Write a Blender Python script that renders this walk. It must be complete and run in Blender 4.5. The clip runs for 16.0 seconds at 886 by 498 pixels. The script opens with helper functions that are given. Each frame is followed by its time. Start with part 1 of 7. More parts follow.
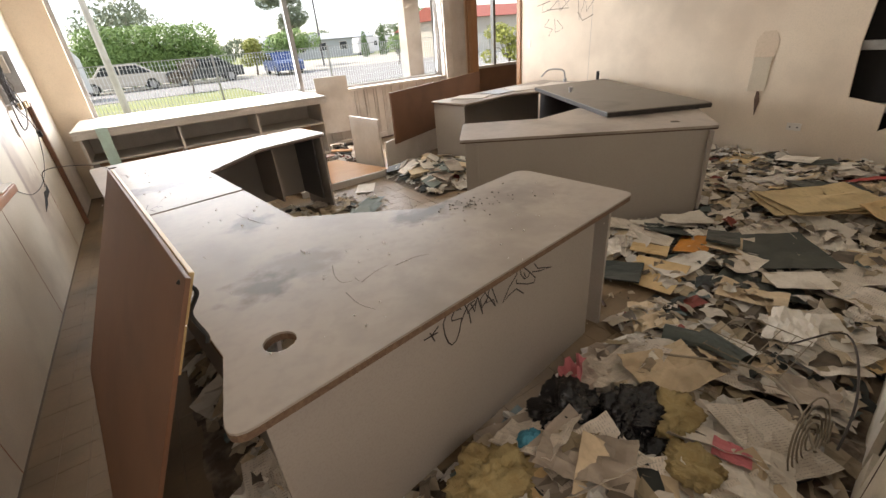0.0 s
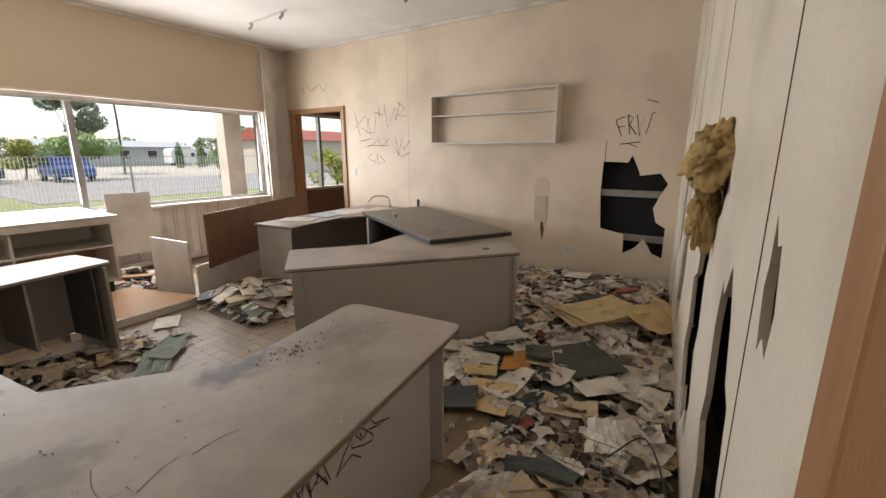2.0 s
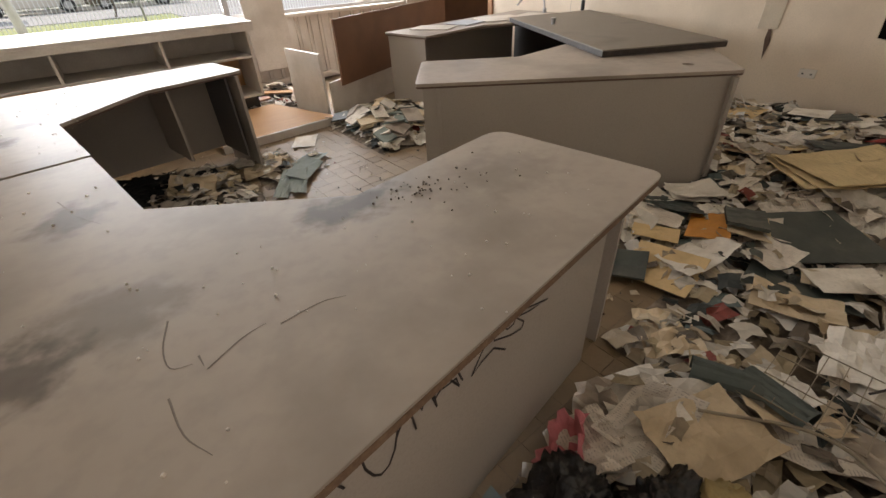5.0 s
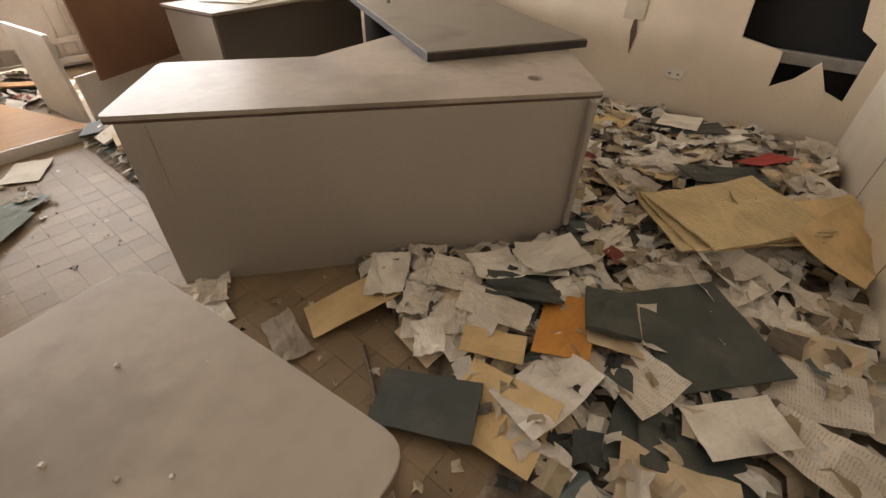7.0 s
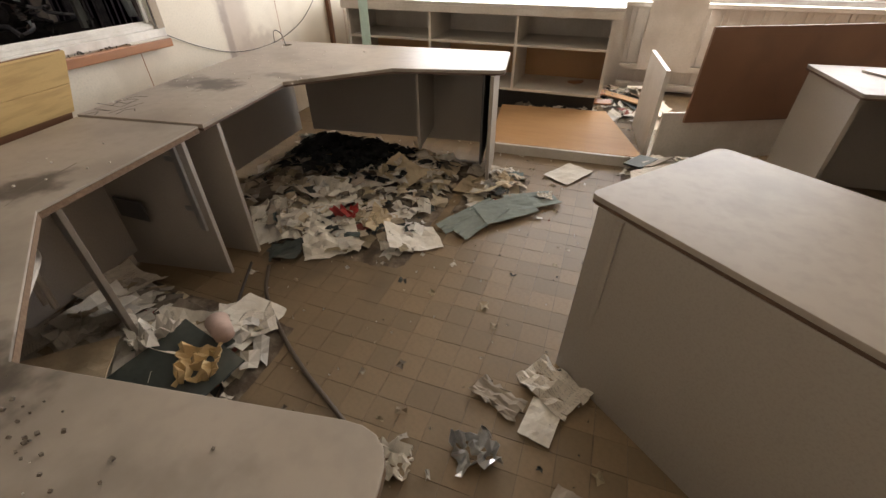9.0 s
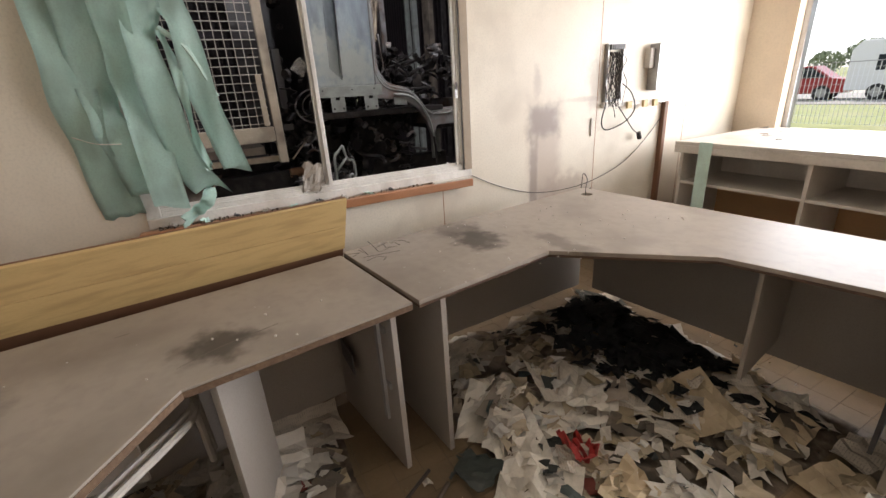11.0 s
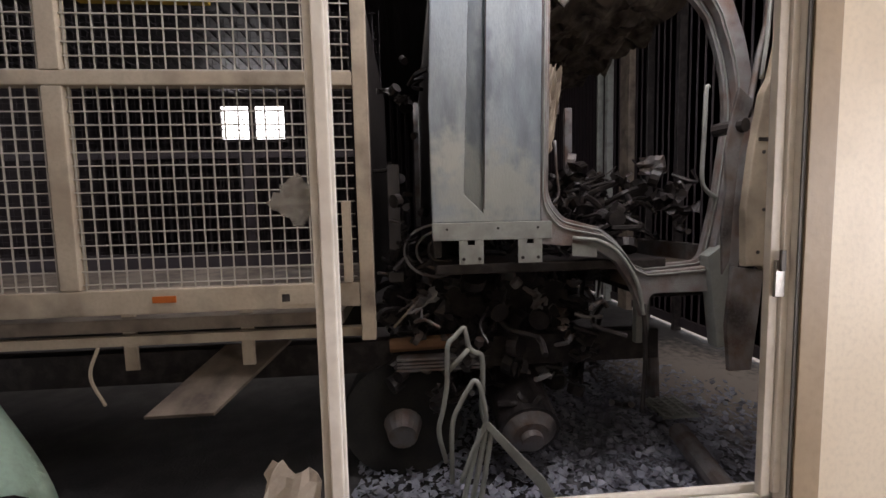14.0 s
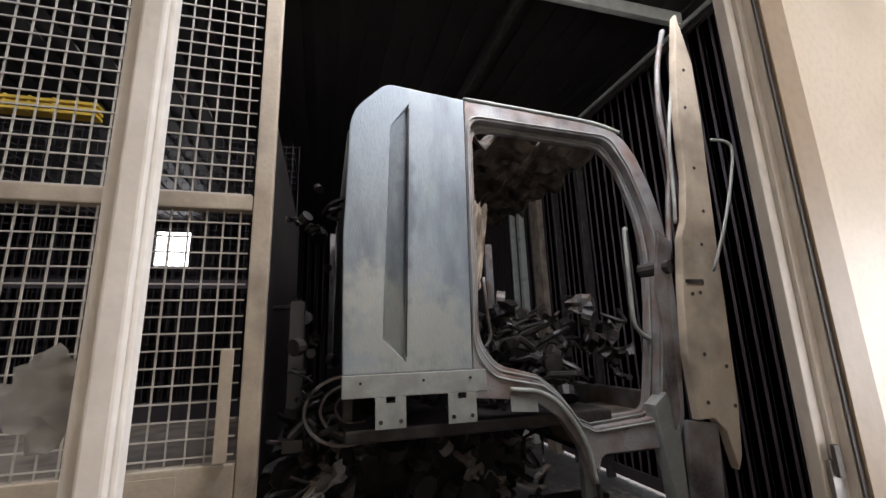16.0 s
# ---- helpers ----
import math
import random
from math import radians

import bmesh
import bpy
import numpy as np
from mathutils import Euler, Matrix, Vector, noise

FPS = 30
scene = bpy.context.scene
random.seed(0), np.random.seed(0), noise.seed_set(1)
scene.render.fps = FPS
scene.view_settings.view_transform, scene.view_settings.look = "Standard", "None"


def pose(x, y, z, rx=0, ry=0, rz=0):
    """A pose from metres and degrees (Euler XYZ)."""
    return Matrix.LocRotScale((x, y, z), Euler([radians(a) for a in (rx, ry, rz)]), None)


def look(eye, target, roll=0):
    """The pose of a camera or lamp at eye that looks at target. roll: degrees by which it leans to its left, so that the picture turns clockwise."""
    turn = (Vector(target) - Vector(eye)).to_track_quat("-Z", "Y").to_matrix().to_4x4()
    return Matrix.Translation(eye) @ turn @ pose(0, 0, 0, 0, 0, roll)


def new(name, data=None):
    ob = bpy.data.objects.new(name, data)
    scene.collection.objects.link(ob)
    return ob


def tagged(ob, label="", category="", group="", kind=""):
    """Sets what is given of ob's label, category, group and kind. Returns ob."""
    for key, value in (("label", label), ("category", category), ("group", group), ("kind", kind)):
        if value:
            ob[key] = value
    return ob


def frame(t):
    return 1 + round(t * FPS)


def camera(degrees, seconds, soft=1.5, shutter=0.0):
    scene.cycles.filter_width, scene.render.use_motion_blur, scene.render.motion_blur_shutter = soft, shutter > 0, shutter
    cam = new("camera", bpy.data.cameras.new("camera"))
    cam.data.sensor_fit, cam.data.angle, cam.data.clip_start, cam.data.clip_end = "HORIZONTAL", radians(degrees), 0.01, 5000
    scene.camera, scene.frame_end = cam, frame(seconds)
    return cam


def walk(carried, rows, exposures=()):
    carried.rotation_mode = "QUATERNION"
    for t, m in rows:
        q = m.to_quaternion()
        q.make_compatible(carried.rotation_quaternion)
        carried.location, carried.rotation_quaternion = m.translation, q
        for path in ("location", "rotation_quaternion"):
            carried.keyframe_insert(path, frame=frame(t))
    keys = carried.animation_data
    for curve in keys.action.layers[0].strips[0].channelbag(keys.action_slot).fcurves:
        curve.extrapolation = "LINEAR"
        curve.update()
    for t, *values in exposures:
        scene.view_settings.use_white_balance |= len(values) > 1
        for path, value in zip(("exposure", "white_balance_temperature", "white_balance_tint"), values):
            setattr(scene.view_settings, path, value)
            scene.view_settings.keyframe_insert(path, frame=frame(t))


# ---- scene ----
cam = camera(93.1, 16.0)
PATH = [
    (0, (0.862, 0.89, 1.446), (1.824, 2.394, 0.545), -5.0),
    (0.5, (0.88, 0.922, 1.419), (2.135, 2.145, 0.455), -3.3),
    (1, (0.924, 0.944, 1.448), (2.341, 1.991, 0.501), -1.3),
    (1.5, (0.956, 0.964, 1.504), (2.508, 2.017, 0.81), -0.5),
    (2, (0.968, 0.971, 1.537), (2.599, 2.04, 1.094), -0.0),
    (2.5, (0.963, 0.964, 1.541), (2.551, 2.126, 1.184), 0.3),
    (3, (0.936, 0.973, 1.53), (2.379, 2.317, 1.194), 0.9),
    (3.5, (0.909, 1.006, 1.512), (2.12, 2.562, 1.18), 1.1),
    (4, (0.931, 1.105, 1.472), (1.97, 2.764, 1.064), 0.6),
    (4.5, (1.114, 1.261, 1.41), (2.09, 2.866, 0.724), -0.5),
    (5, (1.316, 1.404, 1.312), (2.311, 2.719, 0.18), -3.1),
    (7.5, (2.647, 1.834, 1.284), (3.902, 2.779, 0.045), 2.2),
    (8, (2.801, 1.941, 1.298), (3.375, 3.415, 0.073), 6.7),
    (8.5, (2.826, 2.042, 1.332), (2.738, 3.626, 0.114), 4.2),
    (9, (2.718, 2.289, 1.344), (2.162, 3.799, 0.156), -0.4),
    (9.5, (2.706, 2.507, 1.358), (1.766, 3.851, 0.215), -4.1),
    (10, (2.754, 2.803, 1.362), (1.496, 3.911, 0.272), -0.4),
    (10.2, (2.725, 2.87, 1.366), (1.365, 3.918, 0.339), -1.3),
    (12.3, (1.541, 3.342, 1.412), (-0.324, 3.979, 1.069), -3.3),
    (12.5, (1.448, 3.41, 1.41), (-0.427, 4.026, 1.088), -3.2),
    (13, (1.304, 3.642, 1.421), (-0.636, 4.034, 1.135), -0.9),
    (13.5, (1.058, 3.716, 1.464), (-0.91, 3.979, 1.219), -1.1),
    (14, (0.732, 3.722, 1.511), (-1.255, 3.884, 1.346), -1.3),
    (14.5, (0.521, 3.73, 1.514), (-1.453, 4.025, 1.391), -1.0),
    (15, (0.437, 3.74, 1.541), (-1.511, 4.186, 1.624), -1.1),
    (15.5, (0.432, 3.757, 1.579), (-1.472, 4.259, 1.928), -1.6),
    (16, (0.445, 3.764, 1.578), (-1.432, 4.301, 2.014), -1.9),
]
walk(cam, [(t, look(eye, aim, roll)) for t, eye, aim, roll in PATH],
     ((0, 0.75, 6750, 14), (1.5, 0.45, 6750, 14), (3.5, 0.15, 6750, 14), (5, 0.55, 6750, 14), (7.5, 0.8, 7250, 16), (9, 0.55, 7000, 14), (10, 0.8, 6650, 14),
      (12.5, 0.1, 6750, 18), (13.5, 0.1, 6900, 20), (14, 0.3, 7100, 20), (14.5, 0.9, 7000, 20), (16, 0.5, 6700, 16)))

# ---- sky and sun ----
TO_SUN = Vector((-0.42, 0.50, 0.76)).normalized()
world = bpy.data.worlds.new("world")
scene.world = world
world.use_nodes = True
wn = world.node_tree
sky = wn.nodes.new("ShaderNodeTexSky")
sky.sky_type, sky.sun_disc = "NISHITA", False
sky.sun_elevation = math.asin(TO_SUN.z)
sky.sun_rotation = math.atan2(TO_SUN.x, TO_SUN.y)
sky.dust_density, sky.air_density = 0.6, 1.0
cloud = wn.nodes.new("ShaderNodeTexNoise")
cloud.inputs["Scale"].default_value, cloud.inputs["Detail"].default_value = 3.0, 7
cmap = wn.nodes.new("ShaderNodeMapping")
cmap.inputs["Scale"].default_value = (1, 1, 4)
ccoord = wn.nodes.new("ShaderNodeTexCoord")
wn.links.new(ccoord.outputs["Generated"], cmap.inputs[0])
wn.links.new(cmap.outputs[0], cloud.inputs["Vector"])
crange = wn.nodes.new("ShaderNodeMapRange")
crange.inputs[1].default_value, crange.inputs[2].default_value = 0.42, 0.62
wn.links.new(cloud.outputs[0], crange.inputs[0])
cmix = wn.nodes.new("ShaderNodeMix")
cmix.data_type = "RGBA"
wn.links.new(crange.outputs[0], cmix.inputs[0])
wn.links.new(sky.outputs[0], cmix.inputs[6])
cmix.inputs[7].default_value = (10, 10.3, 10.8, 1)
wn.links.new(cmix.outputs[2], wn.nodes["Background"].inputs[0])
wn.nodes["Background"].inputs[1].default_value = 0.15
sun = new("sun", bpy.data.lights.new("sun", "SUN"))
sun.data.energy, sun.data.angle, sun.data.color = 4.0, radians(0.6), (1, 0.95, 0.86)
sun.matrix_world = look((0, 0, 0), -TO_SUN)


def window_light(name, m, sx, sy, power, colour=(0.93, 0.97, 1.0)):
    """An area lamp: the sky's light in the street window, added fill elsewhere."""
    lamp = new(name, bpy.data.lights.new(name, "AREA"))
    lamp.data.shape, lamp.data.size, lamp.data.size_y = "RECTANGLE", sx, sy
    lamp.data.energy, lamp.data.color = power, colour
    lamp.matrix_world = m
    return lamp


window_light("window_light", look((2.88, 7.56, 1.55), (2.88, 0, 1.2)), 4.9, 1.25, 150)
# Added warm fill behind the start doorway, with no source of its own there.
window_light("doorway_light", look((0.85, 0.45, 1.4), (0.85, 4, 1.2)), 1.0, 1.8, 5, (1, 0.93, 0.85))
# Two unseen lamps added under the closed garage roof to brighten truck and cage.
window_light("skylight", look((-0.6, 4.6, 4.35), (-1.6, 4.2, 1.0)), 0.8, 5.0, 190, (0.92, 0.96, 1.0))
window_light("cage_skylight", look((-5.5, 0.5, 4.4), (-5, 1.0, 0)), 2.5, 4.0, 38, (0.98, 0.96, 0.94))

# ---- materials ----
def material(name, base, rough=0.6, metal=0.0, spots=None, scale=6.0, amount=0.5, fine=60.0, bump=0.15,
             streak=(1, 1, 1), detail=None, spec=0.5, dirt=None, dirt_amount=0.5, dirt_scale=1.5, vary=0.0):
    """Base colour with two scales of variation: blotches of a second colour, and dirt with soft edges; fine relief."""
    m = bpy.data.materials.new(name)
    m.use_nodes = True
    nt = m.node_tree
    n, l = nt.nodes, nt.links
    b = n["Principled BSDF"]
    b.inputs["Roughness"].default_value, b.inputs["Metallic"].default_value = rough, metal
    b.inputs["Specular IOR Level"].default_value = spec
    co = n.new("ShaderNodeTexCoord")
    mp = n.new("ShaderNodeMapping")
    mp.inputs["Scale"].default_value = streak
    l.new(co.outputs["Object"], mp.inputs[0])

    def noise_mix(colour_in, colour, sc, lo, hi, am, det=5):
        t = n.new("ShaderNodeTexNoise")
        t.inputs["Scale"].default_value, t.inputs["Detail"].default_value = sc, det
        l.new(mp.outputs[0], t.inputs["Vector"])
        r = n.new("ShaderNodeMapRange")
        r.inputs[1].default_value, r.inputs[2].default_value, r.inputs[4].default_value = lo, hi, am
        l.new(t.outputs[0], r.inputs[0])
        x = n.new("ShaderNodeMix")
        x.data_type = "RGBA"
        l.new(r.outputs[0], x.inputs[0])
        l.new(colour_in, x.inputs[6])
        x.inputs[7].default_value = (*colour, 1)
        return x.outputs[2], t

    rgb = n.new("ShaderNodeRGB")
    rgb.outputs[0].default_value = (*base, 1)
    out = rgb.outputs[0]
    if vary:
        info = n.new("ShaderNodeObjectInfo")
        hsv = n.new("ShaderNodeHueSaturation")
        r = n.new("ShaderNodeMapRange")
        r.inputs[3].default_value, r.inputs[4].default_value = 1 - vary, 1 + vary
        l.new(info.outputs["Random"], r.inputs[0])
        l.new(r.outputs[0], hsv.inputs["Value"])
        l.new(out, hsv.inputs["Color"])
        out = hsv.outputs[0]
    if spots:
        out, _ = noise_mix(out, spots, scale, 0.42, 0.68, amount)
    if dirt:
        out, _ = noise_mix(out, dirt, dirt_scale, 0.5, 0.72, dirt_amount, 8)
    out, t = noise_mix(out, tuple(c * 0.72 for c in base), fine, 0.45, 0.7, 0.35, 4)
    l.new(out, b.inputs["Base Color"])
    if bump:
        bp = n.new("ShaderNodeBump")
        bp.inputs["Strength"].default_value, bp.inputs["Distance"].default_value = bump, 0.004
        l.new(t.outputs[0], bp.inputs["Height"])
        l.new(bp.outputs[0], b.inputs["Normal"])
    return m


WALL = material("cream_paint", (0.70, 0.59, 0.46), 0.55, spots=(0.55, 0.43, 0.32), scale=1.2, dirt=(0.33, 0.26, 0.19), dirt_amount=0.35, dirt_scale=1.6, fine=90)
PANEL = material("cream_panel", (0.76, 0.69, 0.58), 0.45, spots=(0.60, 0.50, 0.39), scale=1.5, dirt=(0.30, 0.23, 0.17), dirt_amount=0.35, dirt_scale=2.2, fine=90, bump=0.08)
BULKHEAD = material("bulkhead_paint", (0.58, 0.46, 0.34), 0.6, spots=(0.52, 0.41, 0.30), scale=1.0, fine=50)
CEIL = material("ceiling_paint", (0.78, 0.75, 0.70), 0.7, spots=(0.62, 0.58, 0.52), scale=1.5, fine=40)
LAM = material("grey_laminate", (0.40, 0.345, 0.295), 0.45, spec=0.28, spots=(0.33, 0.28, 0.235), scale=3, dirt=(0.14, 0.11, 0.09), dirt_amount=0.55, dirt_scale=2.3, fine=25, bump=0.05)
LAMSIDE = material("grey_board", (0.39, 0.345, 0.30), 0.55, spots=(0.335, 0.295, 0.255), scale=1.3, fine=150, bump=0.03)
LAMDARK = material("dark_grey_board", (0.10, 0.095, 0.095), 0.55, spots=(0.07, 0.065, 0.065), scale=3, fine=100, bump=0.05)
EDGE = material("brown_edging", (0.10, 0.055, 0.035), 0.5, spots=(0.17, 0.10, 0.06), scale=20)
CHIP = material("chipboard", (0.15, 0.09, 0.055), 0.8, spots=(0.27, 0.18, 0.11), scale=90, fine=200)
HARD = material("brown_hardboard", (0.20, 0.095, 0.05), 0.6, spots=(0.15, 0.065, 0.035), scale=3, fine=300, dirt=(0.10, 0.05, 0.03), dirt_amount=0.4, dirt_scale=4)
TAN = material("tan_board", (0.52, 0.30, 0.14), 0.55, spots=(0.44, 0.24, 0.11), scale=4, streak=(1, 6, 1), fine=120)
PINE = material("yellow_pine_board", (0.62, 0.44, 0.20), 0.5, spots=(0.54, 0.36, 0.16), scale=3, streak=(12, 1, 12), fine=60, dirt=(0.3, 0.18, 0.08), dirt_amount=0.4, dirt_scale=3)
TIMBER = material("varnished_timber", (0.38, 0.17, 0.08), 0.4, spots=(0.25, 0.10, 0.045), scale=4, streak=(8, 1, 8), fine=60)
DOORWOOD = material("orange_timber", (0.36, 0.185, 0.085), 0.45, spots=(0.25, 0.12, 0.055), scale=3, streak=(8, 8, 1), fine=60)
WHITE = material("white_paint", (0.66, 0.61, 0.55), 0.45, spots=(0.55, 0.49, 0.42), scale=4, dirt=(0.3, 0.24, 0.18), dirt_amount=0.35, dirt_scale=3)
METAL = material("grey_steel", (0.42, 0.42, 0.42), 0.35, 0.8, spots=(0.25, 0.22, 0.2), scale=12)
ALU = material("white_aluminium", (0.76, 0.73, 0.69), 0.4, 0.0, spots=(0.60, 0.55, 0.49), scale=9, dirt=(0.28, 0.22, 0.17), dirt_amount=0.4, dirt_scale=6)
BLACK = material("black_plastic", (0.015, 0.014, 0.014), 0.45, spots=(0.03, 0.03, 0.03), scale=5)
VOID = material("shade_and_soot_black", (0.008, 0.008, 0.008), 0.9)
TILE = material("brown_vinyl_tile", (0.225, 0.155, 0.088), 0.50, spots=(0.17, 0.115, 0.065), scale=5, dirt=(0.085, 0.06, 0.035), dirt_amount=0.9, dirt_scale=1.7, fine=60, vary=0.14)
GROUT = material("dirty_screed", (0.12, 0.09, 0.065), 0.8, spots=(0.17, 0.13, 0.10), scale=3, dirt=(0.06, 0.05, 0.04), dirt_scale=1)
CURTAIN = material("teal_blind_fabric", (0.60, 0.79, 0.72), 0.75, spots=(0.53, 0.71, 0.65), scale=3, fine=120, dirt=(0.20, 0.25, 0.22), dirt_amount=0.4, dirt_scale=4)
GLASS_D = bpy.data.materials.new("dirty_glass")
GLASS_D.use_nodes = True
_b = GLASS_D.node_tree.nodes["Principled BSDF"]
_b.inputs["Base Color"].default_value, _b.inputs["Roughness"].default_value = (0.9, 0.95, 0.93, 1), 0.04
_b.inputs["Transmission Weight"].default_value, _b.inputs["IOR"].default_value = 1.0, 1.45
INK = material("black_marker", (0.03, 0.022, 0.02), 0.6, bump=0)
CABLE = material("dark_cable", (0.04, 0.03, 0.025), 0.5, bump=0)

# ---- mesh helpers ----
def part(name, bm, mat, parent=None, label="", kind="", smooth=False):
    me = bpy.data.meshes.new(name)
    bmesh.ops.recalc_face_normals(bm, faces=bm.faces)
    bm.to_mesh(me)
    bm.free()
    me.materials.append(mat)
    if smooth:
        for f in me.polygons:
            f.use_smooth = True
    ob = new(name, me)
    ob.parent = parent
    return tagged(ob, label, kind=kind)


def thing(name, label, category, m=None, group=""):
    ob = new(name)
    ob.empty_display_size = 0.1
    if m is not None:
        ob.matrix_world = m
    return tagged(ob, label, category, group)


def box(bm, x0, y0, z0, x1, y1, z1, bevel=0.0, m=None):
    b = bmesh.new()
    bmesh.ops.create_cube(b, size=1, matrix=Matrix.Translation(((x0 + x1) / 2, (y0 + y1) / 2, (z0 + z1) / 2)) @ Matrix.Diagonal((abs(x1 - x0), abs(y1 - y0), abs(z1 - z0), 1)))
    if bevel:
        bmesh.ops.bevel(b, geom=b.edges[:], offset=bevel, segments=2, affect="EDGES", profile=0.6)
    join(bm, b, m)
    return bm


def join(bm, b, m=None):
    if m is not None:
        b.transform(m)
    tmp = bpy.data.meshes.new("tmp")
    b.to_mesh(tmp)
    b.free()
    bm.from_mesh(tmp)
    bpy.data.meshes.remove(tmp)
    return bm


def boxes(*rows, bevel=0.0, m=None):
    bm = bmesh.new()
    for r in rows:
        box(bm, *r, bevel=bevel, m=m)
    return bm


def slab(pts, z0, z1, holes=(), bevel=0.0, m=None):
    """A plate of an outline in plan, with holes, between two heights."""
    bm = bmesh.new()
    for loop in (pts, *holes):
        vs = [bm.verts.new((x, y, z0)) for x, y in loop]
        for i, v in enumerate(vs):
            bm.edges.new((v, vs[(i + 1) % len(vs)]))
    bmesh.ops.triangle_fill(bm, use_beauty=True, use_dissolve=False, edges=bm.edges[:])
    bmesh.ops.recalc_face_normals(bm, faces=bm.faces)
    out = bmesh.ops.extrude_face_region(bm, geom=bm.faces[:])
    bmesh.ops.translate(bm, verts=[v for v in out["geom"] if isinstance(v, bmesh.types.BMVert)], vec=(0, 0, z1 - z0))
    if bevel:
        bmesh.ops.recalc_face_normals(bm, faces=bm.faces)
        rim = [e for e in bm.edges if len(e.link_faces) == 2 and e.calc_face_angle(0) > 1.0 and abs(e.verts[0].co.z - e.verts[1].co.z) < 1e-4]
        bmesh.ops.bevel(bm, geom=rim, offset=bevel, segments=2, affect="EDGES", profile=0.6)
    if m is not None:
        bm.transform(m)
    return bm


def rounded(pts, radii, seg=5):
    """Round the corners of an outline in plan."""
    out = []
    k = len(pts)
    for i in range(k):
        p, a, b, r = Vector(pts[i]), Vector(pts[i - 1]), Vector(pts[(i + 1) % k]), radii.get(i, 0)
        if not r:
            out.append(tuple(p))
            continue
        p0, p1 = p + (a - p).normalized() * r, p + (b - p).normalized() * r
        for j in range(seg + 1):
            t = j / seg
            out.append(tuple(p0 * (1 - t) ** 2 + p * 2 * t * (1 - t) + p1 * t * t))
    return out


def upright(x0, y0, x1, y1):
    """A frame for plates that stand: local x runs from the first place to the second, local y is up, local z out to the right of the run."""
    d = Vector((x1 - x0, y1 - y0, 0)).normalized()
    return Matrix(((d.x, 0, d.y, x0), (d.y, 0, -d.x, y0), (0, 1, 0, 0), (0, 0, 0, 1)))


def board(x0, y0, x1, y1, z0, z1, thick, lean=0.0, holes=(), bevel=0.002):
    """A standing board between two places in plan, leaning out by lean metres at its foot."""
    m = upright(x0, y0, x1, y1)
    w = math.hypot(x1 - x0, y1 - y0)
    bm = slab([(0, 0), (w, 0), (w, z1 - z0), (0, z1 - z0)], 0, thick, holes, bevel)
    ang = math.atan2(lean, z1 - z0)
    bm.transform(m @ Matrix.Translation((0, z0, lean)) @ Matrix.Rotation(-ang, 4, "X"))
    return bm


def tube(bm, pts, r, seg=8, close=False, taper=None):
    """A round bar along a line of places."""
    pts = [Vector(p) for p in pts]
    rings = []
    k = len(pts)
    side = None
    for i, p in enumerate(pts):
        if close:
            d = (pts[(i + 1) % k] - pts[i - 1]).normalized()
        else:
            d = (pts[min(i + 1, k - 1)] - pts[max(i - 1, 0)]).normalized()
        if side is None:
            side = d.orthogonal().normalized()
        side = (side - d * side.dot(d)).normalized()
        up = d.cross(side)
        rr = r if taper is None else r + (taper - r) * i / (k - 1)
        rings.append([bm.verts.new(p + (side * math.cos(a) + up * math.sin(a)) * rr) for a in (2 * math.pi * j / seg for j in range(seg))])
    for i in range(k if close else k - 1):
        a, b = rings[i], rings[(i + 1) % k]
        for j in range(seg):
            bm.faces.new((a[j], a[(j + 1) % seg], b[(j + 1) % seg], b[j]))
    if not close:
        bm.faces.new(rings[0][::-1])
        bm.faces.new(rings[-1])
    return bm


def arc(points, n=6):
    """A smooth line through places."""
    p = [Vector(q) for q in points]
    p = [p[0] * 2 - p[1], *p, p[-1] * 2 - p[-2]]
    out = []
    for i in range(1, len(p) - 2):
        for j in range(n):
            t = j / n
            out.append(0.5 * (2 * p[i] + (p[i + 1] - p[i - 1]) * t + (2 * p[i - 1] - 5 * p[i] + 4 * p[i + 1] - p[i + 2]) * t * t + (3 * p[i] - p[i - 1] - 3 * p[i + 1] + p[i + 2]) * t ** 3))
    out.append(p[-2])
    return out


def sheet_like(w, l, m, seed, amp=0.012, n=8):
    bm = bmesh.new()
    bmesh.ops.create_grid(bm, x_segments=n, y_segments=n, size=0.5)
    r = random.Random(seed)
    for v in bm.verts:
        x, y = v.co.x, v.co.y
        e = max(abs(x), abs(y)) > 0.49
        v.co = Vector((x * w * (1 + (r.uniform(-0.2, 0.1) if e else 0)), y * l * (1 + (r.uniform(-0.2, 0.1) if e else 0)), amp * 2 * noise.noise(Vector((x * 4 + seed, y * 4, 1)))))
    bmesh.ops.solidify(bm, geom=bm.faces[:], thickness=0.0012)
    bm.transform(m)
    return bm


TYREB = material("burnt_tyre", (0.02, 0.02, 0.02), 0.9, spots=(0.06, 0.055, 0.05), scale=5)
WOOL_M = material("hanging_glass_wool", (0.50, 0.34, 0.14), 0.95, spots=(0.30, 0.19, 0.08), scale=18, dirt=(0.22, 0.15, 0.07), dirt_amount=0.5, dirt_scale=8, fine=150, bump=1.0)
P_GRIT = material("dark_grit", (0.10, 0.075, 0.055), 0.9, spots=(0.3, 0.26, 0.22), scale=80)
_f = bpy.data.materials.new("crumpled_clear_film")
_f.use_nodes = True
_b = _f.node_tree.nodes["Principled BSDF"]
_b.inputs["Base Color"].default_value, _b.inputs["Roughness"].default_value = (0.65, 0.78, 0.80, 1), 0.12
_b.inputs["Transmission Weight"].default_value, _b.inputs["IOR"].default_value = 0.75, 1.3


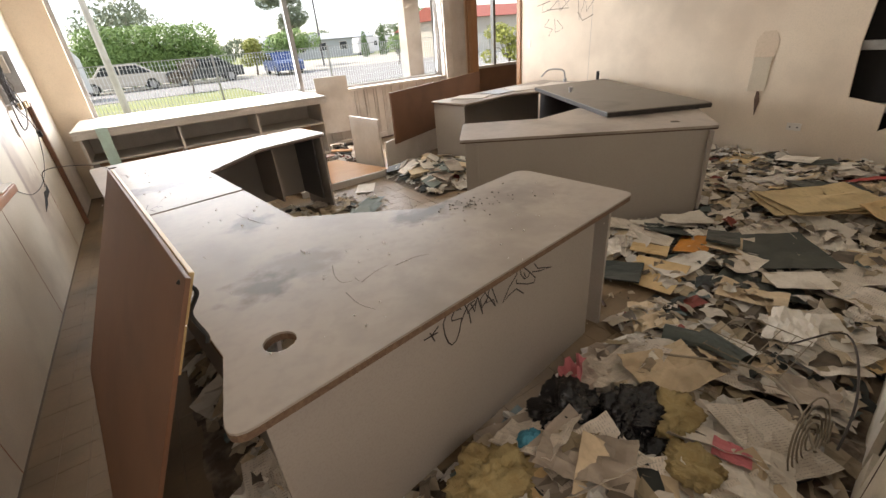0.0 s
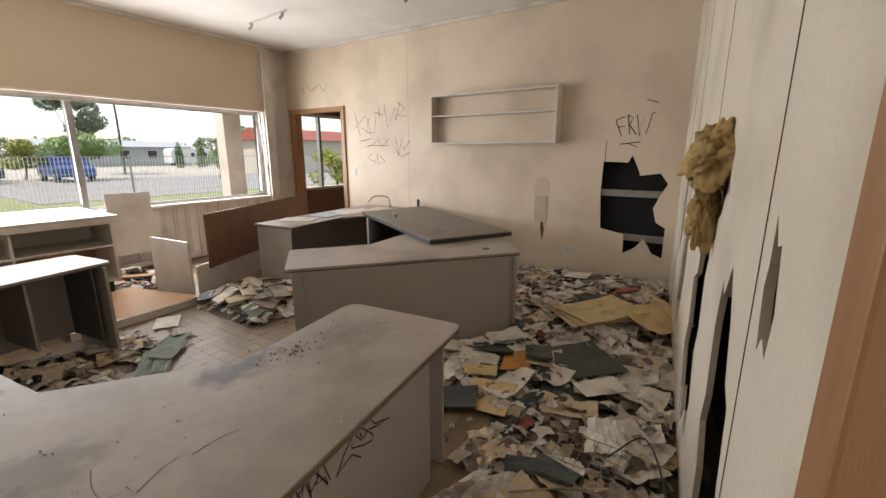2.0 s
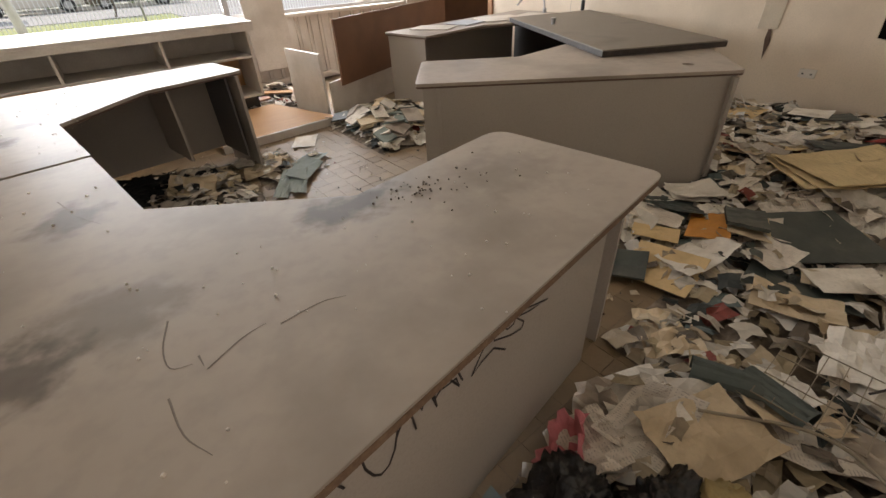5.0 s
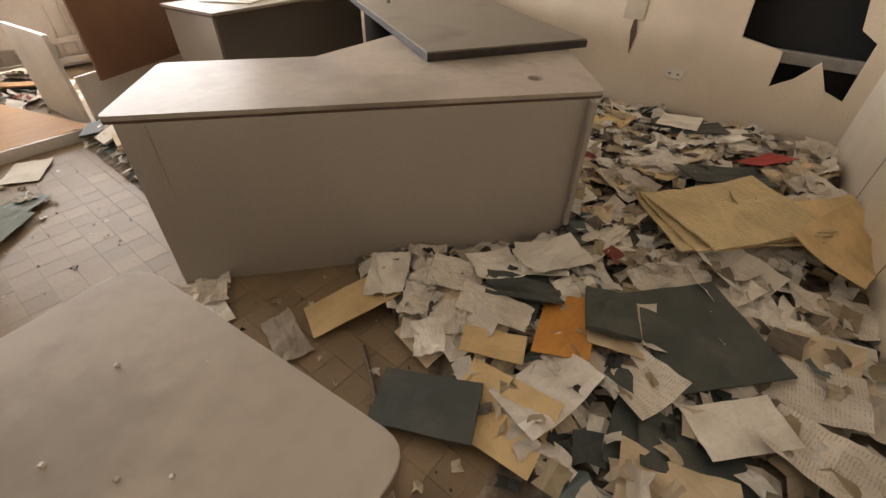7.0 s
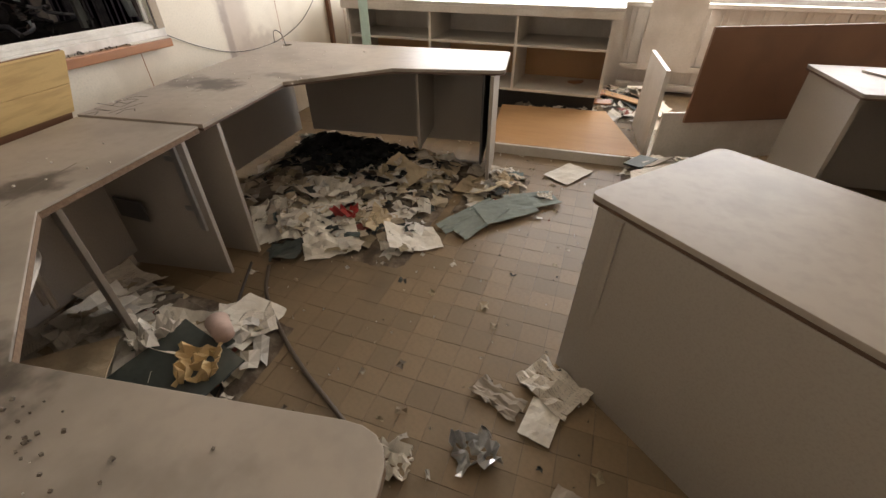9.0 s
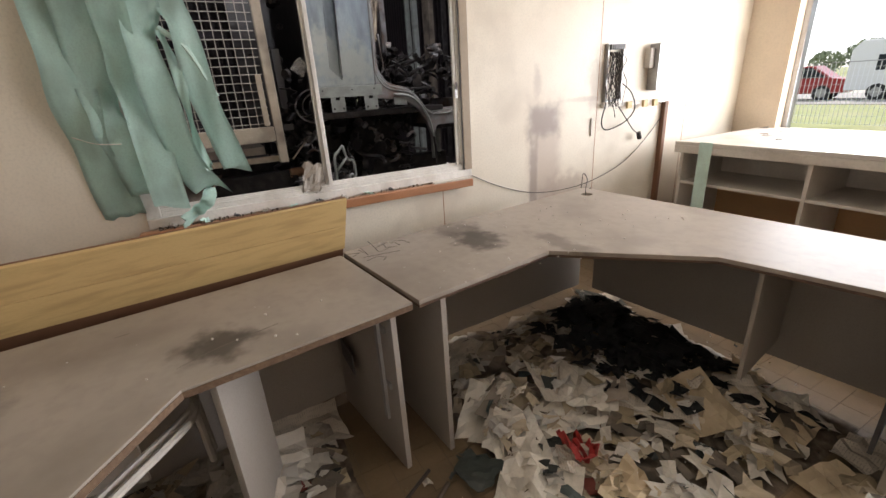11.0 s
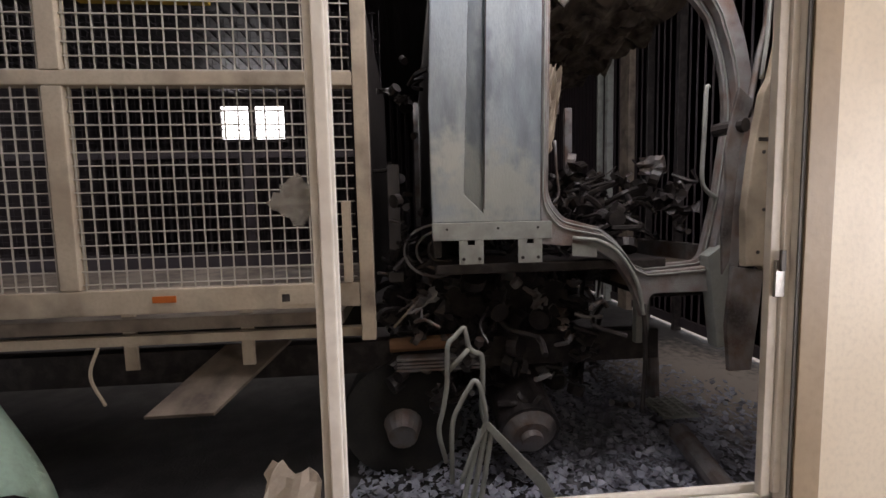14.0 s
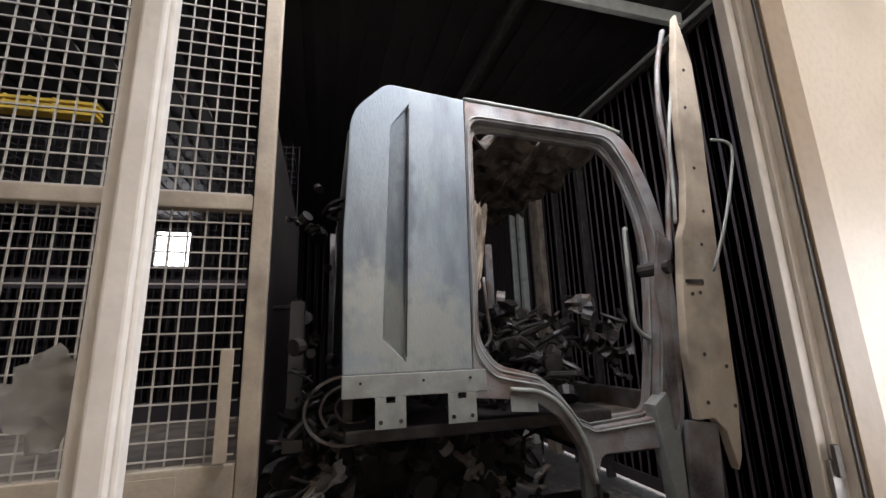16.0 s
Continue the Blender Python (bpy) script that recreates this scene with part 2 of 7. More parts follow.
def wool_bm(seed, s=(0.17, 0.10, 0.14)):
    bm = bmesh.new()
    bmesh.ops.create_icosphere(bm, subdivisions=5, radius=1)
    for v in bm.verts:
        c_ = v.co.copy()
        d = 1 + 0.5 * noise.noise(c_ * 1.5 + Vector((seed, 0, 0))) + 0.25 * noise.noise(c_ * 5 + Vector((0, seed, 0))) + 0.12 * noise.noise(c_ * 14)
        v.co = Vector((c_.x * d * s[0], c_.y * d * s[1], c_.z * d * s[2]))
    return bm

for nd_ in _f.node_tree.nodes:
    if nd_.type == "BSDF_PRINCIPLED":
        nd_.inputs["Base Color"].default_value = (0.62, 0.60, 0.57, 1)

# ---- the room ----
XB, YW, HC = 6.065, 7.44, 3.25
S = "structure"

GARAGE_FLOOR = 0.0
# side wall with the inner window (x = 0)
OPEN_L = [(2.76, 0.90), (4.44, 0.90), (4.44, 2.35), (2.76, 2.35)]


def wall_run(name, x0, y0, x1, y1, z0, z1, thick, mat, holes=()):
    w = math.hypot(x1 - x0, y1 - y0)
    bm = slab([(0, z0), (w, z0), (w, z1), (0, z1)], 0, thick, holes)
    bm.transform(upright(x0, y0, x1, y1))
    return part(name, bm, mat, kind=S)


# west wall: run along +y, the thickness to the left of the room
wall_w = wall_run("wall_west", 0, YW + 0.35, 0, -0.6, 0, HC, 0.028, PANEL,
                  [[(YW + 0.35 - y, z) for y, z in OPEN_L]])
# east wall with a door and a broken panel
DOOR = [(6.28, 0.0), (7.46, 0.0), (7.46, 2.22), (6.28, 2.22)]
E0 = 0.9
HOLE = [(1.83, 0.41), (1.72, 0.48), (1.62, 0.60), (1.53, 0.44), (1.42, 0.40), (1.42, 0.74), (1.52, 0.80), (1.56, 0.95), (1.50, 1.10), (1.44, 1.22), (1.52, 1.33), (1.72, 1.30), (1.76, 1.40), (1.82, 1.52), (1.86, 1.44), (2.12, 1.45), (2.13, 1.10), (2.10, 0.68), (1.84, 0.63)]
wall_e = wall_run("wall_east", XB, E0, XB, 7.80, 0, HC, 0.03, WALL,
                  [[(y - E0, max(z, 0.004)) for y, z in DOOR], [(y - E0, z) for y, z in HOLE]])
# south wall, a few degrees off square, with the doorway that the walk starts from
SX0, SX1 = 1.62, XB
def sy(x):
    return 0.62 + 0.112 * x


CS = math.cos(math.atan(0.112))
RIPS = [[(2.42, 1.22), (2.50, 1.10), (2.545, 1.14), (2.58, 0.98), (2.56, 0.72), (2.60, 0.60), (2.52, 0.46), (2.50, 0.22), (2.42, 0.30), (2.36, 0.08), (2.30, 0.26), (2.20, 0.20), (2.16, 0.44), (2.10, 0.50), (2.17, 0.66), (2.20, 0.88), (2.27, 0.92), (2.33, 1.08)],
        [(3.10, 1.36), (3.20, 1.16), (3.30, 1.08), (3.34, 0.96), (3.48, 0.90), (3.44, 0.66), (3.50, 0.52), (3.40, 0.30), (3.28, 0.38), (3.22, 0.20), (3.10, 0.34), (3.00, 0.26), (2.97, 0.46), (3.06, 0.66), (3.00, 0.80), (3.03, 1.02), (2.98, 1.12)],
        [(2.99, 1.66), (2.84, 1.60), (2.73, 1.47), (2.82, 1.32), (2.94, 1.27), (3.04, 1.45)],
        [(2.03, 1.42), (1.99, 1.36), (1.965, 1.37), (1.935, 1.24), (1.95, 1.14), (1.99, 1.17), (2.02, 1.13), (2.045, 1.26), (2.03, 1.32)],
        [(5.45, 2.32), (5.60, 2.20), (5.90, 1.85), (5.80, 1.82), (5.55, 2.1)],
        [(4.15, 1.25), (4.40, 1.05), (4.50, 0.45), (4.28, 0.30), (4.12, 0.70)],
        [(4.9, 1.6), (5.05, 1.3), (5.02, 0.7), (4.85, 0.9), (4.82, 1.3)]]
wall_s = wall_run("wall_south", SX1, sy(SX1), SX0, sy(SX0), 0, HC, 0.02, PANEL, [[((SX1 - x) / CS, z) for x, z in rp] for rp in RIPS])
# street wall
part("wall_north", boxes((0.0, YW, 2.21, 5.41, YW + 0.25, HC)), BULKHEAD, kind=S)
part("wall_north", boxes((0.0, YW, 0.0, 0.36, YW + 0.25, 2.209)), WALL, kind=S)
part("column", boxes((5.41, YW, 0.0, 5.62, YW + 0.25, HC), (5.62, YW + 0.22, 0, XB - 0.002, YW + 0.3, HC), bevel=0.006), WHITE, kind=S)
part("wall_north", boxes((2.77, YW + 0.06, 0.0, 5.41, YW + 0.25, 0.80), (0.36, YW + 0.06, 0, 2.77, YW + 0.25, 0.84)), WHITE, kind=S)
part("ceiling", boxes((-0.12, -0.6, HC, XB + 0.1, YW + 0.3, HC + 0.08)), CEIL, kind=S)
part("floor", boxes((-0.12, -0.7, -0.12, XB + 0.1, YW + 0.25, -0.004)), GROUT, kind=S)
# space behind the south and east walls
part("back_wall", boxes((-0.12, -0.72, 0, SX1 + 0.6, -0.6, HC), (1.75, -0.6, 0, 1.85, 0.75, HC)), WALL, kind=S)
# Black sheet behind the hole: the cavity's shade put into colour.
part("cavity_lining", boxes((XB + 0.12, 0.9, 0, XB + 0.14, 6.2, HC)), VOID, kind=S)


# window frames
w1 = part("window_1", boxes((0.36, YW + 0.10, 2.15, 5.40, YW + 0.18, 2.21), (0.36, YW + 0.10, 0.84, 5.40, YW + 0.20, 0.88), (0.36, YW + 0.1, 0.88, 0.40, YW + 0.18, 2.15), (5.33, YW + 0.1, 0.88, 5.40, YW + 0.18, 2.15), bevel=0.004), METAL, kind=S)
part("mullion", boxes((2.86, YW + 0.09, 0.88, 2.93, YW + 0.18, 2.15), bevel=0.005), METAL, w1)
part("window_sill", boxes((2.79, YW - 0.03, 0.80, 5.40, YW + 0.10, 0.84), bevel=0.006), WHITE, w1)

# inner window
w2 = part("window_2", boxes((-0.045, 2.70, 0.852, 0.018, 4.50, 0.90), (-0.03, 2.70, 2.35, 0.015, 4.50, 2.42), (-0.03, 4.44, 0.90, 0.012, 4.50, 2.35), (-0.03, 2.70, 0.90, 0.012, 2.76, 2.35), bevel=0.004), ALU, kind=S)
part("window_frame", boxes((-0.04, 2.76, 0.90, 0.0, 4.44, 0.918), (-0.04, 2.76, 0.9185, -0.032, 4.44, 0.945), (-0.022, 2.76, 0.9185, -0.016, 4.44, 0.935), (-0.006, 2.76, 0.9185, 0.0, 4.44, 0.930), (-0.04, 2.76, 2.31, 0.0, 4.44, 2.35), (-0.04, 4.425, 0.946, 0.0, 4.44, 2.31), (-0.022, 4.405, 0.936, -0.006, 4.424, 2.31), (-0.04, 2.76, 0.946, 0.0, 2.79, 2.31), bevel=0.002), ALU, w2)
part("meeting_stile", boxes((-0.026, 3.556, 0.936, -0.007, 3.598, 2.31), (-0.0065, 3.572, 0.936, 0.006, 3.594, 2.31), bevel=0.003), ALU, w2)
part("reveal", boxes((0.0155, 4.448, 0.90, 0.020, 4.502, 2.42), bevel=0.001), material("brown_beige_paint", (0.36, 0.28, 0.20), 0.5, spots=(0.26, 0.19, 0.13), scale=5), w2, "brown-beige painted jamb facing")
part("jamb_gasket", boxes((0.0125, 4.440, 0.905, 0.0155, 4.447, 2.35)), LAMDARK, w2, "thin black rubber line")
part("window_sill", boxes((0.019, 2.66, 0.80, 0.075, 4.475, 0.848), bevel=0.006), TIMBER, w2, "varnished brown timber sill")
part("putty_strip", boxes((0.019, 4.20, 0.8485, 0.066, 4.47, 0.858), bevel=0.003), WHITE, w2, "flaking white filler on the sill")

# door frame in the east wall
d1 = part("door_1", boxes((XB - 0.03, 7.42, 0, XB + 0.10, 7.52, 2.22), (XB - 0.03, 6.22, 0, XB + 0.10, 6.30, 2.22), (XB - 0.03, 6.22, 2.22, XB + 0.10, 7.52, 2.29), bevel=0.004), DOORWOOD, kind=S)
# doorway that the walk starts from
c, s_ = math.cos(math.atan(0.112)), math.sin(math.atan(0.112))
d2 = part("door_2", boxes((1.50, 0.62, 0, 1.62, 0.84, 2.25), (0.25, 0.62, 2.15, 1.50, 0.80, 2.25), bevel=0.006), DOORWOOD, kind=S)
part("wall_south", boxes((0.0, 0.60, 0, 0.25, 0.70, HC), (0.25, 0.60, 2.25, 1.62, 0.70, HC)), PANEL, kind=S)

# ---- damaged linings, joints and stains ----
def stain_or_shading(mat, centre, size, colour, amount, rough=2.2, square=False):
    """A soft-edged blotch at a place, round or square, broken up by noise: a stain, or light or shade put into the
    colour.
    """
    nt = mat.node_tree
    n, l = nt.nodes, nt.links
    b = n["Principled BSDF"]
    src = b.inputs["Base Color"].links[0].from_socket
    co = n.new("ShaderNodeTexCoord")
    sub = n.new("ShaderNodeVectorMath")
    sub.operation = "SUBTRACT"
    sub.inputs[1].default_value = centre
    div = n.new("ShaderNodeVectorMath")
    div.operation = "DIVIDE"
    div.inputs[1].default_value = size
    ln = n.new("ShaderNodeVectorMath")
    ln.operation = "LENGTH"
    l.new(co.outputs["Object"], sub.inputs[0])
    l.new(sub.outputs[0], div.inputs[0])
    l.new(div.outputs[0], ln.inputs[0])
    far = ln.outputs["Value"]
    if square:
        ab, sp, mx = n.new("ShaderNodeVectorMath"), n.new("ShaderNodeSeparateXYZ"), n.new("ShaderNodeMath")
        ab.operation, mx.operation = "ABSOLUTE", "MAXIMUM"
        l.new(div.outputs[0], ab.inputs[0])
        l.new(ab.outputs[0], sp.inputs[0])
        l.new(sp.outputs[1], mx.inputs[0])
        l.new(sp.outputs[2], mx.inputs[1])
        far = mx.outputs[0]
    t = n.new("ShaderNodeTexNoise")
    t.inputs["Scale"].default_value, t.inputs["Detail"].default_value = 14, 6
    l.new(co.outputs["Object"], t.inputs["Vector"])
    ad = n.new("ShaderNodeMath")
    ad.operation = "MULTIPLY_ADD"
    ad.inputs[1].default_value = rough
    l.new(t.outputs[0], ad.inputs[0])
    l.new(far, ad.inputs[2])
    r = n.new("ShaderNodeMapRange")
    r.interpolation_type = "SMOOTHSTEP"
    r.inputs[1].default_value, r.inputs[2].default_value, r.inputs[3].default_value, r.inputs[4].default_value = 0.4 + rough * 0.42, 1.0 + rough * 0.5, amount, 0
    l.new(ad.outputs[0], r.inputs[0])
    x = n.new("ShaderNodeMix")
    x.data_type = "RGBA"
    l.new(r.outputs[0], x.inputs[0])
    l.new(src, x.inputs[6])
    x.inputs[7].default_value = (*colour, 1)
    l.new(x.outputs[2], b.inputs["Base Color"])


WPAN = PANEL.copy()
WPAN.name = "cream_panel_stained"
wall_w.data.materials[0] = WPAN
stain_or_shading(WPAN, (0, 5.13, 0.80), (0.3, 0.20, 0.62), (0.46, 0.37, 0.31), 0.7, 0.35, True)
stain_or_shading(WPAN, (0, 5.12, 1.15), (0.3, 0.18, 0.14), (0.27, 0.21, 0.18), 0.85, 0.6, True)
stain_or_shading(WPAN, (0, 5.03, 0.80), (0.3, 0.05, 0.40), (0.33, 0.26, 0.22), 0.8, 0.9, True)
stain_or_shading(WPAN, (0, 5.05, 1.40), (0.3, 0.05, 0.14), (0.45, 0.37, 0.31), 0.6, 1.0)
stain_or_shading(WPAN, (0, 5.50, 1.27), (0.3, 0.25, 0.025), (0.42, 0.34, 0.28), 0.5, 0.8)
stain_or_shading(WPAN, (0, 5.35, 0.60), (0.3, 0.35, 0.22), (0.42, 0.33, 0.27), 0.6, 1.2)
stain_or_shading(WPAN, (0, 5.62, 1.35), (0.3, 0.14, 0.30), (0.36, 0.28, 0.22), 0.5, 1.2)
for c_, s_2, a_ in (((1.76, 2.44), (0.22, 0.13), 0.9), ((1.11, 2.94), (0.13, 0.14), 0.85), ((1.0, 2.28), (0.14, 0.14), 0.75), ((0.80, 4.04), (0.20, 0.14), 0.85), ((1.1, 4.3), (0.3, 0.08), 0.5), ((0.62, 4.02), (0.22, 0.16), 0.5), ((1.15, 2.35), (0.22, 0.16), 0.45), ((2.25, 2.3), (0.3, 0.2), 0.25), ((4.3, 3.0), (0.4, 0.4), 0.3)):
    stain_or_shading(LAM, (*c_, 0.735), (*s_2, 0.3), (0.07, 0.055, 0.045), a_, 1.7)
DARKGAP = VOID

for y, z0, z1 in ((5.62, 0.0, HC - 0.06), (4.285, 0.0, 0.795), (2.84, 0.0, 0.795), (6.68, 0.0, HC - 0.06)):
    part("panel_joint", boxes((-0.002, y, z0, 0.0012, y + 0.005, z1)), TIMBER, wall_w)
part("panel_joint", boxes((XB - 0.0012, 4.92, 0.0, XB + 0.001, 4.925, HC - 0.06)), LAMSIDE, wall_e)
part("panel_joint", boxes((XB - 0.002, 2.10, 1.45, XB + 0.001, 2.108, 1.68)), LAMDARK, wall_e)
for x in (2.11, 3.30, 4.5, 5.2):
    m_ = Matrix.Translation((x, sy(x), 0)) @ Matrix.Rotation(math.atan(0.112), 4, "Z")
    part("panel_joint", boxes((-0.0025, 0.0205, 0.0, 0.0025, 0.0218, HC - 0.06), m=m_), EDGE, wall_s)
# Cavity shade as a black sheet again, behind the south wall's rips.
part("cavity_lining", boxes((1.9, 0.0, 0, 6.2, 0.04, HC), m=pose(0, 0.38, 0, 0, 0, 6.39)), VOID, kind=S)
# rails behind the broken east lining
for z in (0.56, 1.06):
    part("wall_rail", boxes((XB + 0.035, 1.0, z, XB + 0.08, 2.4, z + 0.075), bevel=0.004), METAL, wall_e, "pale timber rail in the hole")
# niche where the lining is torn in
niche = thing("torn_lining", "torn cream wall lining with a hanging flap", "wall lining")
# Flat darker plate on the wall: the niche's shade is in its colour.
part("recess", slab([(2.86, 0.75), (2.92, 0.9), (2.93, 1.17), (2.88, 1.25), (2.78, 1.25), (2.73, 1.17), (2.75, 0.95), (2.80, 0.75)], 0, 0.003, m=upright(XB - 0.004, 0, XB - 0.004, 1)), BULKHEAD, niche)
part("flap", board(XB - 0.05, 2.90, XB - 0.006, 2.76, 0.70, 1.02, 0.006), PANEL, niche)
part("tear", slab([(2.80, 0.46), (2.78, 0.60), (2.82, 0.78), (2.83, 0.62)], 0, 0.003, m=upright(XB - 0.006, 0, XB - 0.006, 1)), EDGE, niche)
socket = thing("power_outlet", "white double power outlet on the cream wall", "socket")
part("plate", boxes((XB - 0.012, 2.37, 0.35, XB, 2.49, 0.42), bevel=0.003), WHITE, socket)
for y in (2.40, 2.46):
    part("slot", boxes((XB - 0.0135, y - 0.008, 0.375, XB - 0.0125, y + 0.008, 0.388)), LAMDARK, socket)
sw = tagged(part("light_switch", boxes((XB - 0.01, 6.02, 1.18, XB, 6.07, 1.29), bevel=0.002), WHITE), "small pale light switch beside the door", "switch")
# cornices
part("cornice", boxes((0.0, YW - 0.05, HC - 0.05, 5.6, YW, HC - 0.001), bevel=0.012), WHITE, kind=S)
part("cornice", boxes((XB - 0.05, 1.32, HC - 0.05, XB - 0.001, 7.6, HC - 0.001), bevel=0.012), WHITE, kind=S)
part("trim", boxes((0.0, YW - 0.012, 2.205, 5.41, YW, 2.235), bevel=0.003), WHITE, kind=S)
part("baseboard", boxes((XB - 0.014, 1.34, 0.0, XB - 0.001, 6.2, 0.09), bevel=0.003), WHITE, kind=S)
part("pipe", tube(bmesh.new(), [(5.44, YW - 0.03, 0.0), (5.44, YW - 0.03, HC)], 0.016), WHITE, kind=S)
# ribbed lining under the street window
ribs = bmesh.new()
x = 2.86
while x < 5.36:
    box(ribs, x, YW + 0.035, 0.02, x + 0.012, YW + 0.0595, 0.79, 0.002)
    box(ribs, x + 0.05, YW + 0.045, 0.02, x + 0.135, YW + 0.0595, 0.79, 0.003)
    x += 0.165
part("ribbed_lining", ribs, WHITE, kind=S)
part("bottom_rail", boxes((2.85, YW - 0.02, 0.22, 3.9, YW + 0.03, 0.27), (2.85, YW - 0.06, 0.05, 4.1, YW - 0.0, 0.10), bevel=0.004), WHITE, kind=S)
flap = tagged(part("hanging_panel", board(3.02, YW - 0.10, 3.50, YW - 0.16, 0.26, 1.05, 0.012, 0.06), WHITE), "white panel board hanging loose below the window", "board")
# ceiling cracks and lights
for x, y, dg in ((4.66, 6.1, 85), (4.82, 3.75, 60), (1.83, 6.45, 20)):
    lamp = thing("track_light", "small white ceiling spotlight bracket without its shade", "ceiling light", pose(x, y, HC, 0, 0, dg))
    part("track", boxes((-0.45, -0.012, -0.022, 0.45, 0.012, -0.001), bevel=0.003), WHITE, lamp)
    for u in (-0.38, 0.36):
        part("head", tube(bmesh.new(), [(u, 0, -0.022), (u, 0.01, -0.06), (u + 0.02, 0.04, -0.10)], 0.018, 10), METAL, lamp)
bm = bmesh.new()
box(bm, 4.44, 3.5, HC - 0.003, 4.452, 4.6, HC - 0.0002)
box(bm, 4.3, 2.6, HC - 0.003, 4.308, 3.4, HC - 0.0002)
tagged(part("ceiling_crack", bm, LAMDARK, bpy.data.objects["ceiling"]), "open joint in the ceiling")

# east neighbour room
part("floor", boxes((XB + 0.04, 5.0, -0.1, 9.5, 8.0, -0.004)), GROUT, kind=S)
part("ceiling", boxes((XB + 0.04, 5.0, 2.75, 9.5, 8.0, 2.82)), CEIL, kind=S)
part("wall_far", boxes((9.5, 5.0, 0, 9.6, 8.0, 2.75), (XB + 0.15, 4.9, 0, 9.6, 5.0, 2.75)), BULKHEAD, kind=S)
part("wall_far", boxes((XB + 0.04, 7.9, 0, 9.5, 8.0, 0.82), (XB + 0.04, 7.9, 2.3, 9.5, 8.0, 2.75)), HARD, kind=S)
w3 = part("window_3", boxes((XB + 0.04, 7.88, 0.82, 9.5, 8.02, 0.87), (XB + 0.04, 7.9, 2.25, 9.5, 7.99, 2.3), bevel=0.004), WHITE, kind=S)
for x in (6.95, 8.4):
    part("mullion", boxes((x, 7.9, 0.87, x + 0.06, 7.98, 2.25), bevel=0.004), METAL, w3)
part("skirting", boxes((XB - 0.02, 7.56, 0, XB + 0.03, 7.60, 2.3)), DOORWOOD, d1)


# ---- marker writing ----
def strokes(name, lines, m, r=0.0035, parent=None):
    bm = bmesh.new()
    for ln in lines:
        tube(bm, [(x, y, 0.0) for x, y in ln], r, 5)
    for v in bm.verts:
        v.co.z *= 0.25
    bm.transform(m)
    return part(name, bm, INK, parent, "black marker scrawl")


# local x of these lines runs along the east wall from its street end
EW = upright(XB - 0.003, 9, XB - 0.003, 8)
strokes("wall_writing", [[(3.011, 2.156), (3.104, 1.82)], [(3.005, 1.94), (3.237, 2.128), (3.353, 1.815), (3.145, 1.936)], [(3.322, 2.08), (3.231, 1.862), (3.415, 1.858), (3.455, 2.117)], [(3.42, 2.162), (3.596, 2.111)], [(3.505, 2.243), (3.526, 2.071)], [(3.622, 2.262), (3.687, 1.92), (3.825, 2.2), (3.846, 2.016), (3.935, 2.301)], [(3.881, 2.28), (4.021, 2.189), (3.891, 2.097), (4.043, 2.074)], [(3.101, 1.73), (3.352, 1.771)], [(3.228, 1.755), (3.2, 1.638), (3.35, 1.665), (3.497, 1.769), (3.531, 1.637), (3.708, 1.765)], [(3.592, 1.785), (3.684, 1.662), (3.289, 1.665)], [(3.833, 1.78), (3.876, 1.507), (3.955, 1.762), (3.988, 1.593), (4.096, 1.718)], [(3.843, 1.593), (3.932, 1.49), (4.096, 1.551)], [(3.348, 1.548), (3.246, 1.457), (3.407, 1.414), (3.343, 1.323)], [(3.445, 1.549), (3.467, 1.37), (3.611, 1.417), (3.493, 1.522)], [(1.811, 2.68), (1.772, 2.557)], [(1.888, 2.693), (2.002, 2.569), (2.214, 2.665), (2.323, 2.545), (2.399, 2.668)]], EW, 0.0042, wall_e)
strokes("wall_writing", [[(6.976, 1.895), (7.048, 1.724)], [(6.976, 1.895), (7.07, 1.933)], [(7.005, 1.822), (7.078, 1.832)], [(7.096, 1.95), (7.131, 1.741)], [(7.096, 1.95), (7.154, 1.918), (7.122, 1.842), (7.197, 1.739)], [(7.19, 1.945), (7.231, 1.721), (7.252, 1.913), (7.294, 1.737), (7.338, 1.956), (7.373, 1.96)], [(7.038, 1.639), (7.247, 1.662)], [(7.14, 1.639), (7.22, 1.608)], [(7.272, 2.096), (7.39, 2.06)]], EW, 0.005, wall_e)

# ---- desks ----
TOP = 0.735
A = [(0.58, 3.46), (0.37, 5.14), (2.10, 5.31), (2.18, 4.80), (1.54, 4.645), (1.11, 4.19), (1.20, 3.545)]
B1 = [(0.61, 3.44), (1.20, 3.52), (1.29, 2.85), (1.81, 2.48), (2.53, 2.60), (2.60, 1.93), (0.78, 1.66), (0.83, 1.97)]
C2 = [(2.75, 3.48), (3.17, 3.985), (3.71, 3.565), (4.31, 3.62), (4.85, 3.35), (4.75, 2.75), (4.18, 2.30)]
K = [(3.84, 5.53), (3.91, 4.91), (4.75, 5.03), (5.20, 4.75), (5.98, 4.72), (6.03, 5.72)]


def worktop(parent, pts, radii, holes=(), edge=EDGE, split=0.018):
    o = rounded(pts, radii)
    part("tabletop", slab(o, TOP - split, TOP, holes, 0.002), LAM, parent)
    part("edging", slab(o, TOP - 0.028, TOP - split - 0.0005, holes), edge, parent, "worn brown edge under the top")


def ring(x, y, r=0.035, n=14):
    return [(x + r * math.cos(2 * math.pi * i / n), y + r * math.sin(2 * math.pi * i / n)) for i in range(n)]


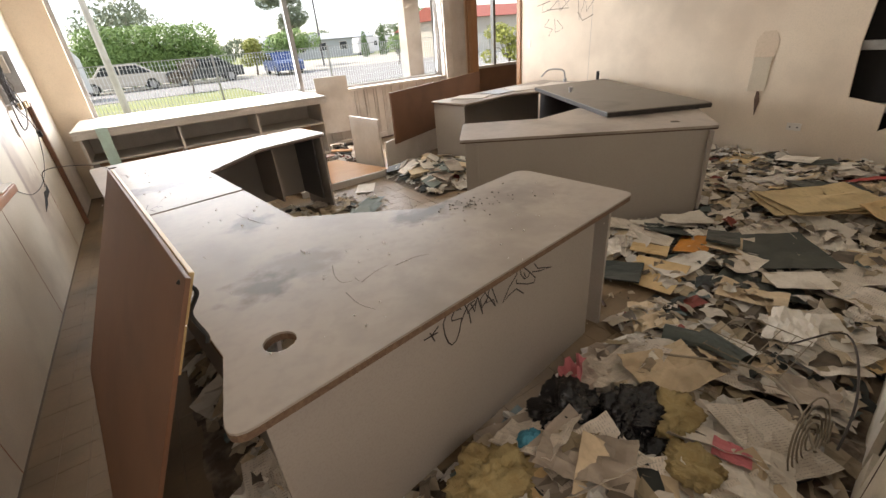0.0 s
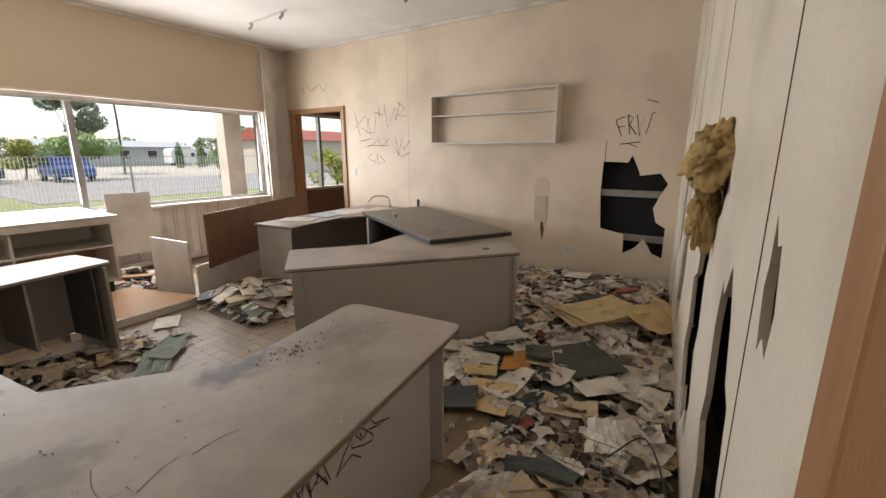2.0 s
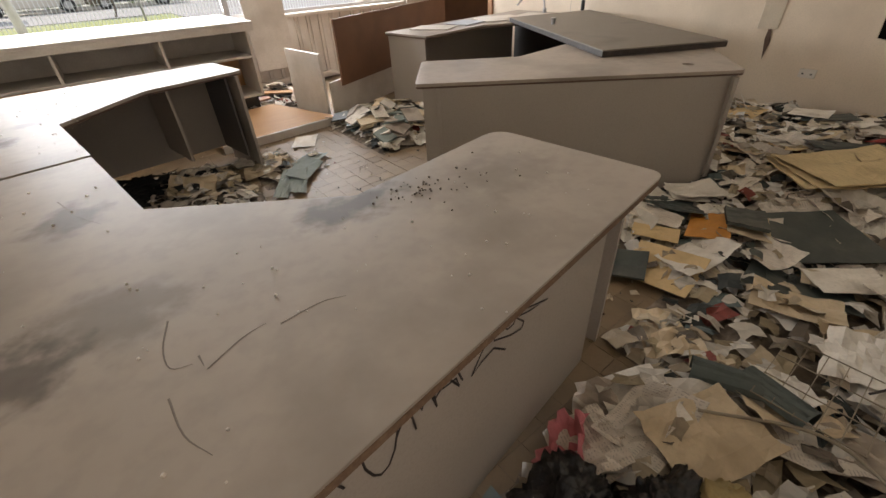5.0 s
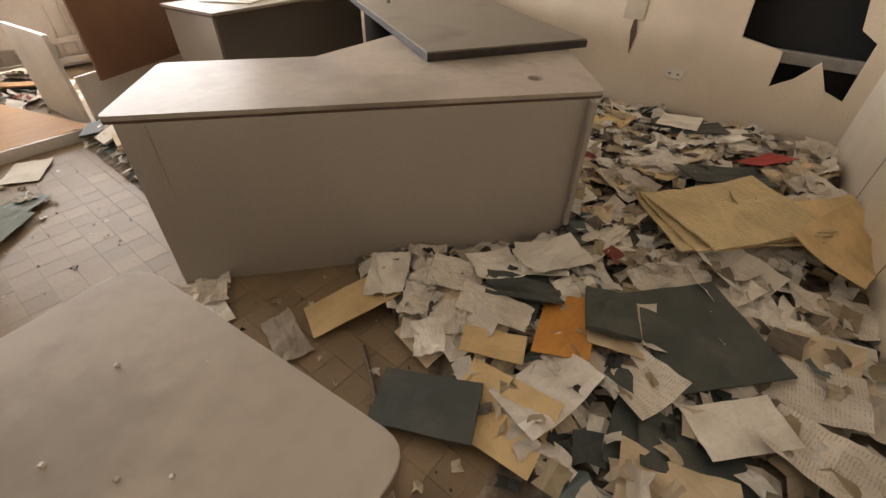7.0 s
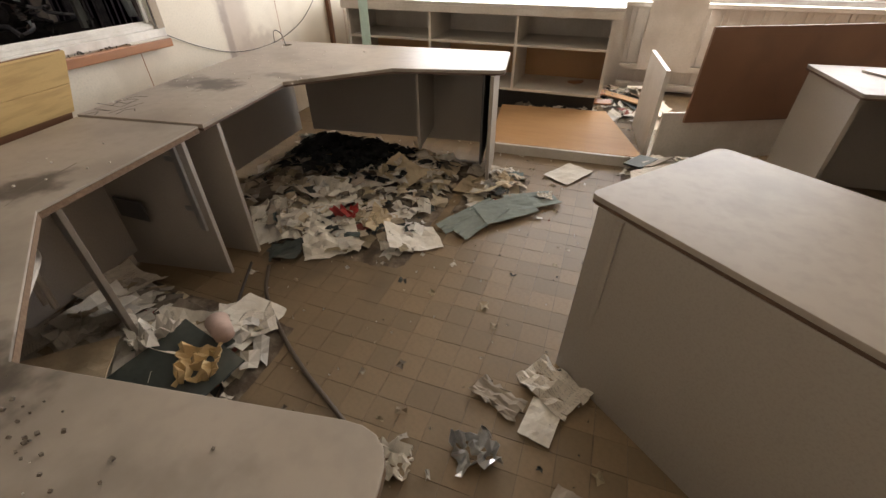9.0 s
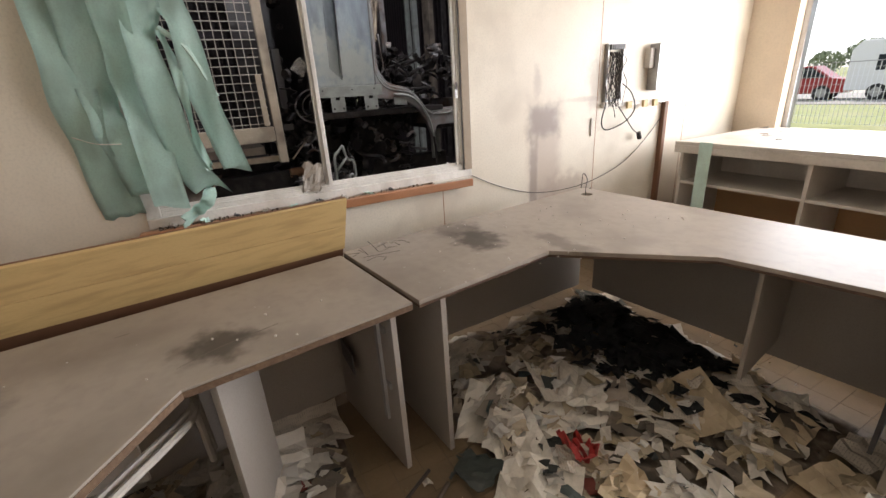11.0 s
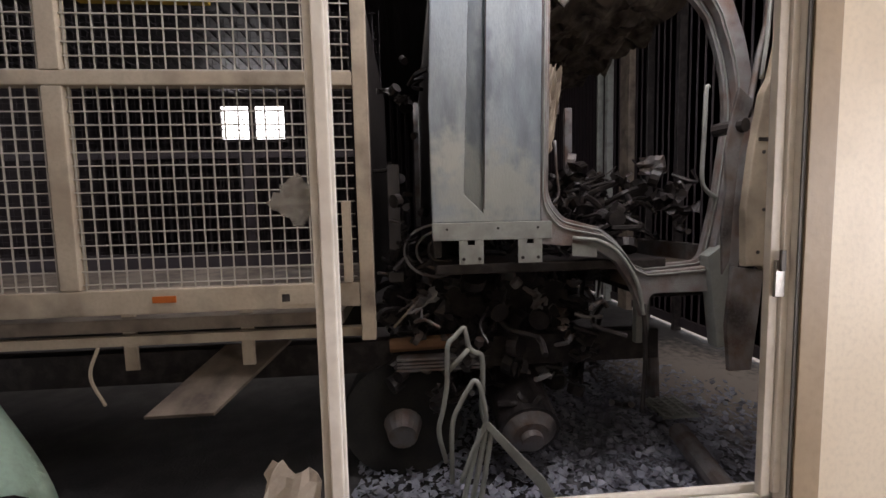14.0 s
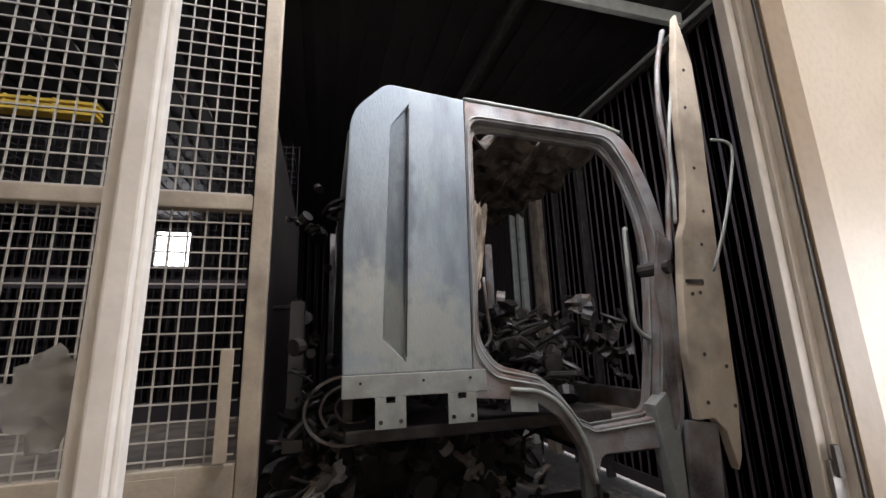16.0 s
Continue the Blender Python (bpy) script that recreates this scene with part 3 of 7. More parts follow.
desk_a = thing("corner_desk", "grey laminate corner desk, dusty, with a gap below", "desk", group="office desks")
worktop(desk_a, A, {1: 0.05, 2: 0.04, 3: 0.05}, [ring(0.52, 5.02)])
U = TOP - 0.029
part("back_panel", board(0.60, 5.05, 2.04, 5.24, 0.12, U, 0.018), LAMSIDE, desk_a)
part("side_panel", board(0.52, 5.0, 0.60, 3.60, 0.12, U, 0.018), LAMSIDE, desk_a)
part("end_panel", board(2.05, 5.25, 2.13, 4.76, 0.0, U, 0.022), LAMSIDE, desk_a)
part("leg_panel", board(2.00, 5.22, 2.06, 4.82, 0.12, U, 0.014), LAMDARK, desk_a)
part("divider", board(1.60, 5.15, 1.67, 4.72, 0.22, U, 0.016), LAMSIDE, desk_a)
part("support", board(0.60, 3.60, 1.17, 3.66, 0.0, U, 0.022), LAMSIDE, desk_a)

desk_b = thing("corner_desk", "grey laminate corner desk with marker writing on its front", "desk", group="office desks")
worktop(desk_b, B1, {4: 0.09, 5: 0.05, 6: 0.07, 0: 0.01}, [ring(0.97, 1.93, 0.045)], CHIP, 0.008)
part("front_panel", board(0.86, 1.74, 2.34, 1.96, 0.05, U, 0.018), LAMSIDE, desk_b)
part("leg_panel", board(2.42, 2.50, 2.53, 1.99, 0.0, U, 0.022), LAMSIDE, desk_b)
part("side_panel", board(0.70, 3.35, 0.90, 2.0, 0.1, U, 0.018), LAMSIDE, desk_b)
part("support", board(0.62, 3.38, 1.16, 3.47, 0.0, U, 0.022), LAMSIDE, desk_b)

desk_c = thing("corner_desk", "grey laminate workstation desk standing among papers", "desk", group="office desks")
worktop(desk_c, C2, {0: 0.03, 1: 0.05, 6: 0.03}, [ring(4.14, 2.60)])
part("front_panel", board(2.79, 3.465, 4.157, 2.335, 0.0, U, 0.016, 0.025), LAMSIDE, desk_c)
part("leg_panel", board(2.83, 3.39, 3.14, 3.83, 0.0, U, 0.022), LAMSIDE, desk_c)
part("end_panel", board(4.09, 2.31, 4.62, 2.78, 0.0, U, 0.022), LAMSIDE, desk_c)

desk_d = thing("corner_desk", "grey laminate desk with a dark hollow under it, against the wall", "desk", group="office desks")
worktop(desk_d, K, {0: 0.02, 1: 0.02})
part("side_panel", board(3.88, 5.50, 3.95, 4.97, 0.0, U, 0.022), LAMSIDE, desk_d)
part("front_panel", board(3.90, 5.53, 5.9, 5.70, 0.0, U, 0.02), LAMSIDE, desk_d)
part("end_panel", board(6.0, 4.74, 5.96, 5.7, 0.0, U, 0.022), LAMDARK, desk_d)

LOOSE = material("dusty_dark_top", (0.20, 0.17, 0.14), 0.55, spots=(0.26, 0.23, 0.20), scale=3, dirt=(0.08, 0.065, 0.055), dirt_amount=0.6, dirt_scale=3)
EDGE_D = material("black_edge", (0.03, 0.024, 0.02), 0.6, spots=(0.08, 0.06, 0.05), scale=20)
loose = thing("loose_tabletop", "dusty dark-edged loose tabletop lying across two desks", "board")
part("edging", slab([(4.0, 3.10), (4.80, 2.66), (6.02, 4.62), (5.06, 4.95)], TOP + 0.002, TOP + 0.037, (), 0.003), EDGE_D, loose, "black worn edge")
part("board", slab([(4.005, 3.105), (4.80, 2.665), (6.01, 4.615), (5.06, 4.94)], TOP + 0.0375, TOP + 0.045, (), 0.002), LOOSE, loose, "dusty dark grey top")

# ---- window shelves ----
shelf = thing("shelving_unit", "white low shelving unit with dusty cubby holes under the window", "shelf")
part("top", boxes((0.22, 6.28, 0.878, 2.78, 7.50, 0.905), (0.22, 6.28, 0.82, 2.78, 6.30, 0.8775), bevel=0.004), WHITE, shelf)
SXS = (0.27, 1.12, 1.93, 2.71)
for x in SXS:
    part("upright", boxes((x - 0.012, 6.31, 0.20, x + 0.012, 6.88, 0.877), bevel=0.002), WHITE, shelf)
for z in (0.20, 0.575):
    for i in range(3):
        part("shelf", boxes((SXS[i] + 0.0125, 6.312, z, SXS[i + 1] - 0.0125, 6.88, z + 0.02), bevel=0.002), WHITE, shelf)
for i in range(3):
    part("back_panel", boxes((SXS[i] + 0.0125, 6.865, 0.596, SXS[i + 1] - 0.0125, 6.879, 0.876)), WHITE, shelf)
    part("back_panel", boxes((SXS[i] + 0.0125, 6.865, 0.221, SXS[i + 1] - 0.0125, 6.879, 0.574)), TAN, shelf, "orange-tan plywood back")
part("plinth", boxes((0.28, 6.42, 0.0, 2.68, 6.86, 0.198)), BLACK, shelf)

fallen = thing("floor_board", "tan varnished plywood panel lying on the floor", "board")
part("board", slab([(1.98, 5.36), (3.10, 5.42), (2.80, 6.38), (1.86, 6.28)], 0.05, 0.075, (), 0.003), TAN, fallen)
part("edge_strip", slab([(1.98, 5.33), (3.10, 5.39), (3.10, 5.415), (1.98, 5.355)], 0.0, 0.074, (), 0.002), WHITE, fallen)

cab = thing("tipped_counter", "white broken counter front with a brown hardboard panel", "counter")
part("side_panel", board(3.07, 6.3, 3.14, 5.62, 0.0, 0.62, 0.03), WHITE, cab)
part("front_panel", board(3.16, 5.60, 5.2, 6.5, 0.0, 0.35, 0.02), WHITE, cab)
part("hardboard", board(3.30, 5.59, 5.5, 6.62, 0.30, 0.90, 0.02), HARD, cab)

lean = thing("standing_board", "pine boards on brown hardboard backing, standing behind the desk", "board")
SB = (0.64, 3.49, 0.83, 1.94)
LM = upright(*SB) @ Matrix.Translation((0, 0, 0.44)) @ Matrix.Rotation(-math.atan2(0.40, 0.90), 4, "X")
bm = slab([(0, 0.01), (1.567, 0.01), (1.567, 1.085), (0, 1.085)], 0, 0.012, (), 0.002)
bm.transform(LM)
part("backing", bm, HARD, lean, "brown hardboard back")
for z0, z1 in ((0.815, 0.948), (0.951, 1.088)):
    bm = slab([(0, z0), (1.535, z0), (1.535, z1), (0, z1)], -0.014, -0.001, (), 0.002)
    bm.transform(LM)
    part("pine_board", bm, PINE, lean, "pale yellow pine board")
bm = bmesh.new()
tube(bm, arc([(0.80, 1.98, 0.975), (0.83, 1.97, 0.94), (0.80, 1.98, 0.88), (0.815, 1.96, 0.82), (0.81, 1.955, 0.80)]), 0.006, 6)
part("strap", bm, BLACK, lean, "frayed black strap")

# ---- wall shelf on the east wall ----
ws = thing("wall_shelf", "cream open wall shelf with one middle board", "shelf")
D_ = 0.17
part("frame", boxes((XB - D_, 2.64, 1.66, XB, 4.41, 1.685), (XB - D_, 2.64, 2.28, XB, 4.41, 2.305), (XB - D_, 2.64, 1.6855, XB, 2.665, 2.2795), (XB - D_, 4.385, 1.6855, XB, 4.41, 2.2795), bevel=0.002), WHITE, ws)
part("shelf", boxes((XB - D_ + 0.01, 2.666, 2.02, XB, 4.384, 2.04), bevel=0.002), WHITE, ws)
part("back_panel", boxes((XB - 0.01, 2.666, 1.686, XB - 0.002, 4.384, 2.019)), WALL, ws)


# ---- writing and small parts of the desks ----
tagm = upright(0.86, 1.74, 2.34, 1.96) @ Matrix.Translation((0, 0, 0.0195))
lines = [[(0.484, 0.627), (0.542, 0.623)],
         [(0.51, 0.639), (0.525, 0.599)],
         [(0.547, 0.645), (0.512, 0.623)],
         [(0.581, 0.664), (0.566, 0.642), (0.569, 0.596), (0.581, 0.558), (0.596, 0.539), (0.616, 0.544), (0.634, 0.572), (0.647, 0.619), (0.605, 0.631), (0.603, 0.644), (0.625, 0.672), (0.65, 0.653), (0.625, 0.661)],
         [(0.659, 0.676), (0.683, 0.618), (0.689, 0.572)],
         [(0.641, 0.599), (0.661, 0.63), (0.681, 0.653), (0.713, 0.655), (0.717, 0.642), (0.674, 0.623)],
         [(0.694, 0.65), (0.71, 0.611), (0.716, 0.634), (0.733, 0.675)],
         [(0.723, 0.676), (0.748, 0.58)],
         [(0.748, 0.58), (0.74, 0.645), (0.765, 0.659), (0.778, 0.633), (0.743, 0.605)],
         [(0.79, 0.67), (0.768, 0.615), (0.807, 0.61), (0.816, 0.577), (0.778, 0.641)],
         [(0.795, 0.675), (0.827, 0.584)],
         [(0.819, 0.659), (0.85, 0.683), (0.902, 0.682), (0.937, 0.668), (0.94, 0.653), (0.891, 0.616), (0.856, 0.569), (0.89, 0.584), (0.935, 0.591), (0.981, 0.548)],
         [(0.937, 0.63), (0.935, 0.615), (1.004, 0.579), (1.047, 0.566), (1.055, 0.584), (1.003, 0.641), (0.979, 0.663), (0.959, 0.664), (0.963, 0.639), (0.986, 0.61), (1.009, 0.609), (1.017, 0.626)],
         [(0.98, 0.641), (0.991, 0.617)],
         [(1.044, 0.651), (1.069, 0.619), (1.164, 0.583), (1.082, 0.602), (1.033, 0.619)]]
strokes("marker_writing", lines, tagm, 0.0028, desk_b)
strokes("marker_writing", [[(0.617, 3.468), (0.635, 3.52), (0.664, 3.479)],[(0.596, 3.526), (0.681, 3.543), (0.579, 3.542)],[(0.511, 3.6), (0.616, 3.598), (0.676, 3.593), (0.656, 3.66)],[(0.616, 3.598), (0.582, 3.665), (0.612, 3.701), (0.653, 3.707)],[(0.576, 3.651), (0.647, 3.64), (0.657, 3.69)],[(0.583, 3.697), (0.595, 3.741), (0.649, 3.756)],[(0.701, 3.517), (0.706, 3.576), (0.719, 3.677)],[(0.747, 3.517), (0.724, 3.57), (0.755, 3.6), (0.785, 3.576)]], Matrix.Translation((0, 0, TOP + 0.0005)), 0.0022, desk_a)
SCUFF = material("grey_scuff", (0.19, 0.16, 0.135), 0.8, bump=0)
for ln in [[(1.249, 2.251), (1.227, 2.173), (1.228, 2.111), (1.262, 2.095)], [(1.213, 2.041), (1.218, 1.952), (1.244, 1.889)], [(1.28, 2.065), (1.351, 2.101), (1.401, 2.11)], [(1.275, 2.109), (1.277, 2.077)], [(0.876, 2.691), (0.881, 2.654)], [(1.423, 2.089), (1.51, 2.095), (1.561, 2.078)], [(1.084, 3.108), (1.129, 2.942), (1.18, 2.835)]]:
    bm = tube(bmesh.new(), arc([(x, y, 0) for x, y in ln], 4), 0.0022, 5, taper=0.0008)
    for v in bm.verts:
        v.co.z = TOP + 0.0003 + v.co.z * 0.3
    part("scuff_mark", bm, SCUFF, desk_b, "dark curved scuff in the dust")
# grit on the tops
r = random.Random(3)
for parent_, ptsx, cnt in ((desk_b, (0.9, 2.5, 1.8, 3.3), 150), (desk_a, (0.5, 1.2, 3.6, 5.0), 90)):
    bm = bmesh.new()
    for i in range(cnt):
        x, y, s5 = r.uniform(ptsx[0], ptsx[1]), r.uniform(ptsx[2], ptsx[3]), r.uniform(0.0015, 0.006)
        if parent_ is desk_b and x > 1.25 and y > 2.45 - 0.0 * x:
            continue
        bmesh.ops.create_cube(bm, size=s5, matrix=pose(x, y, TOP + s5 * 0.4, r.uniform(0, 90), 0, r.uniform(0, 90)))
    part("grit", bm, WHITE, parent_, "", "stuff")
bm = bmesh.new()
for i in range(60):
    a, d = r.uniform(0, 6.28), abs(r.gauss(0, 0.10))
    bmesh.ops.create_cube(bm, size=r.uniform(0.0015, 0.006), matrix=pose(1.98 + 1.3 * d * math.cos(a), 2.36 + 0.7 * d * math.sin(a), TOP + 0.003, r.uniform(0, 90), 20, r.uniform(0, 90)))
part("grit", bm, P_GRIT, desk_b, "dark crumbs", "stuff")

# drawer cupboard remains under the joint of the two desks
part("slotted_panel", boxes((0.70, 3.36, 0.30, 0.88, 3.366, 0.40)), LAMDARK, desk_b)
part("loose_side", board(0.98, 3.02, 1.26, 2.92, 0.05, U, 0.018), LAMSIDE, desk_b)
for z in (0.36, 0.60):
    part("drawer_runner", boxes((0.70, 3.43, z, 1.12, 3.445, z + 0.025), bevel=0.002), METAL, desk_b)
part("drawer_runner", board(1.16, 3.40, 1.19, 3.40, 0.30, 0.70, 0.012), METAL, desk_b)

chair = thing("folding_chair", "white metal folding chair frame jammed under the desk", "chair")
for dx in (0, 0.05):
    bm = bmesh.new()
    tube(bm, arc([(1.05 - dx, 2.83, 0.30), (1.10 - dx, 2.83, 0.55), (1.19 - dx, 2.82, 0.56), (1.43 - dx, 2.61, 0.55), (1.66 - dx, 2.45, 0.55), (1.56 - dx, 2.40, 0.15)]), 0.012, 8)
    part("tube", bm, WHITE, chair)
part("seat", board(0.93, 2.0, 1.05, 2.66, 0.32, 0.46, 0.01), WHITE, chair)

# tap, sheets and knobs on the loose tabletop
tap = thing("sink_tap", "chrome gooseneck tap lying behind the tabletop", "tap")
part("spout", tube(bmesh.new(), arc([(5.75, 5.05, 0.79), (5.78, 5.12, 0.90), (5.65, 5.25, 0.92), (5.55, 5.30, 0.84)]), 0.010, 8), METAL, tap)
part("base", tube(bmesh.new(), [(5.75, 5.05, 0.74), (5.75, 5.05, 0.80)], 0.022, 12), METAL, tap)
knob = tagged(part("cabinet_knob", tube(bmesh.new(), [(4.84, 4.19, 0.781), (4.84, 4.19, 0.80), (4.84, 4.19, 0.805), (4.84, 4.19, 0.82), (4.84, 4.19, 0.835)], 0.018, 12, taper=0.024), METAL), "round metal door knob standing on the tabletop", "knob")
tagged(part("black_stub", tube(bmesh.new(), [(5.93, 4.66, 0.78), (5.93, 4.66, 0.88)], 0.02, 10), BLACK), "small black fitting on the tabletop edge", "fitting")
for x, y, w, l, dg, mt in ((4.3, 5.3, 0.3, 0.42, 30, WHITE), (4.75, 5.3, 0.35, 0.3, 10, METAL), (5.2, 5.25, 0.5, 0.45, -20, WHITE), (5.5, 5.05, 0.5, 0.3, 15, WHITE)):
    ob = part("thin_board", boxes((-w / 2, -l / 2, 0, w / 2, l / 2, 0.008), bevel=0.001), mt)
    ob.matrix_world = pose(x, y, TOP + 0.003 + (0.009 if x > 5.4 else 0), 0, 0, dg)
    tagged(ob, "thin pale board lying on the desk by the wall", "board")

# ---- teal blind strips at the inner window ----
blind = thing("vertical_blind", "torn teal fabric blind strips hanging at the window", "blind")


def blind_strip(pts, w, x0, seed, cut=0.0, ragged=0.004, turn=0.5):
    """A fabric strip along places (y, z) from top to foot, waving in and out of the window's plane; cut slants its foot."""
    r = random.Random(seed)
    bm = bmesh.new()
    line = arc([(x0, y, z) for y, z in pts], 9)
    k, nw = len(line) - 1, 6
    ph, prev = r.uniform(0, 6), None
    for i, p in enumerate(line):
        t = i / k
        d = (line[min(i + 1, k)] - line[max(i - 1, 0)]).normalized()
        side = Vector((0, -d.z, d.y))
        a = turn * math.sin(7.0 * t + ph) + 0.25 * math.sin(17 * t + ph)
        bow = 0.03 * math.sin(9 * t + ph)
        row = []
        for j in range(nw + 1):
            u = (j / nw - 0.5) * w
            q = p + side * math.cos(a) * u + d * ((cut * u + (r.uniform(-ragged, ragged))) if i == k else 0)
            row.append(bm.verts.new((q.x + bow + math.sin(a) * u * 0.8 + 0.004 * math.sin(j * 1.3 + t * 20), q.y, q.z)))
        if prev:
            for j in range(nw):
                bm.faces.new((prev[j], prev[j + 1], row[j + 1], row[j]))
        prev = row
    bmesh.ops.solidify(bm, geom=bm.faces[:], thickness=0.0012)
    return part("blind_strip", bm, CURTAIN, blind, smooth=True)


blind_strip([(2.62, 2.42), (2.60, 2.0), (2.60, 1.6), (2.60, 1.25), (2.63, 0.93)], 0.17, 0.05, 7, 0.0, 0.01)
blind_strip([(2.66, 2.42), (2.68, 1.9), (2.676, 1.46), (2.70, 1.29), (2.745, 1.03)], 0.14, 0.08, 1, 0.1)
blind_strip([(2.80, 2.42), (2.806, 1.90), (2.806, 1.76), (2.803, 1.60), (2.803, 1.45), (2.821, 1.23), (2.83, 0.965)], 0.135, 0.11, 2, 0.3)
blind_strip([(2.91, 2.42), (2.90, 2.1), (2.895, 1.90), (2.915, 1.79), (2.885, 1.686), (2.892, 1.52), (2.914, 1.26), (2.95, 1.10), (2.99, 1.025)], 0.135, 0.12, 3, 0.9, 0.02)
blind_strip([(2.99, 2.42), (3.0, 2.1), (3.00, 1.905), (3.015, 1.80), (3.044, 1.70), (3.058, 1.436), (3.095, 1.25), (3.13, 1.09)], 0.115, 0.10, 4, 0.5, 0.003, 0.35)
blind_strip([(2.955, 1.69), (2.98, 1.56), (2.988, 1.41), (2.992, 1.21), (3.014, 1.12)], 0.045, 0.13, 5, 0.0, 0.02, 0.9)
blind_strip([(2.998, 1.02), (2.97, 0.965), (2.92, 0.92), (2.85, 0.885)], 0.06, 0.09, 6, 0.6, 0.015, 0.6)
part("torn_strip", tube(bmesh.new(), arc([(0.10, 2.955, 1.70), (0.12, 3.03, 1.63), (0.12, 3.065, 1.56), (0.13, 3.09, 1.49), (0.12, 3.12, 1.425)]), 0.013, 6, taper=0.004), CURTAIN, blind)
part("chain", tube(bmesh.new(), arc([(0.13, 2.56, 1.30), (0.18, 2.64, 1.27), (0.17, 2.72, 1.26)]), 0.002, 5), WHITE, blind)
tagged(part("plastic_scrap", sheet_like(0.075, 0.075, pose(-0.03, 3.528, 1.54, 88, 45, 88), 5, 0.007), bpy.data.materials["crumpled_clear_film"]), "crumpled clear plastic film caught at the frame", "plastic")
tagged(part("card_scrap", sheet_like(0.11, 0.16, pose(0.0, 3.49, 0.985, 80, 12, 80), 8, 0.008), LAMSIDE), "torn grey card in the window track", "card")
tagged(part("circuit_board", boxes((0.025, 3.42, 0.849, 0.065, 3.55, 0.853), bevel=0.001), material("green_circuit_board", (0.03, 0.10, 0.05), 0.5, spots=(0.1, 0.1, 0.06), scale=80)), "small green circuit board on the sill", "circuit board")
r = random.Random(29)
bm = bmesh.new()
for i in range(150):
    s5 = r.uniform(0.002, 0.009)
    bmesh.ops.create_cube(bm, size=s5, matrix=pose(r.choice((0.01, 0.045)) + r.uniform(-0.012, 0.02), 2.74 + 1.4 * r.random() ** 1.6, 0.852 + s5 * 0.4, r.uniform(0, 90), 0, r.uniform(0, 90)))
part("grit", bm, P_GRIT, w2, "dark crumbs", "stuff")
for i in range(9):
    tagged(part("sill_scrap", sheet_like(r.uniform(0.02, 0.045), r.uniform(0.02, 0.06), pose(0.045, 2.80 + 0.14 * i, 0.862, r.uniform(-15, 15), 20, r.uniform(0, 180)), 40 + i, 0.008), [LAMSIDE, CURTAIN, LAMDARK][i % 3]), "small torn scrap lying on the window sill", "scrap", "scraps on the sill")
lt = thing("window_latch", "small metal latch on the window jamb", "latch")
part("plate", boxes((-0.004, 4.41, 1.34, 0.002, 4.43, 1.41), bevel=0.001), METAL, lt)
part("lever", boxes((0.0022, 4.415, 1.39, 0.008, 4.425, 1.43), bevel=0.001), LAMDARK, lt)

# ---- wires and boxes on the side wall ----
fuse = thing("fuse_frame", "open metal wiring frame full of loose wires", "electrical box")
fuse.matrix_world = Matrix.Translation((0, 0.12, 0.075))
part("frame", boxes((0.0, 5.55, 1.17, 0.03, 5.56, 1.55), (0.0, 5.71, 1.17, 0.03, 5.72, 1.55), (0.0, 5.55, 1.535, 0.03, 5.72, 1.555), (0, 5.55, 1.16, 0.03, 5.72, 1.175), bevel=0.001), METAL, fuse)
for i in range(7):
    part("terminal", boxes((0.03, 5.565 + 0.021 * i, 1.515, 0.045, 5.58 + 0.021 * i, 1.55), bevel=0.001), LAMDARK, fuse)
r = random.Random(17)
bm = bmesh.new()
for i in range(26):
    y, z = 5.57 + r.random() * 0.14, 1.5
    pts = [(0.02, y, z)]
    for k in range(5):
        y += r.uniform(-0.03, 0.03)
        z -= r.uniform(0.04, 0.10)
        pts.append((0.02 + r.uniform(0, 0.05), min(5.75, max(5.53, y)), z))
    tube(bm, arc(pts, 3), 0.0025, 5)
part("wires", bm, CABLE, fuse)
bm = bmesh.new()
tube(bm, arc([(0.02, 5.70, 1.30), (0.05, 5.80, 1.22), (0.05, 5.86, 1.10), (0.04, 5.80, 1.02), (0.04, 5.70, 0.98), (0.03, 5.58, 0.96), (0.03, 5.53, 1.02), (0.03, 5.56, 1.15)]), 0.005, 6)
tube(bm, arc([(0.02, 5.68, 1.15), (0.05, 5.78, 1.02), (0.05, 5.86, 0.94), (0.05, 5.93, 0.90)]), 0.004, 6)
part("loop_cable", bm, CABLE, fuse)
part("plug", tube(bmesh.new(), [(0.05, 5.93, 0.91), (0.05, 5.95, 0.86)], 0.018, 10), BLACK, fuse)
bx = thing("switch_box", "grey metal switch box on the cream wall", "electrical box")
bx.matrix_world = Matrix.Translation((0, 0.12, 0.075))
part("body", boxes((0.001, 6.03, 1.22, 0.09, 6.28, 1.55), bevel=0.004), METAL, bx)
part("breaker", boxes((0.001, 5.98, 1.38, 0.05, 6.025, 1.52), bevel=0.003), WHITE, bx)
part("wall_cable", tube(bmesh.new(), arc([(0.015, 4.47, 0.87), (0.012, 4.72, 0.75), (0.012, 5.0, 0.66), (0.012, 5.3, 0.633), (0.012, 5.62, 0.66), (0.012, 5.95, 0.76), (0.012, 6.2, 0.93), (0.015, 6.38, 1.10)]), 0.003, 5), CABLE, wall_w)
part("wall_cable", tube(bmesh.new(), arc([(0.01, 5.50, 0.60), (0.06, 5.46, 0.735), (0.30, 5.25, 0.765), (0.48, 5.05, 0.75), (0.52, 5.02, 0.70)]), 0.003, 5), CABLE, wall_w)
part("trunking", boxes((0.001, 5.66, 1.195, 0.03, 6.4, 1.225), (0.001, 5.565, 1.0, 0.012, 5.585, 1.13), bevel=0.002), WHITE, wall_w)
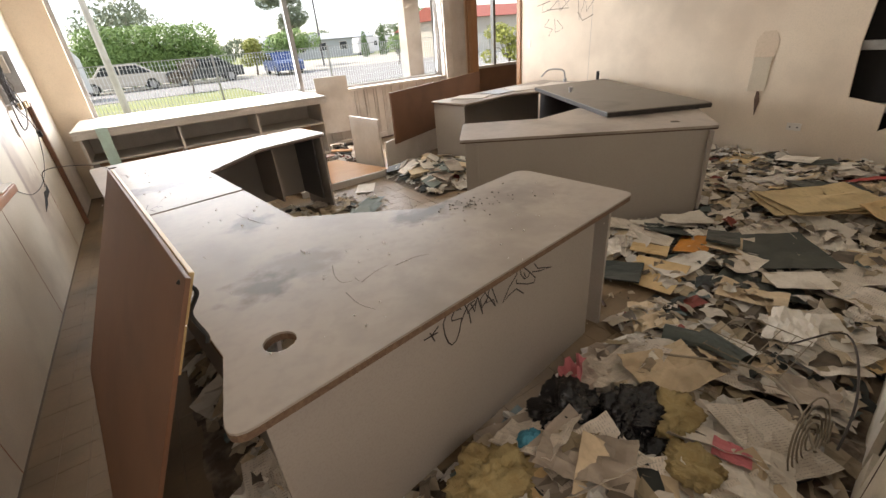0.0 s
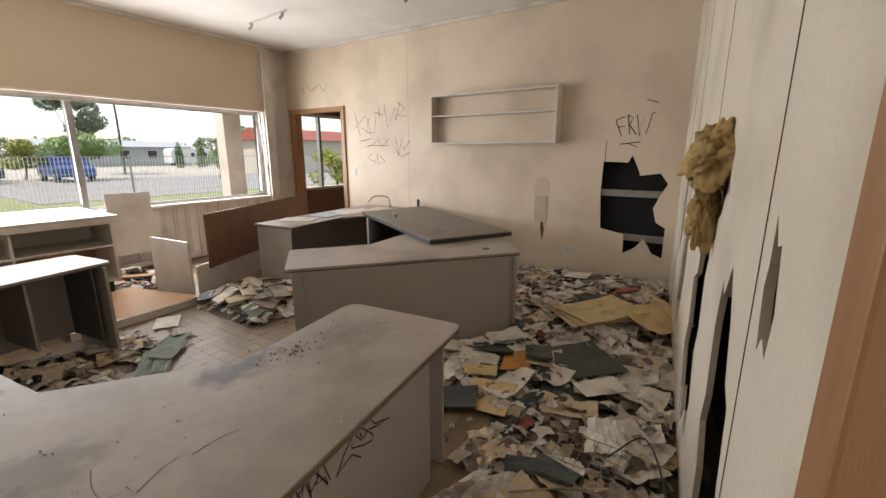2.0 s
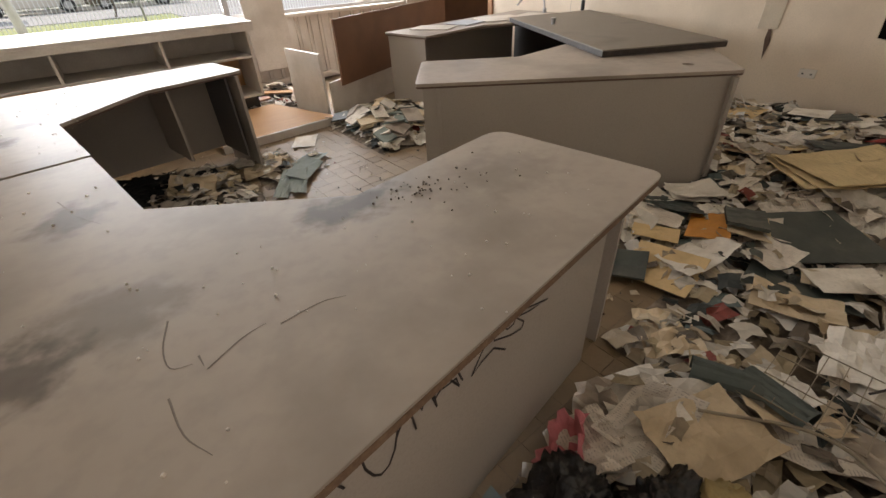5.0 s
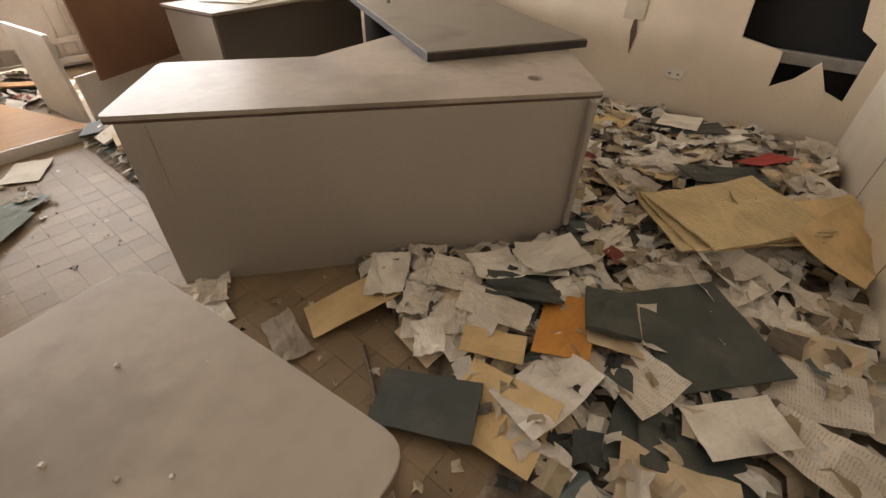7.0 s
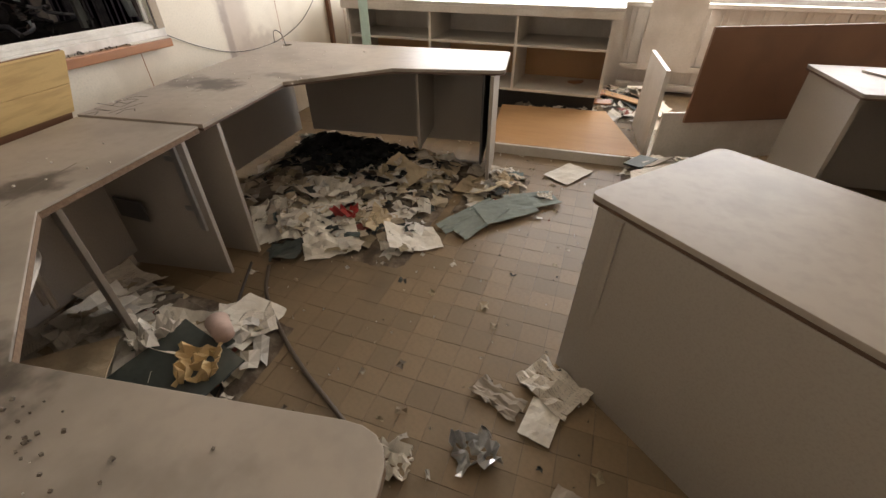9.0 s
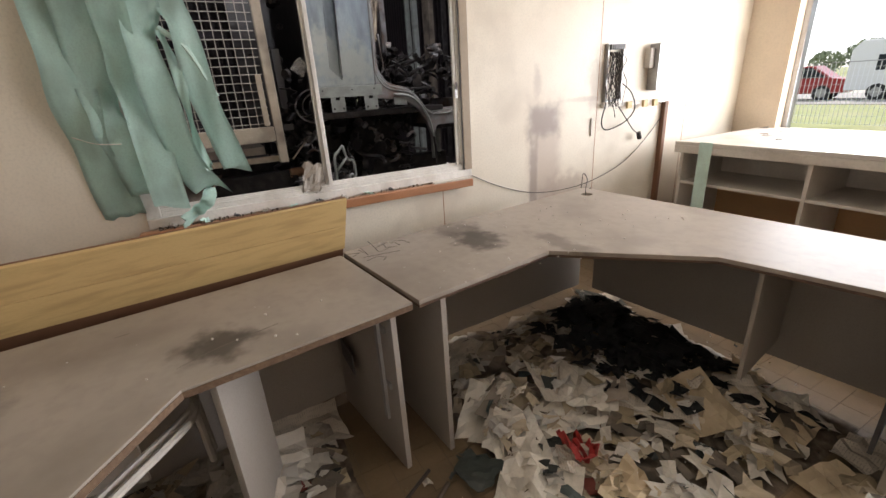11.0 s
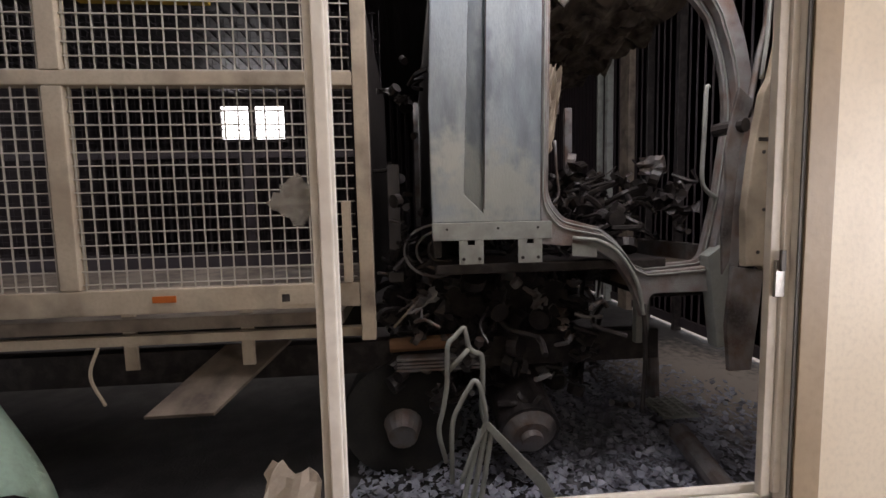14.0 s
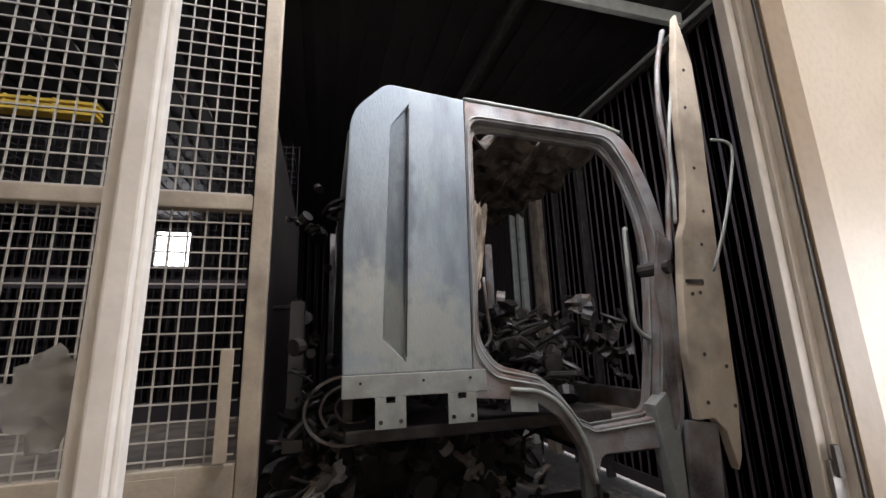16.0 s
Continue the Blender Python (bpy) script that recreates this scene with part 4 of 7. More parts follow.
for y in (5.90, 6.08, 6.2):
    tagged(part("cable_clip", boxes((0.031, y, 1.175, 0.05, y + 0.05, 1.225), bevel=0.002), PINE), "small yellow cable clamp on the wall", "clamp")
part("pipe_duct", boxes((0.001, 6.36, 0.0, 0.04, 6.40, 1.2), bevel=0.003), HARD, wall_w)
tagged(part("wall_crack", slab([(5.18, 0.475), (5.27, 0.51), (5.36, 0.545), (5.41, 0.58), (5.52, 0.575), (5.615, 0.60), (5.60, 0.54), (5.50, 0.53), (5.42, 0.525), (5.36, 0.50), (5.27, 0.485)], 0, 0.002, m=upright(0.002, 0, 0.002, 1)), VOID, wall_w), "broken lining edge")
# glass scraps on the shelf top, and hanging blind piece
for i in range(14):
    r = random.Random(60 + i)
    ob = part("glass_shard", slab([(0, 0), (r.uniform(0.05, 0.12), 0.01), (0.04, r.uniform(0.04, 0.1))], 0, 0.003), bpy.data.materials["crumpled_clear_film"])
    ob.matrix_world = pose(r.uniform(0.3, 1.3), r.uniform(6.5, 7.3), 0.907 + 0.004 * (i % 3), r.uniform(0, 8), 0, r.uniform(0, 360))
    tagged(ob, "piece of broken pale window glass on the shelf", "glass", "broken glass")
tagged(part("blind_slat", board(0.42, 6.275, 0.52, 6.272, 0.38, 0.91, 0.002), CURTAIN), "teal blind strip hanging over the shelves", "fabric")
tagged(part("curtain_rail", tube(bmesh.new(), [(5.30, 7.40, 2.18), (5.36, 7.38, 1.2)], 0.014, 8), METAL), "bent dark metal rail hanging by the column", "rail")
# glass wool that hangs out of the wall
hung = tagged(part("insulation_clump", wool_bm(5), WOOL_M, smooth=True), "yellow glass wool hanging out of the wall", "insulation")
hung.matrix_world = pose(2.85, sy(2.86) + 0.07, 1.52, 25, 15, 25) @ Matrix.Diagonal((0.75, 0.85, 0.85, 1))
hung2 = tagged(part("insulation_clump", wool_bm(9, (0.05, 0.05, 0.14)), WOOL_M, smooth=True), "yellow glass wool hanging out of the wall", "insulation")
hung2.matrix_world = pose(2.92, sy(2.9) + 0.07, 1.30, 0, 0, 25)

tagged(part("floor_cable", tube(bmesh.new(), arc([(1.31, 3.55, 0.012), (1.43, 3.38, 0.012), (1.65, 3.20, 0.012), (1.85, 3.07, 0.012), (2.02, 2.98, 0.012), (2.17, 2.90, 0.012)]), 0.009, 8), material("brown_cable", (0.10, 0.075, 0.055), 0.5)), "thick dusty brown cable curving over the floor tiles", "cable")

# ---- garage ----
RUST = material("burnt_steel", (0.26, 0.25, 0.25), 0.55, 0.4, spots=(0.17, 0.10, 0.07), scale=9, amount=0.9, dirt=(0.03, 0.028, 0.03), dirt_amount=0.8, dirt_scale=4, fine=90, bump=0.4)
CAB = material("faded_cab_paint", (0.33, 0.385, 0.43), 0.5, 0.1, spots=(0.42, 0.46, 0.46), scale=5.0, amount=0.8, dirt=(0.13, 0.15, 0.17), dirt_amount=0.8, dirt_scale=6, fine=140, bump=0.4, streak=(1, 1, 0.35))
CABLOW = material("pale_cab_sill", (0.40, 0.42, 0.39), 0.55, 0.1, spots=(0.25, 0.25, 0.23), scale=9, dirt=(0.10, 0.08, 0.07), dirt_amount=0.6, dirt_scale=6)
BEIGE = material("beige_truck_steel", (0.50, 0.42, 0.32), 0.55, 0.0, spots=(0.34, 0.25, 0.18), scale=6, dirt=(0.12, 0.09, 0.075), dirt_amount=0.7, dirt_scale=4, bump=0.3)
SOOT = material("sooty_sheet", (0.045, 0.036, 0.042), 0.6, 0.1, spots=(0.075, 0.055, 0.055), scale=3, streak=(3, 3, 0.5))
ASH = material("ash_floor", (0.055, 0.052, 0.052), 0.7, spots=(0.13, 0.12, 0.12), scale=5, dirt=(0.012, 0.012, 0.014), dirt_amount=0.85, dirt_scale=1.6, bump=0.9)
CHAR = material("charred_scrap", (0.024, 0.020, 0.020), 0.45, 0.2, spots=(0.10, 0.085, 0.08), scale=14, bump=0.5)
RUSTB = material("dirty_step_steel", (0.26, 0.21, 0.165), 0.6, 0.1, spots=(0.12, 0.09, 0.075), scale=6, amount=0.9, dirt=(0.05, 0.04, 0.035), dirt_amount=0.7, dirt_scale=3, bump=0.4)
YBAR = material("yellow_bar", (0.60, 0.40, 0.05), 0.5)
ORANGE = material("orange_reflector", (0.50, 0.13, 0.03), 0.3)


def corrugated(name, x0, y0, x1, y1, z0, z1, mat, pitch=0.19, depth=0.011):
    w = math.hypot(x1 - x0, y1 - y0)
    bm = bmesh.new()
    n = int(w / pitch)
    prof = []
    for i in range(n):
        u = i * pitch
        prof += [(u, 0), (u + pitch * 0.52, 0), (u + pitch * 0.64, depth), (u + pitch * 0.88, depth)]
    prof.append((n * pitch, 0))
    lo = [bm.verts.new((u, z0, d)) for u, d in prof]
    hi = [bm.verts.new((u, z1, d)) for u, d in prof]
    for i in range(len(prof) - 1):
        bm.faces.new((lo[i], lo[i + 1], hi[i + 1], hi[i]))
    bmesh.ops.solidify(bm, geom=bm.faces[:], thickness=0.003)
    bm.transform(upright(x0, y0, x1, y1))
    return part(name, bm, mat, kind=S)


# Paler patch: daylight from the door gap, put into the floor colour.
stain_or_shading(ASH, (-2.6, 6.3, 0.0), (1.6, 1.0, 0.3), (0.34, 0.29, 0.25), 0.95, 1.2)
# Blue-grey patch brightens this part of the floor through its colour.
stain_or_shading(ASH, (-1.9, 5.1, 0.0), (1.1, 1.0, 0.3), (0.24, 0.245, 0.28), 0.9, 1.6)
part("garage_floor", boxes((-10.6, -4, -0.12, -0.13, 7.16, 0.0)), ASH, kind=S)
corrugated("garage_wall", -10.6, -4, -10.6, 7.1, 0, 4.9, SOOT)
corrugated("garage_door", -0.14, 7.12, -10.6, 7.12, 0.045, 4.45, SOOT, 0.13, 0.014)
part("door_bottom_rail", boxes((-9.0, 7.06, 0.045, -0.14, 7.10, 0.16), bevel=0.004), SOOT, kind=S)
part("garage_wall", boxes((-10.6, -4.1, 0, -0.13, -4.0, 4.9), (-10.6, 7.17, 4.3, -0.13, 7.21, 4.9), (-10.72, -4, 0, -10.64, 7.1, 4.9)), SOOT, kind=S)
ROOFM = material("sooty_roof_sheet", (0.035, 0.03, 0.03), 0.5, 0.2, spots=(0.012, 0.010, 0.010), scale=2)
roof = bmesh.new()
for i in range(46):
    box(roof, -10.6, -4 + 0.245 * i, 4.62, -0.13, -4 + 0.245 * i + 0.12, 4.65)
    box(roof, -10.6, -4 + 0.245 * i + 0.122, 4.645, -0.13, -4 + 0.245 * i + 0.243, 4.67)
box(roof, -10.6, -4, 4.671, -0.1, 7.2, 4.68)
part("garage_ceiling", roof, ROOFM, kind=S)
for y in (2.6, 5.3):
    part("roof_beam", boxes((-10.5, y, 4.44, -0.2, y + 0.06, 4.61), bevel=0.005), CHAR, kind=S)
part("roof_beam", boxes((-2.3, -3.5, 4.48, -2.24, 7.0, 4.61), bevel=0.005), CABLOW, kind=S)
part("door_track", tube(bmesh.new(), [(-10.4, 7.0, 4.48), (-0.2, 7.0, 4.48)], 0.022, 8), CABLOW, kind=S)
part("door_track", boxes((-10.4, 6.98, 4.36, -0.2, 7.02, 4.40), bevel=0.003), CHAR, kind=S)
for x, w, mt in ((-5.55, 0.26, RUSTB), (-6.05, 0.10, CABLOW), (-6.35, 0.05, CABLOW), (-4.85, 0.04, CHAR), (-4.2, 0.05, CHAR)):
    part("door_post", boxes((x, 6.98, 0, x + w, 7.08, 4.35), bevel=0.005), mt, kind=S)
# small high window in the far wall
w4 = part("window_4", boxes((-10.56, -0.98, 3.47, -10.52, 0.70, 3.53), (-10.56, -0.98, 4.35, -10.52, 0.70, 4.41), (-10.56, -0.98, 3.531, -10.52, -0.92, 4.349), (-10.56, 0.64, 3.531, -10.52, 0.70, 4.349), (-10.56, -0.24, 3.531, -10.52, -0.08, 4.349)), CHAR, kind=S)
for z in (3.75, 4.02):
    part("glazing_bar", boxes((-10.555, -0.919, z, -10.54, -0.241, z + 0.02), (-10.555, -0.079, z, -10.54, 0.639, z + 0.02)), CHAR, w4)
DAY = bpy.data.materials.new("bright_sky_outside")
DAY.use_nodes = True
_b = DAY.node_tree.nodes["Principled BSDF"]
_b.inputs["Emission Color"].default_value, _b.inputs["Emission Strength"].default_value = (0.9, 0.95, 1, 1), 4.0
part("pane", boxes((-10.575, -0.91, 3.53, -10.57, -0.25, 4.35)), DAY, w4)
part("pane", boxes((-10.575, -0.07, 3.53, -10.57, 0.63, 4.35)), DAY, w4)

truck = thing("burnt_truck", "burnt out truck cab, bare grey and rusty, wreckage below", "truck")
XC = -1.21
UP = upright(XC, 0, XC, 1)
# The dark upright blotch is the groove's shade, put into the paint.
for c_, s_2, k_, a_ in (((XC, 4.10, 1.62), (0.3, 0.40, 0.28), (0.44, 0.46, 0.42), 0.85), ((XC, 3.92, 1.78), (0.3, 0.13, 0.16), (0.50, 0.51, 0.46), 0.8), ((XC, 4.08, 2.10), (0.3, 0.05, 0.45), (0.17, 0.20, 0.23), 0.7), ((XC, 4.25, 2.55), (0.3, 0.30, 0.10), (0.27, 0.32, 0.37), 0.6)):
    stain_or_shading(CAB, c_, s_2, k_, a_, 1.6)
GR = [(3.985, 1.60), (4.02, 2.50), (4.098, 2.615), (4.072, 1.515)]
side = rounded([(3.835, 1.47), (3.828, 2.0), (3.85, 2.56), (4.00, 2.71), (4.36, 2.676), (4.345, 1.47)], {2: 0.08, 3: 0.04})
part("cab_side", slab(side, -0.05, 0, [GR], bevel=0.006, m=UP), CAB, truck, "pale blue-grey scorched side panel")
bm = bmesh.new()
q_ = [bm.verts.new((y, z, d)) for (y, z), d in zip(GR, (-0.001, -0.001, -0.020, -0.020))]
bm.faces.new(q_)
bmesh.ops.solidify(bm, geom=bm.faces[:], thickness=0.004)
bm.transform(UP)
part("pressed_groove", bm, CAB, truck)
# Dark line drawn for the shade at the groove's step.
part("crease", slab([(4.073, 1.53), (4.098, 2.60), (4.103, 2.60), (4.078, 1.53)], -0.022, 0.002, m=UP), CHAR, truck, "black line for the shade in the groove")
part("sill", slab([(3.833, 1.387), (3.833, 1.469), (4.40, 1.469), (4.40, 1.385)], -0.05, 0.006, bevel=0.004, m=UP), CABLOW, truck, "pale grey sill band")
for y in (3.955, 4.235):
    part("bracket", slab([(y, 1.275), (y, 1.386), (y + 0.04, 1.386), (y + 0.04, 1.365), (y + 0.075, 1.365), (y + 0.075, 1.386), (y + 0.115, 1.386), (y + 0.115, 1.275)], 0.007, 0.013, m=UP), CABLOW, truck)
    for u in (0.02, 0.095):
        part("bolt", tube(bmesh.new(), [(XC + 0.014, y + u, 1.30), (XC + 0.02, y + u, 1.30)], 0.008, 8), CHAR, truck)
for y in (3.90, 4.14, 4.33):
    part("bolt", tube(bmesh.new(), [(XC + 0.007, y, 1.44), (XC + 0.011, y, 1.44)], 0.006, 8), CHAR, truck)

FRAME = material("scorched_door_frame", (0.38, 0.38, 0.385), 0.5, 0.25, spots=(0.26, 0.15, 0.11), scale=5, amount=0.95, dirt=(0.09, 0.07, 0.07), dirt_amount=0.8, dirt_scale=7, fine=120, bump=0.5)
OUTER = [(4.362, 2.677), (5.04, 2.635), (5.20, 2.60), (5.28, 2.48), (5.37, 2.263), (5.404, 1.97), (5.395, 1.6), (5.35, 1.22), (5.30, 1.10), (4.90, 1.10), (4.86, 0.98), (4.835, 1.05), (4.80, 1.14), (4.72, 1.26), (4.62, 1.325), (4.50, 1.345), (4.347, 1.36)]


def ring_plate(name, outer, inner, d0, d1, mat, label=""):
    return part(name, slab(outer, d0, d1, [inner], bevel=0.004, m=UP), mat, truck, label)


def inset(g):
    """The door opening, drawn in by g."""
    return rounded([(4.385 + g, 2.585 - g), (5.12 - g, 2.560 - g), (5.21 - g, 2.42), (5.291 - g, 2.198), (5.32 - g, 1.97), (5.27 - g, 1.56), (5.205 - g, 1.225 + g), (4.88, 1.205 + g), (4.816, 1.235 + g), (4.74, 1.34 + g), (4.65, 1.405 + g), (4.449 + g, 1.45 + g), (4.37 + g, 1.55 + g)], {0: 0.07, 1: 0.06, 3: 0.1, 4: 0.1, 6: 0.05, 9: 0.05, 11: 0.04, 12: 0.06})


ring_plate("door_frame", rounded(OUTER, {1: 0.1, 2: 0.08, 4: 0.15, 5: 0.15, 8: 0.04, 9: 0.03}), inset(0.0), -0.045, 0.0, FRAME, "bare scorched steel door frame")
ring_plate("frame_rebate", inset(-0.004), inset(0.028), -0.075, -0.046, FRAME, "stepped rusty inner frame")
for g, d, r_ in ((-0.014, 0.004, 0.0045), (0.012, -0.042, 0.004)):
    part("frame_bead", tube(bmesh.new(), [UP @ Vector((y, z, d)) for y, z in inset(g)], r_, 6, close=True), CABLOW, truck, smooth=True)


def hoop(name, pts, r, mat=RUST, seg=8):
    return part(name, tube(bmesh.new(), arc([(XC + p[2] if len(p) > 2 else XC, p[0], p[1]) for p in pts]), r, seg), mat, truck, smooth=True)


hoop("roof_gutter", [(4.36, 2.682, 0.0), (4.7, 2.665, 0.0), (5.04, 2.642, 0.0), (5.20, 2.605, 0.0)], 0.009, CABLOW)
hoop("wheel_arch", [(4.50, 1.385, 0.012), (4.63, 1.365, 0.012), (4.73, 1.30, 0.012), (4.82, 1.16, 0.012), (4.855, 1.0, 0.012)], 0.010, CABLOW)
hoop("wheel_arch", [(4.86, 1.05), (4.875, 0.85), (4.87, 0.62), (4.86, 0.5)], 0.011, CHAR)
part("arch_flange", slab([(4.50, 1.30), (4.50, 1.36), (4.62, 1.34), (4.62, 1.29)], 0.001, 0.006, m=UP), CABLOW, truck)
hoop("hand_rail", [(5.20, 2.10, -0.04), (5.185, 2.08, -0.04), (5.18, 1.85, -0.04), (5.175, 1.66, -0.04), (5.20, 1.60, -0.04), (5.25, 1.565, -0.04)], 0.011, CABLOW)
hoop("hand_rail", [(4.45, 1.86, -0.10), (4.46, 1.7, -0.10), (4.47, 1.6, -0.10), (4.44, 1.55, -0.10)], 0.008)
part("torn_trim", sheet_like(0.07, 0.42, pose(XC - 0.12, 4.44, 2.02, 88, 8, 95), 12, 0.02, 10), BEIGE, truck, "torn pale lining hanging in the cab")
part("cab_step", slab([(4.90, 1.10), (4.90, 1.215), (5.36, 1.235), (5.36, 1.12)], -0.50, -0.047, bevel=0.01, m=UP), RUSTB, truck)
part("front_bracket", slab([(5.20, 1.05), (5.17, 1.28), (5.24, 1.33), (5.29, 1.20), (5.28, 0.82), (5.23, 0.82)], -0.04, 0.03, bevel=0.006, m=UP), CABLOW, truck, "crumpled pale front bracket")
for u, w in ((0.0, 0.05), (0.10, 0.10)):
    part("step_stay", boxes((XC - 0.35 - u, 5.0 + u, 0.75, XC - 0.31 - u, 5.04 + u, 1.10), bevel=0.004), CABLOW, truck)
UD = upright(-0.95, 0, -0.95, 1)
part("open_door", slab([(5.384, 3.116), (5.43, 2.85), (5.425, 2.55), (5.407, 2.308), (5.385, 1.95), (5.365, 1.555), (5.35, 1.30), (5.325, 1.12), (5.30, 1.07), (5.27, 1.21), (5.22, 1.26), (5.15, 1.26), (5.14, 1.5), (5.165, 1.75), (5.203, 1.983), (5.235, 2.05), (5.275, 2.25), (5.29, 2.55), (5.33, 2.85)], -0.02, 0.02, bevel=0.006, m=UD), BEIGE, truck, "beige scorched open door shell")
part("open_door", slab([(5.10, 1.26), (5.08, 1.0), (5.10, 0.80), (5.20, 0.80), (5.245, 1.24)], -0.012, 0.01, bevel=0.003, m=UD), RUST, truck)
part("door_skin", slab([(5.20, 1.97), (5.15, 1.75), (5.13, 1.5), (5.12, 1.28), (5.09, 1.22), (5.08, 1.42), (5.095, 1.6), (5.085, 1.75), (5.11, 1.9), (5.14, 2.02)], -0.05, -0.035, bevel=0.004, m=UD), RUST, truck, "burnt torn door skin")
part("slot", slab([(5.184, 1.785), (5.184, 1.80), (5.275, 1.80), (5.275, 1.78)], 0.0205, 0.023, m=UD), CHAR, truck)
for y, z in ((5.21, 1.74), (5.25, 1.745), (5.33, 2.3), (5.34, 2.1), (5.30, 1.95), (5.22, 1.5), (5.32, 1.45), (5.34, 2.6), (5.37, 2.8), (5.20, 1.32), (5.33, 1.3)):
    part("rivet_hole", tube(bmesh.new(), [(-0.9295, y, z), (-0.927, y, z)], 0.008, 8), CHAR, truck)
hoop("door_tube", [(5.37, 3.08, 0.2), (5.30, 2.85, 0.2), (5.27, 2.6, 0.2), (5.28, 2.35, 0.2), (5.24, 2.15, 0.2), (5.20, 1.9, 0.2)], 0.013, RUST)
hoop("door_tube", [(5.33, 2.75, 0.24), (5.26, 2.45, 0.24), (5.24, 2.2, 0.24), (5.22, 2.05, 0.24)], 0.008, CABLOW)
hoop("mirror_arm", [(5.30, 2.37, 0.41), (5.385, 2.365, 0.41), (5.40, 2.31, 0.41), (5.35, 2.15, 0.41), (5.30, 1.98, 0.39), (5.25, 1.82, 0.36)], 0.006, CABLOW)
tagged(part("hinge_knuckle", tube(bmesh.new(), [(-1.10, 5.12, 1.86), (-0.97, 5.16, 1.86)], 0.03, 10), CHAR, truck))
part("cab_back", boxes((-3.2, 3.84, 1.3, XC - 0.06, 3.88, 2.5), bevel=0.01), CHAR, truck)
rf = bmesh.new()
bmesh.ops.create_grid(rf, x_segments=60, y_segments=40, size=0.5)
for v in rf.verts:
    v.co = Vector((-2.26 + v.co.x * 1.95, 4.55 + v.co.y * 1.25, 2.56 + 0.10 * noise.noise(Vector((v.co.x * 12, v.co.y * 9, 0))) + 0.05 * noise.noise(Vector((v.co.x * 31, v.co.y * 24, 4)))))
bmesh.ops.solidify(rf, geom=rf.faces[:], thickness=0.01)
part("cab_roof", rf, material("burnt_roof_lining", (0.22, 0.18, 0.15), 0.8, spots=(0.02, 0.018, 0.018), scale=9, amount=1.0, dirt=(0.42, 0.38, 0.33), dirt_amount=0.8, dirt_scale=11, bump=0.8), truck)
part("far_side", boxes((-3.32, 3.8, 1.4, -3.28, 4.25, 2.55), (-3.32, 5.25, 1.3, -3.27, 5.32, 2.5), (-3.32, 4.25, 2.45, -3.28, 5.2, 2.55)), RUST, truck)
part("cab_floor", boxes((-3.25, 3.85, 1.22, XC - 0.04, 5.0, 1.27), (-3.2, 4.95, 1.05, -1.35, 5.35, 1.18), bevel=0.01), CHAR, truck)
part("chassis", boxes((-1.72, -2, 0.62, -1.62, 5.2, 0.80), (-2.7, -2, 0.62, -2.6, 5.2, 0.80), bevel=0.008), CHAR, truck)
part("windscreen_post", boxes((-3.2, 5.25, 1.2, -1.3, 5.3, 1.32), bevel=0.01), RUST, truck)


def jumble(name, count, x0, x1, y0, y1, z0, z1, mat, seed, parent, big=1.0):
    r = random.Random(seed)
    bm = bmesh.new()
    for i in range(count):
        p = Vector((r.uniform(x0, x1), r.uniform(y0, y1), r.uniform(z0, z1)))
        k = r.random()
        if k < 0.45:
            pts = [p]
            for _ in range(3):
                p = p + Vector((r.uniform(-1, 1), r.uniform(-1, 1), r.uniform(-0.6, 0.6))) * 0.13 * big
                pts.append(p)
            tube(bm, arc(pts, 3), r.uniform(0.006, 0.022) * big, 6)
        elif k < 0.75:
            join(bm, sheet_like(r.uniform(0.05, 0.2) * big, r.uniform(0.05, 0.25) * big, pose(*p, r.uniform(0, 180), r.uniform(0, 90), r.uniform(0, 180)), i, 0.05 * big, 5))
        else:
            d = Vector((r.uniform(-1, 1), r.uniform(-1, 1), r.uniform(-1, 1))).normalized()
            tube(bm, [p, p + d * 0.06 * big], r.uniform(0.03, 0.08) * big, 12)
    return part(name, bm, mat, parent, "", "stuff")


jumble("engine_wreckage", 330, -2.5, -1.42, 3.60, 4.85, 0.45, 1.26, CHAR, 3, truck)
jumble("engine_wreckage", 45, -1.8, -1.36, 3.6, 4.8, 0.62, 1.2, RUST, 4, truck, 0.6)
part("engine_block", boxes((-2.4, 3.9, 0.55, -1.75, 4.7, 1.15), (-2.3, 4.0, 1.151, -1.9, 4.5, 1.22), bevel=0.03), CHAR, truck)
jumble("cab_wreckage", 330, -2.9, -1.40, 4.0, 5.25, 1.28, 1.72, CHAR, 5, truck, 0.8)
jumble("cab_wreckage", 16, -2.6, -1.5, 4.4, 5.2, 1.6, 1.78, RUST, 6, truck, 0.7)
jumble("rear_wreckage", 30, -1.9, -1.3, 3.60, 3.80, 0.9, 2.3, CHAR, 7, truck, 0.6)
part("rear_pipe", boxes((-1.6, 3.62, 1.3, -1.54, 3.68, 1.78), (-1.6, 3.61, 1.15, -1.55, 3.69, 1.20)), LAMDARK, truck)
for i in range(3):
    part("air_hose", tube(bmesh.new(), [(-1.35 - 0.03 * i, 3.86 + 0.02 * i + (0.16 - 0.04 * i) * math.cos(a), 1.33 + (0.13 - 0.035 * i) * math.sin(a)) for a in (1.5 + k * 0.25 for k in range(16))], 0.007, 6), RUST, truck)
part("axle_bar", tube(bmesh.new(), [(-1.75, 4.42, 0.52), (-1.75, 5.16, 0.70)], 0.032, 10), RUST, truck)
